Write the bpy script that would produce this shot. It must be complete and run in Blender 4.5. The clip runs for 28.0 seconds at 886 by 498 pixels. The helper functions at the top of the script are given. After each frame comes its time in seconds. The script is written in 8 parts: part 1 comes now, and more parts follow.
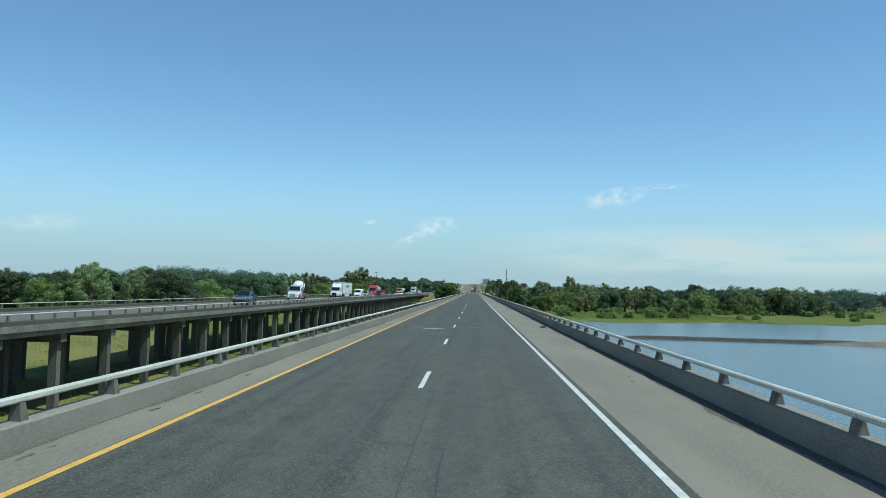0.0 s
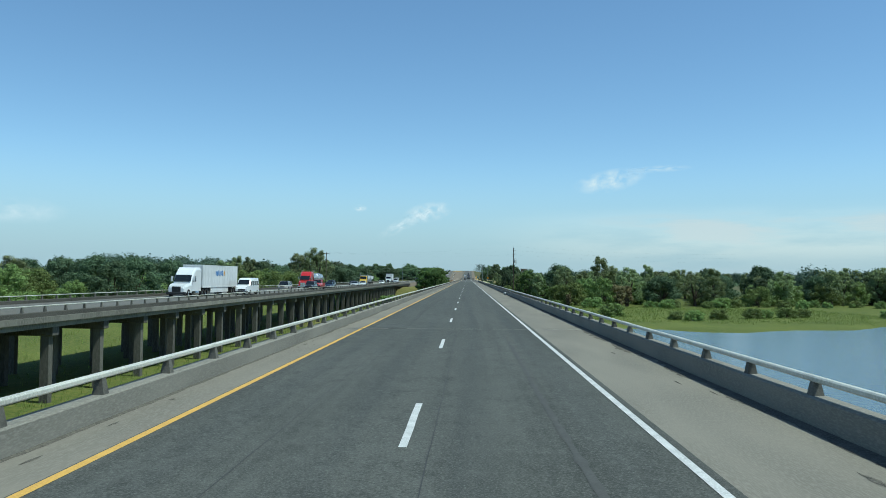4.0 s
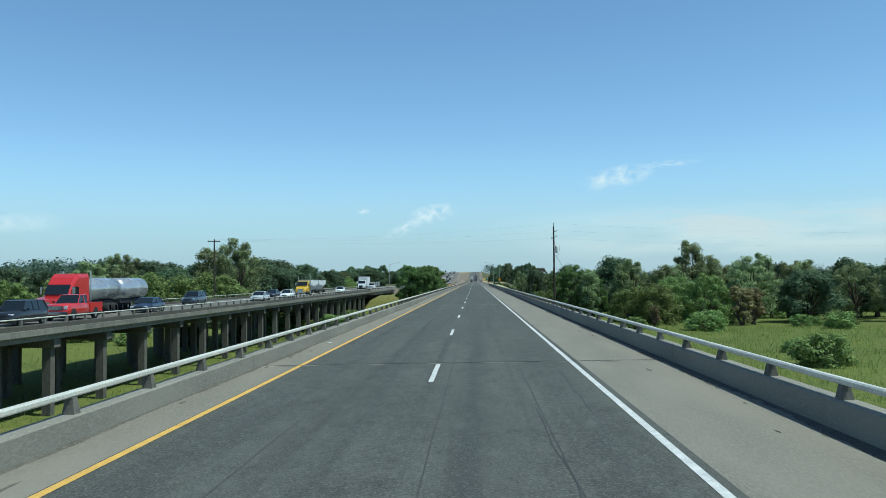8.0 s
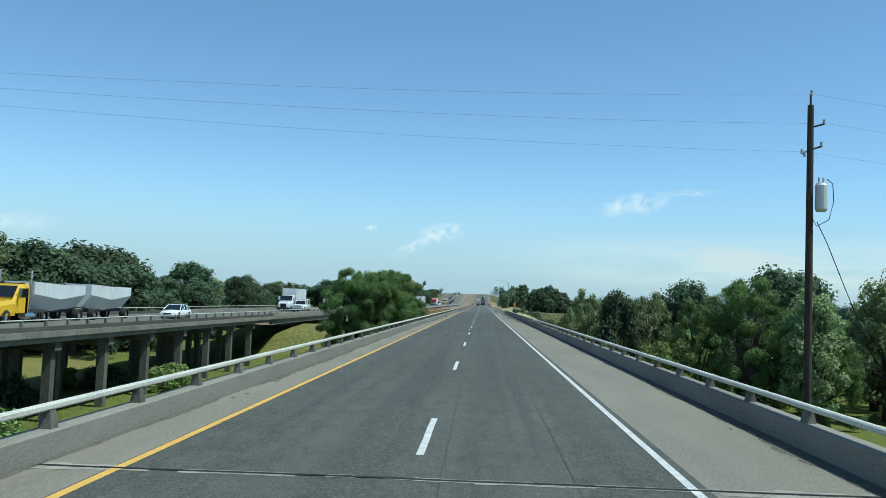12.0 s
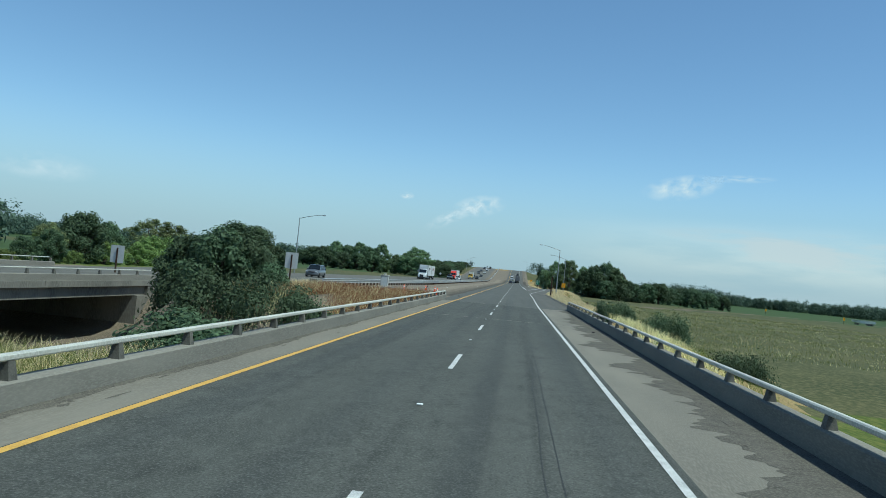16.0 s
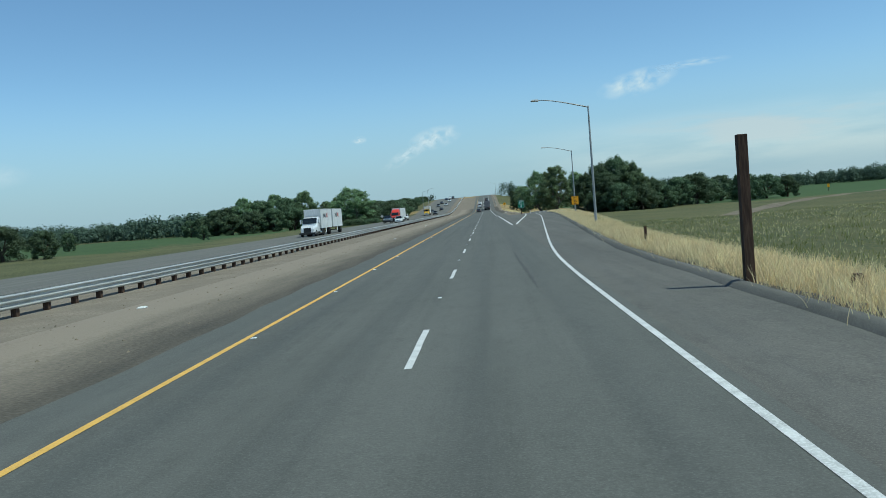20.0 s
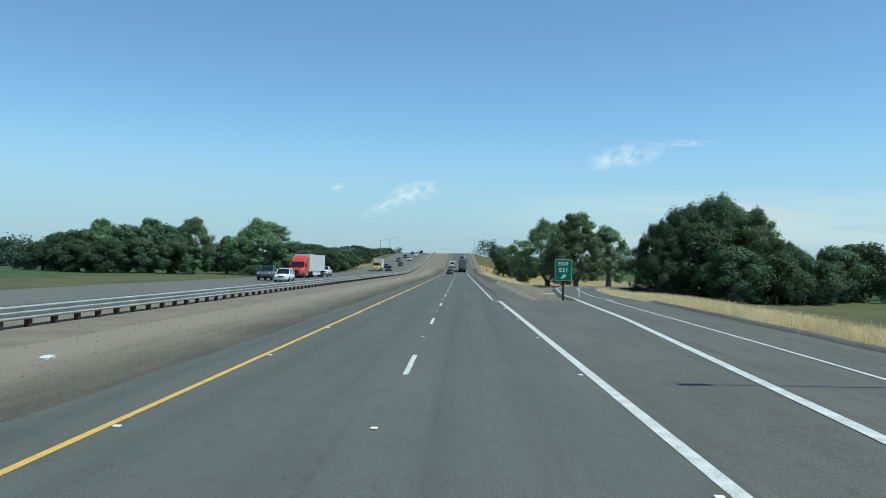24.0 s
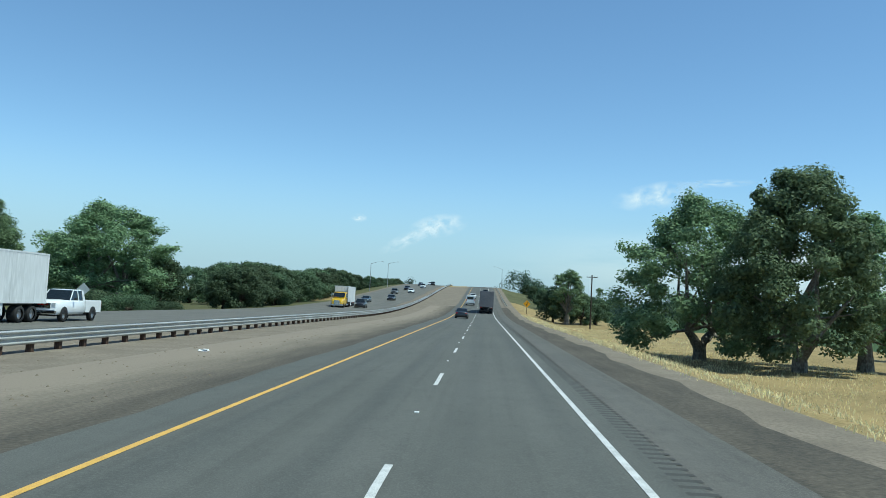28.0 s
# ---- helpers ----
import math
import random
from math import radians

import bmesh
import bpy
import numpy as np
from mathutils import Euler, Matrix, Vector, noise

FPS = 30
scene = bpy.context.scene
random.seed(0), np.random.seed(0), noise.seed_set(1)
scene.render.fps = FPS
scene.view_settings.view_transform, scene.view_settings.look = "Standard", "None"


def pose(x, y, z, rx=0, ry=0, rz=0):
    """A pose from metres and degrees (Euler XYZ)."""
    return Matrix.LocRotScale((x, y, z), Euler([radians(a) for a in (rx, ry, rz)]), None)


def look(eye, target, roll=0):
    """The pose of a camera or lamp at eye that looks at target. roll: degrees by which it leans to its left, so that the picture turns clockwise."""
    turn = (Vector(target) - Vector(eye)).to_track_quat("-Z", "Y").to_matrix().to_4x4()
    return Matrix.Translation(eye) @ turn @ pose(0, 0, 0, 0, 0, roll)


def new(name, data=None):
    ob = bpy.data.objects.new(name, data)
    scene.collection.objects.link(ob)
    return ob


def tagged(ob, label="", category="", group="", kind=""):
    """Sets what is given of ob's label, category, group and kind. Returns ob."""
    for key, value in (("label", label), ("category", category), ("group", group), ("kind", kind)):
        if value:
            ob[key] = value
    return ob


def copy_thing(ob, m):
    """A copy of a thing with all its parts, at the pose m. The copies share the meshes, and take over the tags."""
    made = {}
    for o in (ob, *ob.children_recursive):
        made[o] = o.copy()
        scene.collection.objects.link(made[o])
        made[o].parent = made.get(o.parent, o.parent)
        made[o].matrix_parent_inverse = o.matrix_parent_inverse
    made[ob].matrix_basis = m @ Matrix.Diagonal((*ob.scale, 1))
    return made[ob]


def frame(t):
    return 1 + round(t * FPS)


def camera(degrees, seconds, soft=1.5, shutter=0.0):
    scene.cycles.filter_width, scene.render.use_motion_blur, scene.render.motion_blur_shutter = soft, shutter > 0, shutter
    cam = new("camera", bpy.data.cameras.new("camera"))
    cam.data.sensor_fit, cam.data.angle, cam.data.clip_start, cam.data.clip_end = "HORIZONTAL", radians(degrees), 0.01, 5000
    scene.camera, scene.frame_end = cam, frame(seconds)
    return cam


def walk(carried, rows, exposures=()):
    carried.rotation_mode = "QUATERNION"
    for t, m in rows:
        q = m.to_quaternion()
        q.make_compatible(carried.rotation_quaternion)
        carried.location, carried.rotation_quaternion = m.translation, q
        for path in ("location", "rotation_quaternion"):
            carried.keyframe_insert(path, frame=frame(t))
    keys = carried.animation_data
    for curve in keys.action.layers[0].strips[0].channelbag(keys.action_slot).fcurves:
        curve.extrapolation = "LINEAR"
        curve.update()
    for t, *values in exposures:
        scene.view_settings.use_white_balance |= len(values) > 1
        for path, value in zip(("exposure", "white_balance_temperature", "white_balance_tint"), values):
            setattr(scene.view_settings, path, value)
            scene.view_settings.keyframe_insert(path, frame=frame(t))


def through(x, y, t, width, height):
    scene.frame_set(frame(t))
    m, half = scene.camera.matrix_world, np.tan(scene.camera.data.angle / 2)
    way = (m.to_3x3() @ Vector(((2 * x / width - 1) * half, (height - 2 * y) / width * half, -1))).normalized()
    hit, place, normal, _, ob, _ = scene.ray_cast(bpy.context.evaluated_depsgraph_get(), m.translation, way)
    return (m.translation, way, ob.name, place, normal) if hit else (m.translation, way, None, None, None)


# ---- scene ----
cam = camera(56.72, 28.0, soft=0.8)
PATH = [
    (0.0, pose(0.06, 0.48, 2.165, 92.82, -1.47, 2.20)),
    (0.5, pose(0.05, 14.23, 2.165, 91.46, 0.47, 1.42)),
    (1.0, pose(-0.05, 27.97, 2.165, 92.65, 2.07, 0.60)),
    (1.5, pose(-0.12, 41.72, 2.165, 93.34, -0.19, 0.77)),
    (2.0, pose(-0.18, 55.48, 2.165, 93.33, -1.27, 1.76)),
    (2.5, pose(-0.17, 69.23, 2.165, 93.32, -1.38, 1.04)),
    (4.5, pose(-0.31, 124.22, 2.165, 91.72, -0.63, 1.85)),
    (5.0, pose(-0.32, 137.96, 2.165, 92.19, -1.78, 1.99)),
    (5.5, pose(-0.30, 151.72, 2.165, 92.01, -2.17, 2.25)),
    (6.0, pose(-0.24, 165.47, 2.165, 91.92, -2.14, 2.49)),
    (6.5, pose(-0.23, 179.22, 2.165, 91.74, -2.02, 2.39)),
    (7.0, pose(-0.17, 192.97, 2.165, 91.75, -1.29, 2.15)),
    (7.5, pose(-0.15, 206.71, 2.165, 91.94, -0.64, 2.07)),
    (8.0, pose(-0.12, 220.46, 2.165, 92.14, 0.52, 2.22)),
    (8.5, pose(-0.09, 234.22, 2.165, 92.58, 1.14, 2.89)),
    (9.0, pose(-0.12, 247.96, 2.165, 92.71, 2.39, 4.15)),
    (9.5, pose(-0.14, 261.71, 2.165, 93.67, 0.06, 3.87)),
    (10.0, pose(-0.16, 275.46, 2.165, 90.87, 0.05, 3.58)),
    (10.5, pose(-0.16, 289.21, 2.165, 91.38, 0.81, 3.12)),
    (11.0, pose(-0.20, 302.96, 2.165, 89.19, -0.03, -0.65)),
    (11.5, pose(-0.28, 316.70, 2.165, 90.70, 1.08, 0.68)),
    (12.0, pose(-0.29, 330.46, 2.165, 93.63, -2.29, 2.69)),
    (12.5, pose(-0.24, 344.21, 2.165, 95.55, -1.86, 4.97)),
    (14.5, pose(-0.11, 399.20, 2.165, 93.55, -4.13, 7.19)),
    (15.0, pose(0.04, 412.94, 2.165, 92.68, -4.70, 6.54)),
    (15.5, pose(0.16, 426.70, 2.165, 92.32, -5.09, 5.87)),
    (16.0, pose(0.23, 440.45, 2.165, 91.65, -5.84, 5.14)),
    (16.5, pose(0.33, 454.20, 2.165, 92.85, -4.61, 4.22)),
    (17.0, pose(0.33, 467.94, 2.165, 93.91, -3.75, 2.03)),
    (17.5, pose(0.33, 481.69, 2.165, 94.56, -2.65, 0.66)),
    (18.0, pose(0.26, 495.44, 2.165, 95.03, -1.49, 0.49)),
    (18.5, pose(0.22, 509.20, 2.165, 94.52, -0.22, 1.80)),
    (19.0, pose(0.17, 522.94, 2.165, 89.73, -2.71, 2.72)),
    (19.5, pose(0.25, 536.69, 2.165, 88.02, 1.66, 3.99)),
    (20.0, pose(0.18, 550.44, 2.165, 87.27, 4.53, 3.00)),
    (20.5, pose(0.22, 564.19, 2.165, 87.04, 4.01, 2.85)),
    (22.5, pose(0.03, 619.19, 2.165, 89.56, -0.07, 3.62)),
    (23.0, pose(0.01, 632.93, 2.165, 91.01, -0.37, 2.70)),
    (23.5, pose(-0.05, 646.68, 2.165, 91.77, -1.29, 1.74)),
    (24.0, pose(-0.03, 660.43, 2.165, 91.22, -1.19, 1.19)),
    (24.5, pose(-0.10, 674.18, 2.165, 91.00, -1.33, -0.00)),
    (25.0, pose(-0.05, 687.92, 2.165, 91.23, -0.89, -1.55)),
    (25.5, pose(-0.06, 701.68, 2.165, 92.12, -1.03, -3.41)),
    (26.0, pose(-0.03, 715.43, 2.165, 93.18, -0.58, -4.56)),
    (26.5, pose(0.02, 729.18, 2.165, 93.87, 0.77, -3.20)),
    (27.0, pose(0.04, 742.92, 2.165, 93.98, 1.22, 6.46)),
    (27.5, pose(0.00, 756.67, 2.165, 92.39, -1.25, 10.53)),
    (28.0, pose(0.05, 770.42, 2.165, 93.71, -3.01, 2.76)),
]
walk(cam, PATH, exposures=[(0.0, 0.07, 5800, -8), (5.0, 0.09, 5800, -8), (8.0, 0.15, 5800, -8), (12.0, 0.21, 5800, -8), (15.0, 0.25, 5800, -8), (16.0, -0.01, 5800, -8), (17.0, 0.05, 5800, -8), (18.0, 0.01, 5800, -8), (20.0, -0.05, 5800, -8), (24.0, 0.10, 5800, -8), (26.0, 0.17, 5800, -8), (28.0, 0.19, 5800, -8)])
# ---- world, sun, exposure ----
SUN_EL, SUN_AZ = 63.0, 108.0          # elevation; bearing from +y towards +x
world = bpy.data.worlds.new("sky")
scene.world = world
world.use_nodes = True
wn = world.node_tree
wn.nodes.clear()
sky = wn.nodes.new("ShaderNodeTexSky")
sky.sky_type = "NISHITA"
sky.sun_disc = False
sky.sun_elevation = radians(SUN_EL)
sky.sun_rotation = radians(SUN_AZ)
sky.altitude = 0
sky.air_density, sky.dust_density, sky.ozone_density = 0.9, 0.15, 3.4
bgn = wn.nodes.new("ShaderNodeBackground")
bgn.inputs["Strength"].default_value = 0.128
outw = wn.nodes.new("ShaderNodeOutputWorld")
wn.links.new(sky.outputs["Color"], bgn.inputs["Color"])
wn.links.new(bgn.outputs["Background"], outw.inputs["Surface"])
sun_data = bpy.data.lights.new("sun", "SUN")
sun_data.energy = 4.3
sun_data.angle = radians(0.53)
sun_data.color = (1.0, 0.95, 0.87)
sun = new("sun", sun_data)
_el, _az = radians(SUN_EL), radians(SUN_AZ)
sun_dir = Vector((math.sin(_az) * math.cos(_el), math.cos(_az) * math.cos(_el), math.sin(_el)))
sun.matrix_world = look(sun_dir * 50, (0, 0, 0))

# ---- numbers of the plan ----
# Across and upwards the plan is in metres. Along the road it counts stations of 1.2 m;
# structure(), thing(), part(), plant() and blades() turn stations into metres.
STATION = 1.2
YELLOW, DASH, WHITE = -4.70, -1.08, 2.33      # lane lines across
PAR_L, PAR_R = -5.75, 4.78                    # inner faces of the parapets
BR_START, BR_END = -90.0, 427.0               # our bridge
LB_END = 419.0                                # the other carriageway's bridge
LX0, LX1 = -40.8, -28.0                       # its edges
END_Y = 366.0                                 # start of its deeper last spans
BZ, LZ = -0.75, -0.28                         # its deck; the same road on land
CROSS = 0.011                                 # cross fall of our carriageway
GR_X = -15.6                                  # median guardrail


def smooth(a, b, v):
    t = min(1.0, max(0.0, (v - a) / (b - a)))
    return t * t * (3 - 2 * t)


def rise(y):
    """Climb of both carriageways to the overpass."""
    return 11.0 * smooth(735, 1010, y) - 9.0 * smooth(1090, 1400, y)


def road_z(x, y):
    return CROSS * x + rise(y)


def landward(y):
    """How far the other carriageway has swung over from its bridge to its line on land."""
    return smooth(416, 480, y)


def opposite_z(y):
    return BZ + (LZ - BZ) * smooth(419, 452, y) + rise(y)


def ramp_left(y):
    """Left edge line of the exit ramp, straight part."""
    return 3.35 + 0.081 * max(0.0, y - 533) - 0.035 * max(0.0, y - 580)


def ramp_outer(y):
    return 2.62 + 0.30 * math.log1p(math.exp(min(60.0, (y - 485) / 4.0))) - 0.14 * math.log1p(math.exp(min(40.0, (y - 566) / 4.0)))


def pavement_edge(y):
    """Outer edge of the asphalt beside the shoulder and the ramp's first part."""
    return max(5.45, ramp_outer(y) + 2.65)


def shore(x):
    return 212 + 0.28 * (x - 30) + 5 * math.sin(x * 0.09) + 3 * math.sin(x * 0.23 + 1)


def edge_right(y):
    """Where the level ground on the right begins to fall away."""
    return 6.4 + 9.6 * smooth(490, 610, y) - 8.9 * smooth(610, 646, y)


# left line of the exit ramp where it bends away
RC = [(7.95, 596), (9.05, 608), (10.0, 618), (11.0, 627.5), (12.1, 635), (14.3, 641.8), (18.6, 646.8), (25, 650.3), (34, 652.6), (48, 654)]


def curve(points, n):
    """Smooth points through a chain of corner points."""
    out = []
    P = [Vector((*p, 0)) for p in points]
    for i in range(len(P) - 1):
        p0, p1, p2, p3 = P[max(i - 1, 0)], P[i], P[i + 1], P[min(i + 2, len(P) - 1)]
        for k in range(n):
            t = k / n
            out.append(0.5 * ((2 * p1) + (p2 - p0) * t + (2 * p0 - 5 * p1 + 4 * p2 - p3) * t * t + (3 * p1 - p0 - 3 * p2 + p3) * t ** 3))
    return out + [P[-1]]


ramp_line = curve(RC, 8)


def ramp_z(x, y):
    return (0.011 * x) * (1 - smooth(594, 614, y)) - 0.2 * smooth(594, 614, y) - 0.008 * max(0.0, x - 12)


def bench(x, y):
    """Grassy bench between the two bridges."""
    return smooth(-33, -28, x) * (1 - smooth(-8.2, -6.4, x)) * smooth(364, 371, y) * (1 - smooth(387, 392, y))


def pit(x, y):
    """Hollow in front of the far bridge's abutment."""
    far = 11 * smooth(20, 27, -x)
    return smooth(-48, -42, x) * (1 - smooth(-8.2, -6.4, x)) * smooth(387 + far, 392 + far, y) * (1 - smooth(404 + far, 409 + far, y))


def ground_z(x, y):
    low = -6.25 + 0.25 * math.sin(x * 0.05 + 1) * math.sin(y * 0.043)
    # the low bypass and its lake
    if x > 7 and y < shore(x):
        low -= 1.6 * smooth(0, 14, shore(x) - y)
        if x > 27:
            low += 2.5 * math.exp(-((y - 137 - 1.5 * math.sin(x * 0.05)) / 2.2) ** 2) * smooth(27, 33, x)
    # level land behind it
    high = CROSS * min(8.0, max(-8.0, x)) - 0.035 - 0.19 * smooth(8, 14, -x)
    e = edge_right(y)
    if x > e:
        high += -1.9 * smooth(0, 9, x - e)
    brink = 42 - 8 * landward(y)
    if x < -brink:
        high += -1.0 * smooth(brink, brink + 14, -x)
    high += 0.10 * math.sin(x * 0.21 + y * 0.13) * (smooth(16, 30, x) + smooth(36, 60, -x))
    y0, y1 = (362, 409) if x < -14 else (384, 428)
    if x < -14:
        y0, y1 = y0 + 11 * smooth(20, 27, -x), y1 + 11 * smooth(20, 27, -x)
    if x > 7:
        y0, y1 = 352, 412 + 0.1 * x
    z = low + (high - low) * smooth(y0, y1, y)
    z += (-1.75 + 0.15 * math.sin(x * 0.9 + y * 0.5) - z) * bench(x, y)
    z += (-4.4 - z) * pit(x, y)
    if x < -18:
        z += (BZ - LZ) * smooth(18, 26, -x) * (1 - smooth(419, 452, y)) * (1 - smooth(45, 55, -x))
    # bank of the overpass
    c = abs(x + 13)
    z += rise(y) * (1 - smooth(28, 60, c))
    # the bed of the exit ramp
    if 588 < y < 668 and 4 < x < 145:
        near, best = None, 1e9
        for p in ramp_line[::2]:
            d = (p.x - x) ** 2 + (p.y - y) ** 2
            if d < best:
                near, best = p, d
        side = 1.0 if x > near.x and y < near.y + 2 else 0.0
        d = max(0.0, math.sqrt(best) - (4.8 if side else 1.0))
        z += (ramp_z(near.x, near.y) - 0.16 - z) * (1 - smooth(0.5, 5.0, d)) * smooth(590, 598, y)
    return z


# ---- materials ----
MATS = {}


def mat(name, c1, c2=None, c3=None, rough=0.85, scale=1.0, fine=18.0, bump=0.15, metal=0.0, spec=0.3, stretch=(1, 1, 1),
        island=0.0, by_object=0.0, detail=6.0, alpha=None, transl=0.0):
    """A surface with colour that varies at two scales, and a fine relief."""
    m = bpy.data.materials.new(name)
    m.use_nodes = True
    n, l = m.node_tree.nodes, m.node_tree.links
    p = n["Principled BSDF"]
    c2 = c2 or tuple(v * 0.8 for v in c1)
    c3 = c3 or tuple(v * 1.15 for v in c1)
    co = n.new("ShaderNodeTexCoord")
    mp = n.new("ShaderNodeMapping")
    mp.inputs["Scale"].default_value = stretch
    l.new(co.outputs["Object"], mp.inputs["Vector"])
    big = n.new("ShaderNodeTexNoise")
    big.inputs["Scale"].default_value = scale
    big.inputs["Detail"].default_value = detail
    small = n.new("ShaderNodeTexNoise")
    small.inputs["Scale"].default_value = fine
    small.inputs["Detail"].default_value = 4.0
    l.new(mp.outputs["Vector"], big.inputs["Vector"])
    l.new(mp.outputs["Vector"], small.inputs["Vector"])
    r1 = n.new("ShaderNodeValToRGB")
    r1.color_ramp.elements[0].position, r1.color_ramp.elements[1].position = 0.36, 0.66
    r1.color_ramp.elements[0].color = (*c2, 1)
    r1.color_ramp.elements[1].color = (*c1, 1)
    l.new(big.outputs["Fac"], r1.inputs["Fac"])
    mx = n.new("ShaderNodeMix")
    mx.data_type = "RGBA"
    r2 = n.new("ShaderNodeMapRange")
    r2.inputs["From Min"].default_value, r2.inputs["From Max"].default_value = 0.42, 0.72
    l.new(small.outputs["Fac"], r2.inputs["Value"])
    l.new(r2.outputs["Result"], mx.inputs["Factor"])
    l.new(r1.outputs["Color"], mx.inputs["A"])
    mx.inputs["B"].default_value = (*c3, 1)
    col = mx.outputs["Result"]
    if island or by_object:
        hs = n.new("ShaderNodeHueSaturation")
        mr = n.new("ShaderNodeMapRange")
        k = island or by_object
        mr.inputs["To Min"].default_value, mr.inputs["To Max"].default_value = 1 - k, 1 + k
        if island:
            g = n.new("ShaderNodeNewGeometry")
            l.new(g.outputs["Random Per Island"], mr.inputs["Value"])
        else:
            g = n.new("ShaderNodeObjectInfo")
            l.new(g.outputs["Random"], mr.inputs["Value"])
        l.new(mr.outputs["Result"], hs.inputs["Value"])
        l.new(col, hs.inputs["Color"])
        col = hs.outputs["Color"]
    l.new(col, p.inputs["Base Color"])
    rr = n.new("ShaderNodeMapRange")
    rr.inputs["To Min"].default_value, rr.inputs["To Max"].default_value = max(0.02, rough - 0.08), min(1, rough + 0.08)
    l.new(big.outputs["Fac"], rr.inputs["Value"])
    l.new(rr.outputs["Result"], p.inputs["Roughness"])
    p.inputs["Metallic"].default_value = metal
    p.inputs["Specular IOR Level"].default_value = spec
    if bump:
        b = n.new("ShaderNodeBump")
        b.inputs["Strength"].default_value = bump
        b.inputs["Distance"].default_value = 0.02
        l.new(small.outputs["Fac"], b.inputs["Height"])
        l.new(b.outputs["Normal"], p.inputs["Normal"])
    if transl:
        oi = n.new("ShaderNodeObjectInfo")
        h1 = n.new("ShaderNodeHueSaturation")
        for key, lo, hi in (("Hue", 0.478, 0.512), ("Value", 0.72, 1.32)):
            q = n.new("ShaderNodeMapRange")
            q.inputs["To Min"].default_value, q.inputs["To Max"].default_value = lo, hi
            l.new(oi.outputs["Random"], q.inputs["Value"])
            l.new(q.outputs["Result"], h1.inputs[key])
        l.new(col, h1.inputs["Color"])
        col = h1.outputs["Color"]
        l.new(col, p.inputs["Base Color"])
        t = n.new("ShaderNodeBsdfTranslucent")
        l.new(col, t.inputs["Color"])
        ms = n.new("ShaderNodeMixShader")
        ms.inputs["Fac"].default_value = transl
        l.new(p.outputs["BSDF"], ms.inputs[1])
        l.new(t.outputs["BSDF"], ms.inputs[2])
        l.new(ms.outputs["Shader"], n["Material Output"].inputs["Surface"])
    MATS[name] = m
    return m


def plain(name, c, rough=0.4, metal=0.0, spec=0.5, emit=None, coat=0.0):
    m = bpy.data.materials.new(name)
    m.use_nodes = True
    p = m.node_tree.nodes["Principled BSDF"]
    p.inputs["Base Color"].default_value = (*c, 1)
    p.inputs["Roughness"].default_value = rough
    p.inputs["Metallic"].default_value = metal
    p.inputs["Specular IOR Level"].default_value = spec
    p.inputs["Coat Weight"].default_value = coat
    MATS[name] = m
    return m


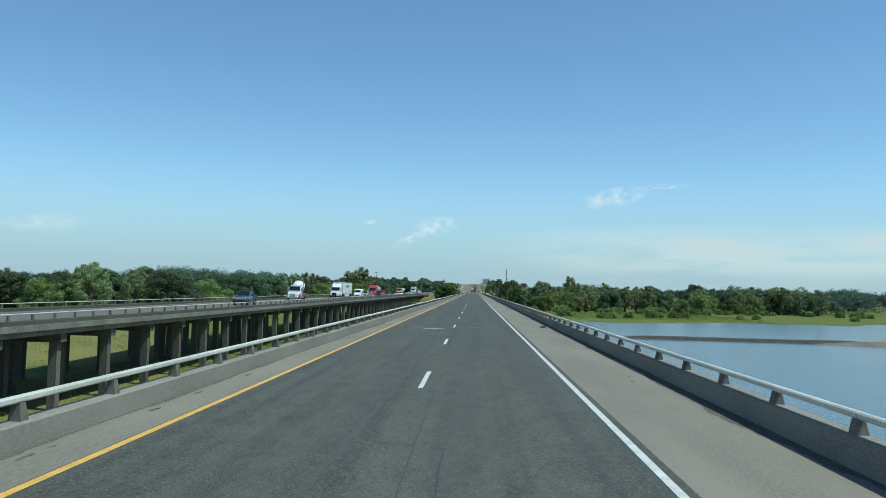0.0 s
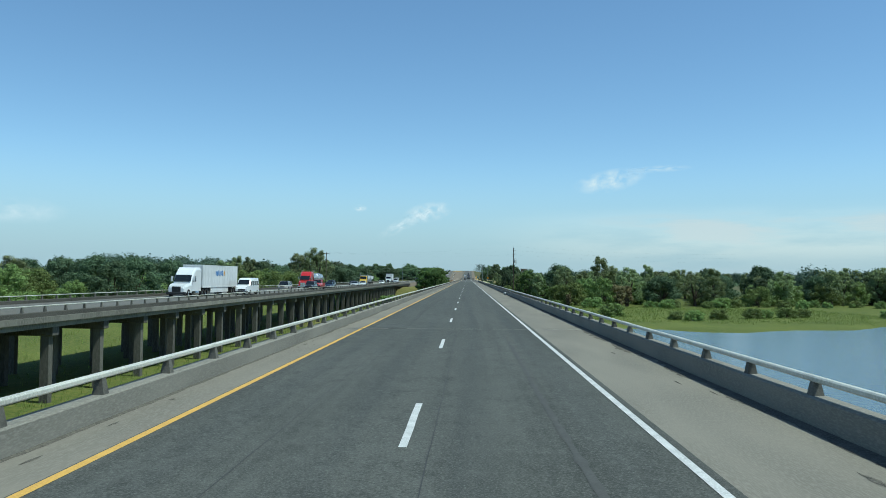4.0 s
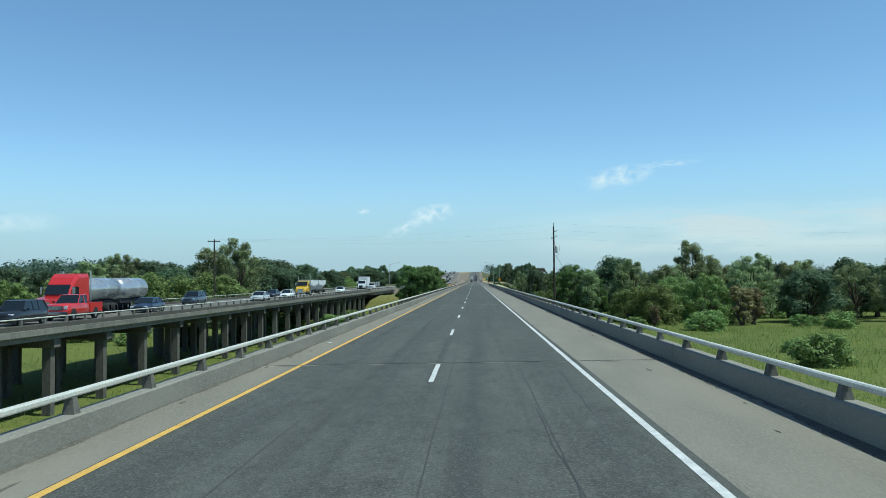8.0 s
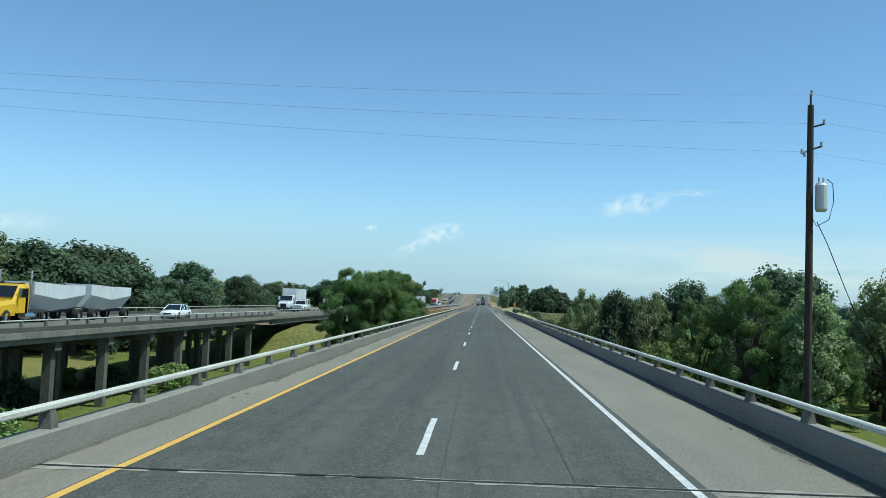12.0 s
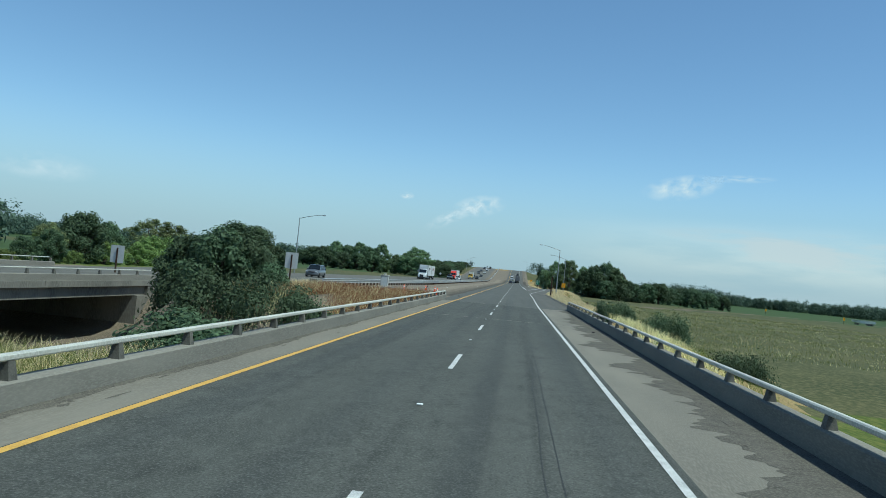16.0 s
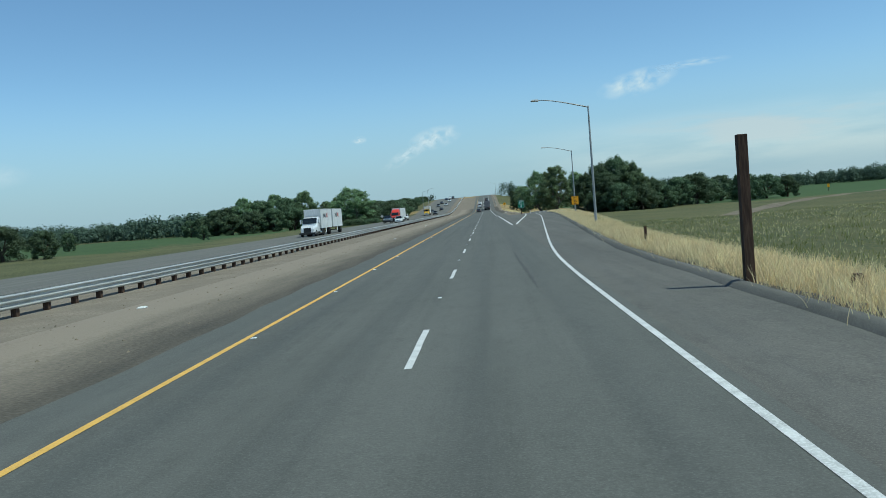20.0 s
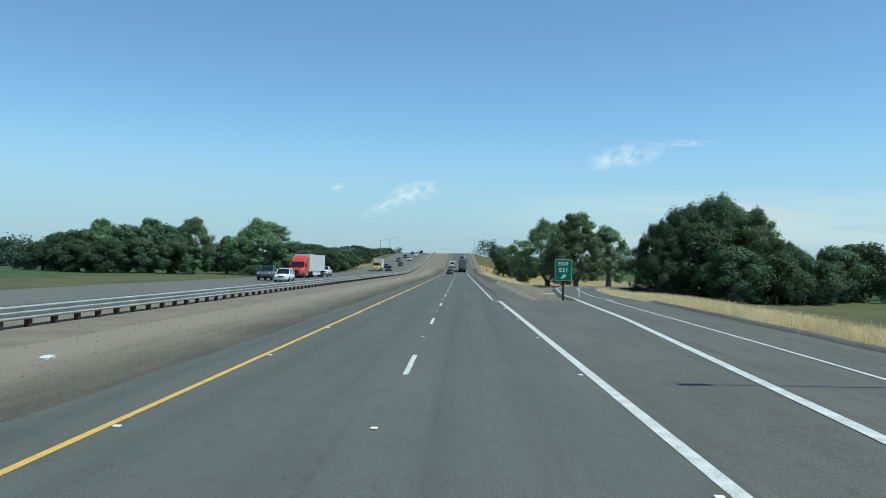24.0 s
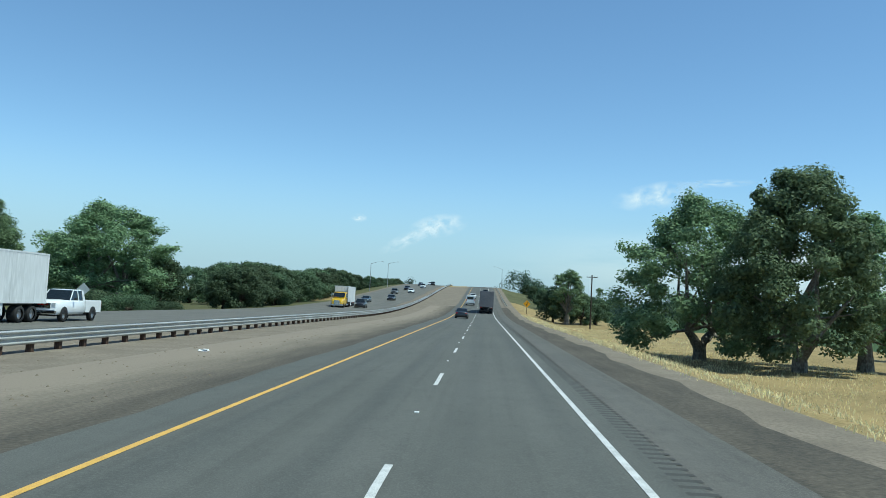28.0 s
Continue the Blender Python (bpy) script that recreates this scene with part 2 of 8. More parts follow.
def asphalt(name, base, dark, pale, tracks, worn, speck, seed):
    """Trafficked asphalt: wheel tracks along the lanes, long streaks, rough patches and stone speckle."""
    m = bpy.data.materials.new(name)
    m.use_nodes = True
    n, l = m.node_tree.nodes, m.node_tree.links
    p = n["Principled BSDF"]
    tc = n.new("ShaderNodeTexCoord")

    def noise_at(scale, stretch, detail=5.0, rough=0.55):
        mp = n.new("ShaderNodeMapping")
        mp.inputs["Scale"].default_value = stretch
        mp.inputs["Location"].default_value = (seed, seed * 1.7, 0)
        l.new(tc.outputs["Object"], mp.inputs["Vector"])
        nz = n.new("ShaderNodeTexNoise")
        nz.inputs["Scale"].default_value, nz.inputs["Detail"].default_value, nz.inputs["Roughness"].default_value = scale, detail, rough
        l.new(mp.outputs["Vector"], nz.inputs["Vector"])
        return nz.outputs["Fac"]

    def calc(op, a, b, c=None):
        q = n.new("ShaderNodeMath")
        q.operation = op
        for k, v in enumerate((a, b, c)):
            if v is None:
                continue
            if isinstance(v, (int, float)):
                q.inputs[k].default_value = v
            else:
                l.new(v, q.inputs[k])
        return q.outputs[0]

    def span(v, a, b, lo, hi):
        q = n.new("ShaderNodeMapRange")
        q.inputs["From Min"].default_value, q.inputs["From Max"].default_value = a, b
        q.inputs["To Min"].default_value, q.inputs["To Max"].default_value = lo, hi
        l.new(v, q.inputs["Value"])
        return q.outputs["Result"]

    def blend(fac, a, b):
        q = n.new("ShaderNodeMix")
        q.data_type = "RGBA"
        l.new(fac, q.inputs["Factor"])
        for key, v in (("A", a), ("B", b)):
            if isinstance(v, tuple):
                q.inputs[key].default_value = (*v, 1)
            else:
                l.new(v, q.inputs[key])
        return q.outputs["Result"]

    sx = n.new("ShaderNodeSeparateXYZ")
    l.new(tc.outputs["Object"], sx.inputs["Vector"])
    wave = calc("COSINE", calc("MULTIPLY", calc("ADD", sx.outputs["X"], 2.9 + 0.93), 2 * math.pi / 1.83), 0.0)
    streak = noise_at(0.8, (2.6, 0.035, 1), 6)
    patch = noise_at(0.35, (1.0, 0.28, 1), 8, 0.65)
    fine = noise_at(34, (1, 1, 1), 3, 0.7)
    grain = noise_at(9, (1, 0.6, 1), 6, 0.7)
    track = calc("MULTIPLY", span(wave, 0.1, 1.0, 0, 1), span(streak, 0.35, 0.65, 0.2, 1))
    c = blend(span(patch, 0.38, 0.66, 0, 1), base, pale)
    c = blend(calc("MULTIPLY", span(streak, 0.50, 0.70, 0, 1), worn), c, dark)
    c = blend(calc("MULTIPLY", track, tracks), c, dark)
    mottle = noise_at(2.2, (1.0, 0.45, 1), 10, 0.72)
    c = blend(calc("MULTIPLY", span(mottle, 0.52, 0.66, 0, 1), speck * 0.9), c, tuple(v * 0.82 for v in dark))
    c = blend(calc("MULTIPLY", span(mottle, 0.46, 0.34, 0, 1), speck * 0.7), c, tuple(v * 1.15 for v in pale))
    c = blend(calc("MULTIPLY", span(grain, 0.5, 0.72, 0, 1), speck * 0.55), c, tuple(v * 1.55 for v in pale))
    c = blend(calc("MULTIPLY", span(fine, 0.52, 0.68, 0, 1), speck), c, tuple(v * 1.75 for v in pale))
    c = blend(calc("MULTIPLY", span(fine, 0.46, 0.30, 0, 1), speck), c, tuple(v * 0.6 for v in dark))
    l.new(c, p.inputs["Base Color"])
    l.new(span(track, 0, 1, 0.93, 0.80), p.inputs["Roughness"])
    p.inputs["Specular IOR Level"].default_value = 0.25
    b = n.new("ShaderNodeBump")
    b.inputs["Strength"].default_value, b.inputs["Distance"].default_value = 0.5, 0.012
    l.new(fine, b.inputs["Height"])
    l.new(b.outputs["Normal"], p.inputs["Normal"])
    MATS[name] = m
    return m


ASPHALT = asphalt("asphalt", (0.063, 0.065, 0.056), (0.044, 0.0455, 0.040), (0.084, 0.086, 0.075), 0.75, 1.0, 0.8, 1.0)
ASPHALT_NEW = asphalt("asphalt_smooth", (0.090, 0.091, 0.080), (0.064, 0.065, 0.057), (0.106, 0.106, 0.094), 0.6, 0.6, 0.32, 5.0)
ASPHALT_OLD = asphalt("asphalt_shoulder", (0.088, 0.085, 0.074), (0.062, 0.060, 0.053), (0.116, 0.110, 0.095), 0.0, 0.6, 0.45, 9.0)
SHOULDER = mat("deck_concrete", (0.205, 0.189, 0.152), (0.15, 0.139, 0.114), (0.222, 0.206, 0.167), rough=0.93, scale=0.5, fine=26, bump=0.25, stretch=(1.6, 0.3, 1), spec=0.2, detail=9)
CONCRETE = mat("parapet_concrete", (0.225, 0.213, 0.178), (0.155, 0.147, 0.124), (0.25, 0.237, 0.2), rough=0.92, scale=0.7, fine=30, bump=0.04, stretch=(1, 0.35, 1.6), spec=0.2, detail=8)
# Darker than CONCRETE, for the opposite bridge's parapets.
CONCRETE_DARK = mat("dark_parapet_concrete", (0.092, 0.087, 0.073), (0.055, 0.052, 0.045), (0.11, 0.104, 0.088), rough=0.95, scale=0.6, fine=20, bump=0.15, stretch=(1, 0.3, 2), spec=0.15, detail=8)
POSTC = mat("rail_post_concrete", (0.135, 0.129, 0.108), (0.09, 0.086, 0.074), (0.155, 0.148, 0.125), rough=0.85, scale=3, fine=30, bump=0.1, spec=0.2, by_object=0.25)
PIER = mat("pier_concrete", (0.20, 0.19, 0.16), (0.12, 0.115, 0.098), (0.225, 0.215, 0.18), rough=0.93, scale=0.7, fine=12, bump=0.2, stretch=(1, 1, 0.3), spec=0.2, by_object=0.15, detail=9)
# Darker than PIER, for the opposite bridge's columns and pier caps.
COLUMN = mat("dark_column_concrete", (0.125, 0.119, 0.10), (0.075, 0.072, 0.062), (0.145, 0.138, 0.118), rough=0.93, scale=0.7, fine=12, bump=0.15, stretch=(1, 1, 0.3), spec=0.2, by_object=0.18, detail=9)
GALV = mat("galvanised_steel", (0.46, 0.47, 0.45), (0.34, 0.35, 0.34), (0.52, 0.53, 0.5), rough=0.5, scale=1.5, fine=30, bump=0.05, metal=0.55, spec=0.5)
GALV_RAIL = mat("weathered_guardrail_steel", (0.42, 0.425, 0.405), (0.33, 0.335, 0.32), (0.48, 0.485, 0.465), rough=0.45, scale=1.2, fine=24, bump=0.05, metal=0.3, spec=0.5, by_object=0.1)
RAILSTEEL = mat("painted_rail_steel", (0.60, 0.59, 0.50), (0.46, 0.45, 0.38), (0.66, 0.65, 0.57), rough=0.55, scale=0.8, fine=24, bump=0.05, metal=0.25, spec=0.5)
PAINT_W = mat("white_line_paint", (0.55, 0.55, 0.52), (0.34, 0.34, 0.32), (0.62, 0.62, 0.6), rough=0.7, scale=3.0, fine=40, bump=0.2, spec=0.3)
PAINT_Y = mat("yellow_line_paint", (0.60, 0.36, 0.075), (0.46, 0.27, 0.06), (0.65, 0.41, 0.10), rough=0.7, scale=3.0, fine=40, bump=0.2, spec=0.3)
DIRT = mat("shoulder_dirt", (0.112, 0.104, 0.087), (0.072, 0.068, 0.058), (0.165, 0.152, 0.125), rough=1.0, scale=2.6, fine=30, bump=0.8, spec=0.1)
GRAVEL = mat("median_gravel", (0.235, 0.199, 0.152), (0.175, 0.148, 0.113), (0.135, 0.115, 0.089), rough=1.0, scale=0.5, fine=12, bump=0.8, spec=0.1, detail=9)
MARSH_DRY = mat("dry_marsh_grass", (0.16, 0.155, 0.05), (0.10, 0.115, 0.032), (0.22, 0.19, 0.07), rough=1.0, scale=0.09, fine=2.6, bump=0.9, spec=0.1, detail=9)
MARSH = mat("marsh_grass", (0.105, 0.132, 0.030), (0.068, 0.095, 0.022), (0.155, 0.155, 0.045), rough=1.0, scale=0.09, fine=2.6, bump=0.9, spec=0.1, detail=9)
FIELD = mat("field_grass", (0.092, 0.094, 0.042), (0.050, 0.060, 0.027), (0.145, 0.13, 0.064), rough=1.0, scale=0.07, fine=3.0, bump=0.9, spec=0.1, detail=9)
DRY = mat("dry_grass_ground", (0.275, 0.203, 0.09), (0.175, 0.13, 0.056), (0.34, 0.26, 0.125), rough=1.0, scale=0.16, fine=5.0, bump=0.9, spec=0.1, detail=9)
CROP = mat("green_crop", (0.055, 0.088, 0.034), (0.042, 0.068, 0.027), (0.07, 0.10, 0.04), rough=1.0, scale=0.05, fine=2.0, bump=0.6, spec=0.1)
EARTH = mat("bare_earth", (0.17, 0.14, 0.10), (0.11, 0.092, 0.068), (0.22, 0.185, 0.14), rough=1.0, scale=0.3, fine=8, bump=0.8, spec=0.1)
MUD = mat("lake_bed", (0.09, 0.085, 0.06), rough=1.0)
BARK_PALE = mat("sycamore_bark", (0.20, 0.18, 0.145), (0.10, 0.088, 0.07), (0.28, 0.26, 0.22), rough=0.95, scale=2.2, fine=9, bump=0.5, stretch=(1, 1, 0.5), spec=0.15)
BARK = mat("bark", (0.085, 0.068, 0.05), (0.05, 0.04, 0.03), (0.12, 0.1, 0.075), rough=1.0, scale=4, fine=18, bump=0.9, stretch=(1, 1, 0.25), spec=0.1)
WOOD = mat("weathered_wood", (0.075, 0.046, 0.032), (0.045, 0.029, 0.022), (0.10, 0.065, 0.046), rough=0.95, scale=3, fine=25, bump=0.6, stretch=(1, 1, 0.12), spec=0.15)
POLE = mat("utility_pole_wood", (0.06, 0.046, 0.036), (0.04, 0.031, 0.026), (0.085, 0.068, 0.054), rough=0.95, scale=3, fine=22, bump=0.5, stretch=(1, 1, 0.1), spec=0.15)


def leafmat(name, c, var=0.16, through=0.38):
    return mat(name, c, tuple(v * 0.7 for v in c), tuple(min(1, v * 1.3) for v in c), rough=0.7, scale=0.35, fine=3, bump=0.0, spec=0.15, island=var, transl=through)


LEAF_OAK = leafmat("oak_leaves", (0.094, 0.138, 0.074))
LEAF_COTTON = leafmat("cottonwood_leaves", (0.22, 0.27, 0.125))
LEAF_WILLOW = leafmat("willow_leaves", (0.19, 0.26, 0.085))
LEAF_BRIGHT = leafmat("ash_leaves", (0.13, 0.205, 0.066), 0.14, 0.36)
LEAF_SYC = leafmat("sycamore_leaves", (0.175, 0.255, 0.13))
LEAF_DRY = leafmat("dry_leaves", (0.20, 0.17, 0.085))
LEAF_PLUM = leafmat("plum_leaves", (0.14, 0.125, 0.095))
# Bluer green: the haze of distance is put into this leaf colour.
LEAF_FAR = leafmat("hazed_far_leaves", (0.088, 0.13, 0.092))
STRAW = leafmat("straw_grass_blades", (0.88, 0.73, 0.40), 0.2)
RUST_WEED = leafmat("rusty_weed_blades", (0.36, 0.21, 0.09), 0.4)
GREEN_BLADE = leafmat("green_reed_blades", (0.16, 0.195, 0.046), 0.3)

SIGN_GREEN = mat("sign_green_sheeting", (0.012, 0.16, 0.075), (0.010, 0.14, 0.066), rough=0.4, scale=3, fine=30, bump=0.0)
SIGN_WHITE = plain("sign_white_sheeting", (0.78, 0.79, 0.77), 0.4)
SIGN_YELLOW = mat("sign_yellow_sheeting", (0.78, 0.36, 0.012), (0.7, 0.32, 0.012), rough=0.4, scale=3, fine=30, bump=0.0)
SIGN_BLACK = plain("sign_black_letters", (0.015, 0.015, 0.015), 0.5)
ALU = mat("bare_aluminium_sheet", (0.58, 0.58, 0.55), (0.5, 0.5, 0.48), rough=0.45, scale=2, fine=30, bump=0.03, metal=0.15)
ORANGE = plain("cone_orange_plastic", (0.75, 0.10, 0.02), 0.5)
RUBBER = mat("tyre_rubber", (0.022, 0.022, 0.022), (0.016, 0.016, 0.016), (0.04, 0.038, 0.035), rough=0.85, scale=5, fine=40, bump=0.2)
BLACKSTEEL = mat("dark_wire", (0.02, 0.02, 0.02), rough=0.6, bump=0)

water_mat = bpy.data.materials.new("lake_water")
water_mat.use_nodes = True
_n, _l = water_mat.node_tree.nodes, water_mat.node_tree.links
_p = _n["Principled BSDF"]
_p.inputs["Base Color"].default_value = (0.085, 0.115, 0.13, 1)
_p.inputs["Roughness"].default_value = 0.16
_p.inputs["IOR"].default_value = 1.33
_tc = _n.new("ShaderNodeTexCoord")
_nz = _n.new("ShaderNodeTexNoise")
_nz.inputs["Scale"].default_value = 1.3
_nz.inputs["Detail"].default_value = 5
_b = _n.new("ShaderNodeBump")
_b.inputs["Strength"].default_value = 0.55
_b.inputs["Distance"].default_value = 0.12
_l.new(_tc.outputs["Object"], _nz.inputs["Vector"])
_l.new(_nz.outputs["Fac"], _b.inputs["Height"])
_l.new(_b.outputs["Normal"], _p.inputs["Normal"])
WATER = water_mat


# ---- mesh building ----
class Mesh:
    """Collects boxes, tubes, strips and lofts into one mesh."""

    def __init__(self):
        self.v, self.f, self.m = [], [], []

    def add(self, verts, faces, mi=0):
        o = len(self.v)
        self.v.extend(verts)
        self.f.extend([tuple(i + o for i in f) for f in faces])
        self.m.extend([mi] * len(faces))
        return self

    def box(self, x0, x1, y0, y1, z0, z1, mi=0, ch=0.0):
        if ch:
            return self.loft([[(x0 + a, y0 + a), (x1 - a, y0 + a), (x1 - a, y1 - a), (x0 + a, y1 - a)] for a in (ch, 0, 0, ch)],
                             [z0, z0 + ch, z1 - ch, z1], mi)
        vs = [(x0, y0, z0), (x1, y0, z0), (x1, y1, z0), (x0, y1, z0), (x0, y0, z1), (x1, y0, z1), (x1, y1, z1), (x0, y1, z1)]
        return self.add(vs, [(3, 2, 1, 0), (4, 5, 6, 7), (0, 1, 5, 4), (1, 2, 6, 5), (2, 3, 7, 6), (3, 0, 4, 7)], mi)

    def loft(self, rings, zs, mi=0):
        """Rings of (x, y) stacked at heights zs, closed at both ends."""
        n = len(rings[0])
        vs = [(x, y, z) for r, z in zip(rings, zs) for x, y in r]
        fs = [tuple(range(n - 1, -1, -1)), tuple(range((len(rings) - 1) * n, len(rings) * n))]
        for k in range(len(rings) - 1):
            for i in range(n):
                j = (i + 1) % n
                fs.append((k * n + i, k * n + j, (k + 1) * n + j, (k + 1) * n + i))
        return self.add(vs, fs, mi)

    def tube(self, pts, radii, seg=8, mi=0):
        """A tube along points, with a radius at each."""
        pts = [Vector(p) for p in pts]
        if not hasattr(radii, "__len__"):
            radii = [radii] * len(pts)
        vs, n = [], seg
        for i, p in enumerate(pts):
            d = (pts[min(i + 1, len(pts) - 1)] - pts[max(i - 1, 0)]).normalized()
            a = d.cross(Vector((0, 0, 1)) if abs(d.z) < 0.95 else Vector((1, 0, 0))).normalized()
            b = d.cross(a)
            for k in range(n):
                t = 2 * math.pi * k / n
                vs.append(tuple(p + (a * math.cos(t) + b * math.sin(t)) * radii[i]))
        fs = [tuple(range(n)), tuple(range((len(pts) - 1) * n + n - 1, (len(pts) - 1) * n - 1, -1))]
        for i in range(len(pts) - 1):
            for k in range(n):
                j = (k + 1) % n
                fs.append((i * n + j, i * n + k, (i + 1) * n + k, (i + 1) * n + j))
        return self.add(vs, fs, mi)

    def disc_wheel(self, x, y, z, r, w, seg=18, mi=0):
        """A cylinder across x with rounded shoulders."""
        prof = [(-w / 2, r * 0.62), (-w / 2, r * 0.93), (-w * 0.38, r), (w * 0.38, r), (w / 2, r * 0.93), (w / 2, r * 0.62)]
        vs = [(x + a, y + b * math.cos(2 * math.pi * k / seg), z + b * math.sin(2 * math.pi * k / seg)) for a, b in prof for k in range(seg)]
        fs = [(i * seg + k, i * seg + (k + 1) % seg, (i + 1) * seg + (k + 1) % seg, (i + 1) * seg + k) for i in range(len(prof) - 1) for k in range(seg)]
        return self.add(vs, fs, mi)

    def extrude_x(self, prof, x0, x1, mi=0, inset=0.0, taper=None):
        """A side outline of (y, z) drawn out from x0 to x1; taper(z) narrows it."""
        n = len(prof)
        vs = []
        for s, xx in ((0, x0), (1, x1)):
            for y, z in prof:
                k = taper(z) if taper else 0.0
                vs.append((xx + k if s == 0 else xx - k, y, z))
        fs = [tuple(range(n)), tuple(range(2 * n - 1, n - 1, -1))]
        for i in range(n):
            j = (i + 1) % n
            fs.append((j, i, n + i, n + j))
        return self.add(vs, fs, mi)

    def data(self, name, mats, shade=False):
        me = bpy.data.meshes.new(name)
        me.from_pydata(self.v, [], self.f)
        for m in mats:
            me.materials.append(m)
        if len(mats) > 1:
            me.polygons.foreach_set("material_index", self.m)
        if shade:
            me.polygons.foreach_set("use_smooth", [True] * len(me.polygons))
        me.validate()
        me.update()
        return me


def bevelled(me, width, seg=2, angle=35):
    """Rounds the sharp edges of a mesh."""
    bm = bmesh.new()
    bm.from_mesh(me)
    bmesh.ops.remove_doubles(bm, verts=bm.verts, dist=1e-5)
    bmesh.ops.recalc_face_normals(bm, faces=bm.faces)
    es = [e for e in bm.edges if len(e.link_faces) == 2 and e.calc_face_angle(0) > radians(angle)]
    bmesh.ops.bevel(bm, geom=es, offset=width, segments=seg, affect="EDGES", clamp_overlap=True)
    bm.to_mesh(me)
    bm.free()
    return me


ALONG = set()        # things laid out in stations


def part(name, mesh, material, parent, label="", shade=False, bevel=0.0, at=None):
    """One mesh object under a thing or under a part."""
    mats = material if isinstance(material, (list, tuple)) else [material]
    me = mesh if isinstance(mesh, bpy.types.Mesh) else mesh.data(name, mats, shade)
    if parent.name in ALONG:
        if me is not mesh:
            me.transform(Matrix.Diagonal((1, STATION, 1, 1)))
        at = at and (at[0], at[1] * STATION, at[2])
    if bevel:
        bevelled(me, bevel)
    ob = new(name, me)
    ob.parent = parent
    if at is not None:
        ob.location = at
    if label:
        ob["label"] = label
    return ob


def thing(name, label, category, at=(0, 0, 0), rz=0.0, group="", kind=""):
    """An Empty at a thing's base that parents its parts."""
    ob = new(name)
    ob.empty_display_size = 0.2
    ob.matrix_basis = pose(at[0], at[1] * STATION, at[2], 0, 0, rz)
    if at == (0, 0, 0):
        ALONG.add(ob.name)
    return tagged(ob, label, category, group, kind)


def structure(name, mesh, mats, label, category="", shade=False, kind="structure", group=""):
    mats = mats if isinstance(mats, (list, tuple)) else [mats]
    me = mesh.data(name, mats, shade)
    me.transform(Matrix.Diagonal((1, STATION, 1, 1)))
    ob = new(name, me)
    return tagged(ob, label, category or name.replace("_", " "), group, kind)


def strip(m, xs_of, y0, y1, step, dz, mi=0, zf=road_z):
    """A ribbon along the road between two edges xs_of(y), laid dz above it."""
    n = max(1, int(math.ceil((y1 - y0) / step)))
    vs, fs = [], []
    for i in range(n + 1):
        y = y0 + (y1 - y0) * i / n
        a, b = xs_of(y)
        vs += [(a, y, zf(a, y) + dz), (b, y, zf(b, y) + dz)]
        if i:
            k = 2 * i
            fs.append((k - 2, k - 1, k + 1, k))
    m.add(vs, fs, mi)


# ---- the ground ----
def axis(parts):
    out = []
    for a, b, s in parts:
        out += list(np.arange(a, b, s))
    return out


gx = axis([(-3800, -700, 310), (-700, -260, 30), (-260, -60, 6), (-60, -12, 3), (-12, 40, 1.5), (40, 260, 6), (260, 700, 30), (700, 4200, 350)])
gy = axis([(-900, -100, 80), (-100, 340, 5), (340, 470, 2.0), (470, 760, 3.0), (760, 1500, 10), (1500, 4700, 320)])
rng = random.Random(5)


def zone(x, y):
    """Which ground cover lies at a place."""
    if x < -8 and y < 70 + 10 * noise.noise((x * 0.05, y * 0.05, 1.0)) or x < -8 and noise.noise((x * 0.03, y * 0.03, 9.0)) > 0.35 and y < 380:
        return 7
    j = 2.2 * noise.noise((x * 0.11, y * 0.11, 3.0)) + 0.8 * noise.noise((x * 0.5, y * 0.5, 7.0))
    if x > 5 and y < shore(x) - 8 and y < 330:
        return 5 if abs(y - 137) > 9 or x < 27 else 6
    if bench(x, y) > 0.3:
        return 7
    if pit(x, y) > 0.3:
        return 6
    bank = (398 if x > -14 else 402 if x > -23 else 413) + (16 * math.sin(x * 0.021 + 2) + 14 * noise.noise((x * 0.02, 4.0, 0))) * smooth(25, 60, abs(x))
    if y < bank + j * 2:
        return 0
    if y > 800 and (7 < x < 32 or -58 < x < -36):
        return 2 if y < 830 else 3
    if y > 940 and -17 < x < -8:
        return 2
    if abs(x + 13) < 45 and y > 800:
        return 1
    if 429 < y < 594 and 0.5 < x - pavement_edge(y) < 3.4 + 0.3 * j:
        return 2
    if 590 < y < 640 and 0 < x < 10.5 + 0.2 * (y - 596) + 0.3 * j:
        return 1
    if -33.5 - 8 * (1 - landward(y)) < x < edge_right(y) + 0.3 + 0.25 * j:
        if -18 < x < -6 and y < 423 + j:
            return 6
        if x > 3 and 596 < y < 650:
            return 1
        return 1
    if x >= 0:
        e = edge_right(y)
        if y > 372 and 5 < x < 13.5 + 0.9 * j and y < 470:
            return 2
        if y < 430 + 2 * j:
            return 3
        if x < e + 4.5 + j or (y > 655 + j and x < 60 and y < 800):
            return 2
        if y > 640 and x > 60 or y > 760 + 0.2 * x:
            return 4
        return 3
    if x < -33 and 500 < y < 810 and x > -75 + 9 * j:
        return 3
    if x < -60 and (y + 0.3 * x + 22 * noise.noise((x * 0.012, y * 0.012, 8.0)) + 3 * j) % 260 < 55:
        return 3
    return 4 if y > 470 + 26 * noise.noise((x * 0.014, 2.0, 5.0)) + 3 * j else 0


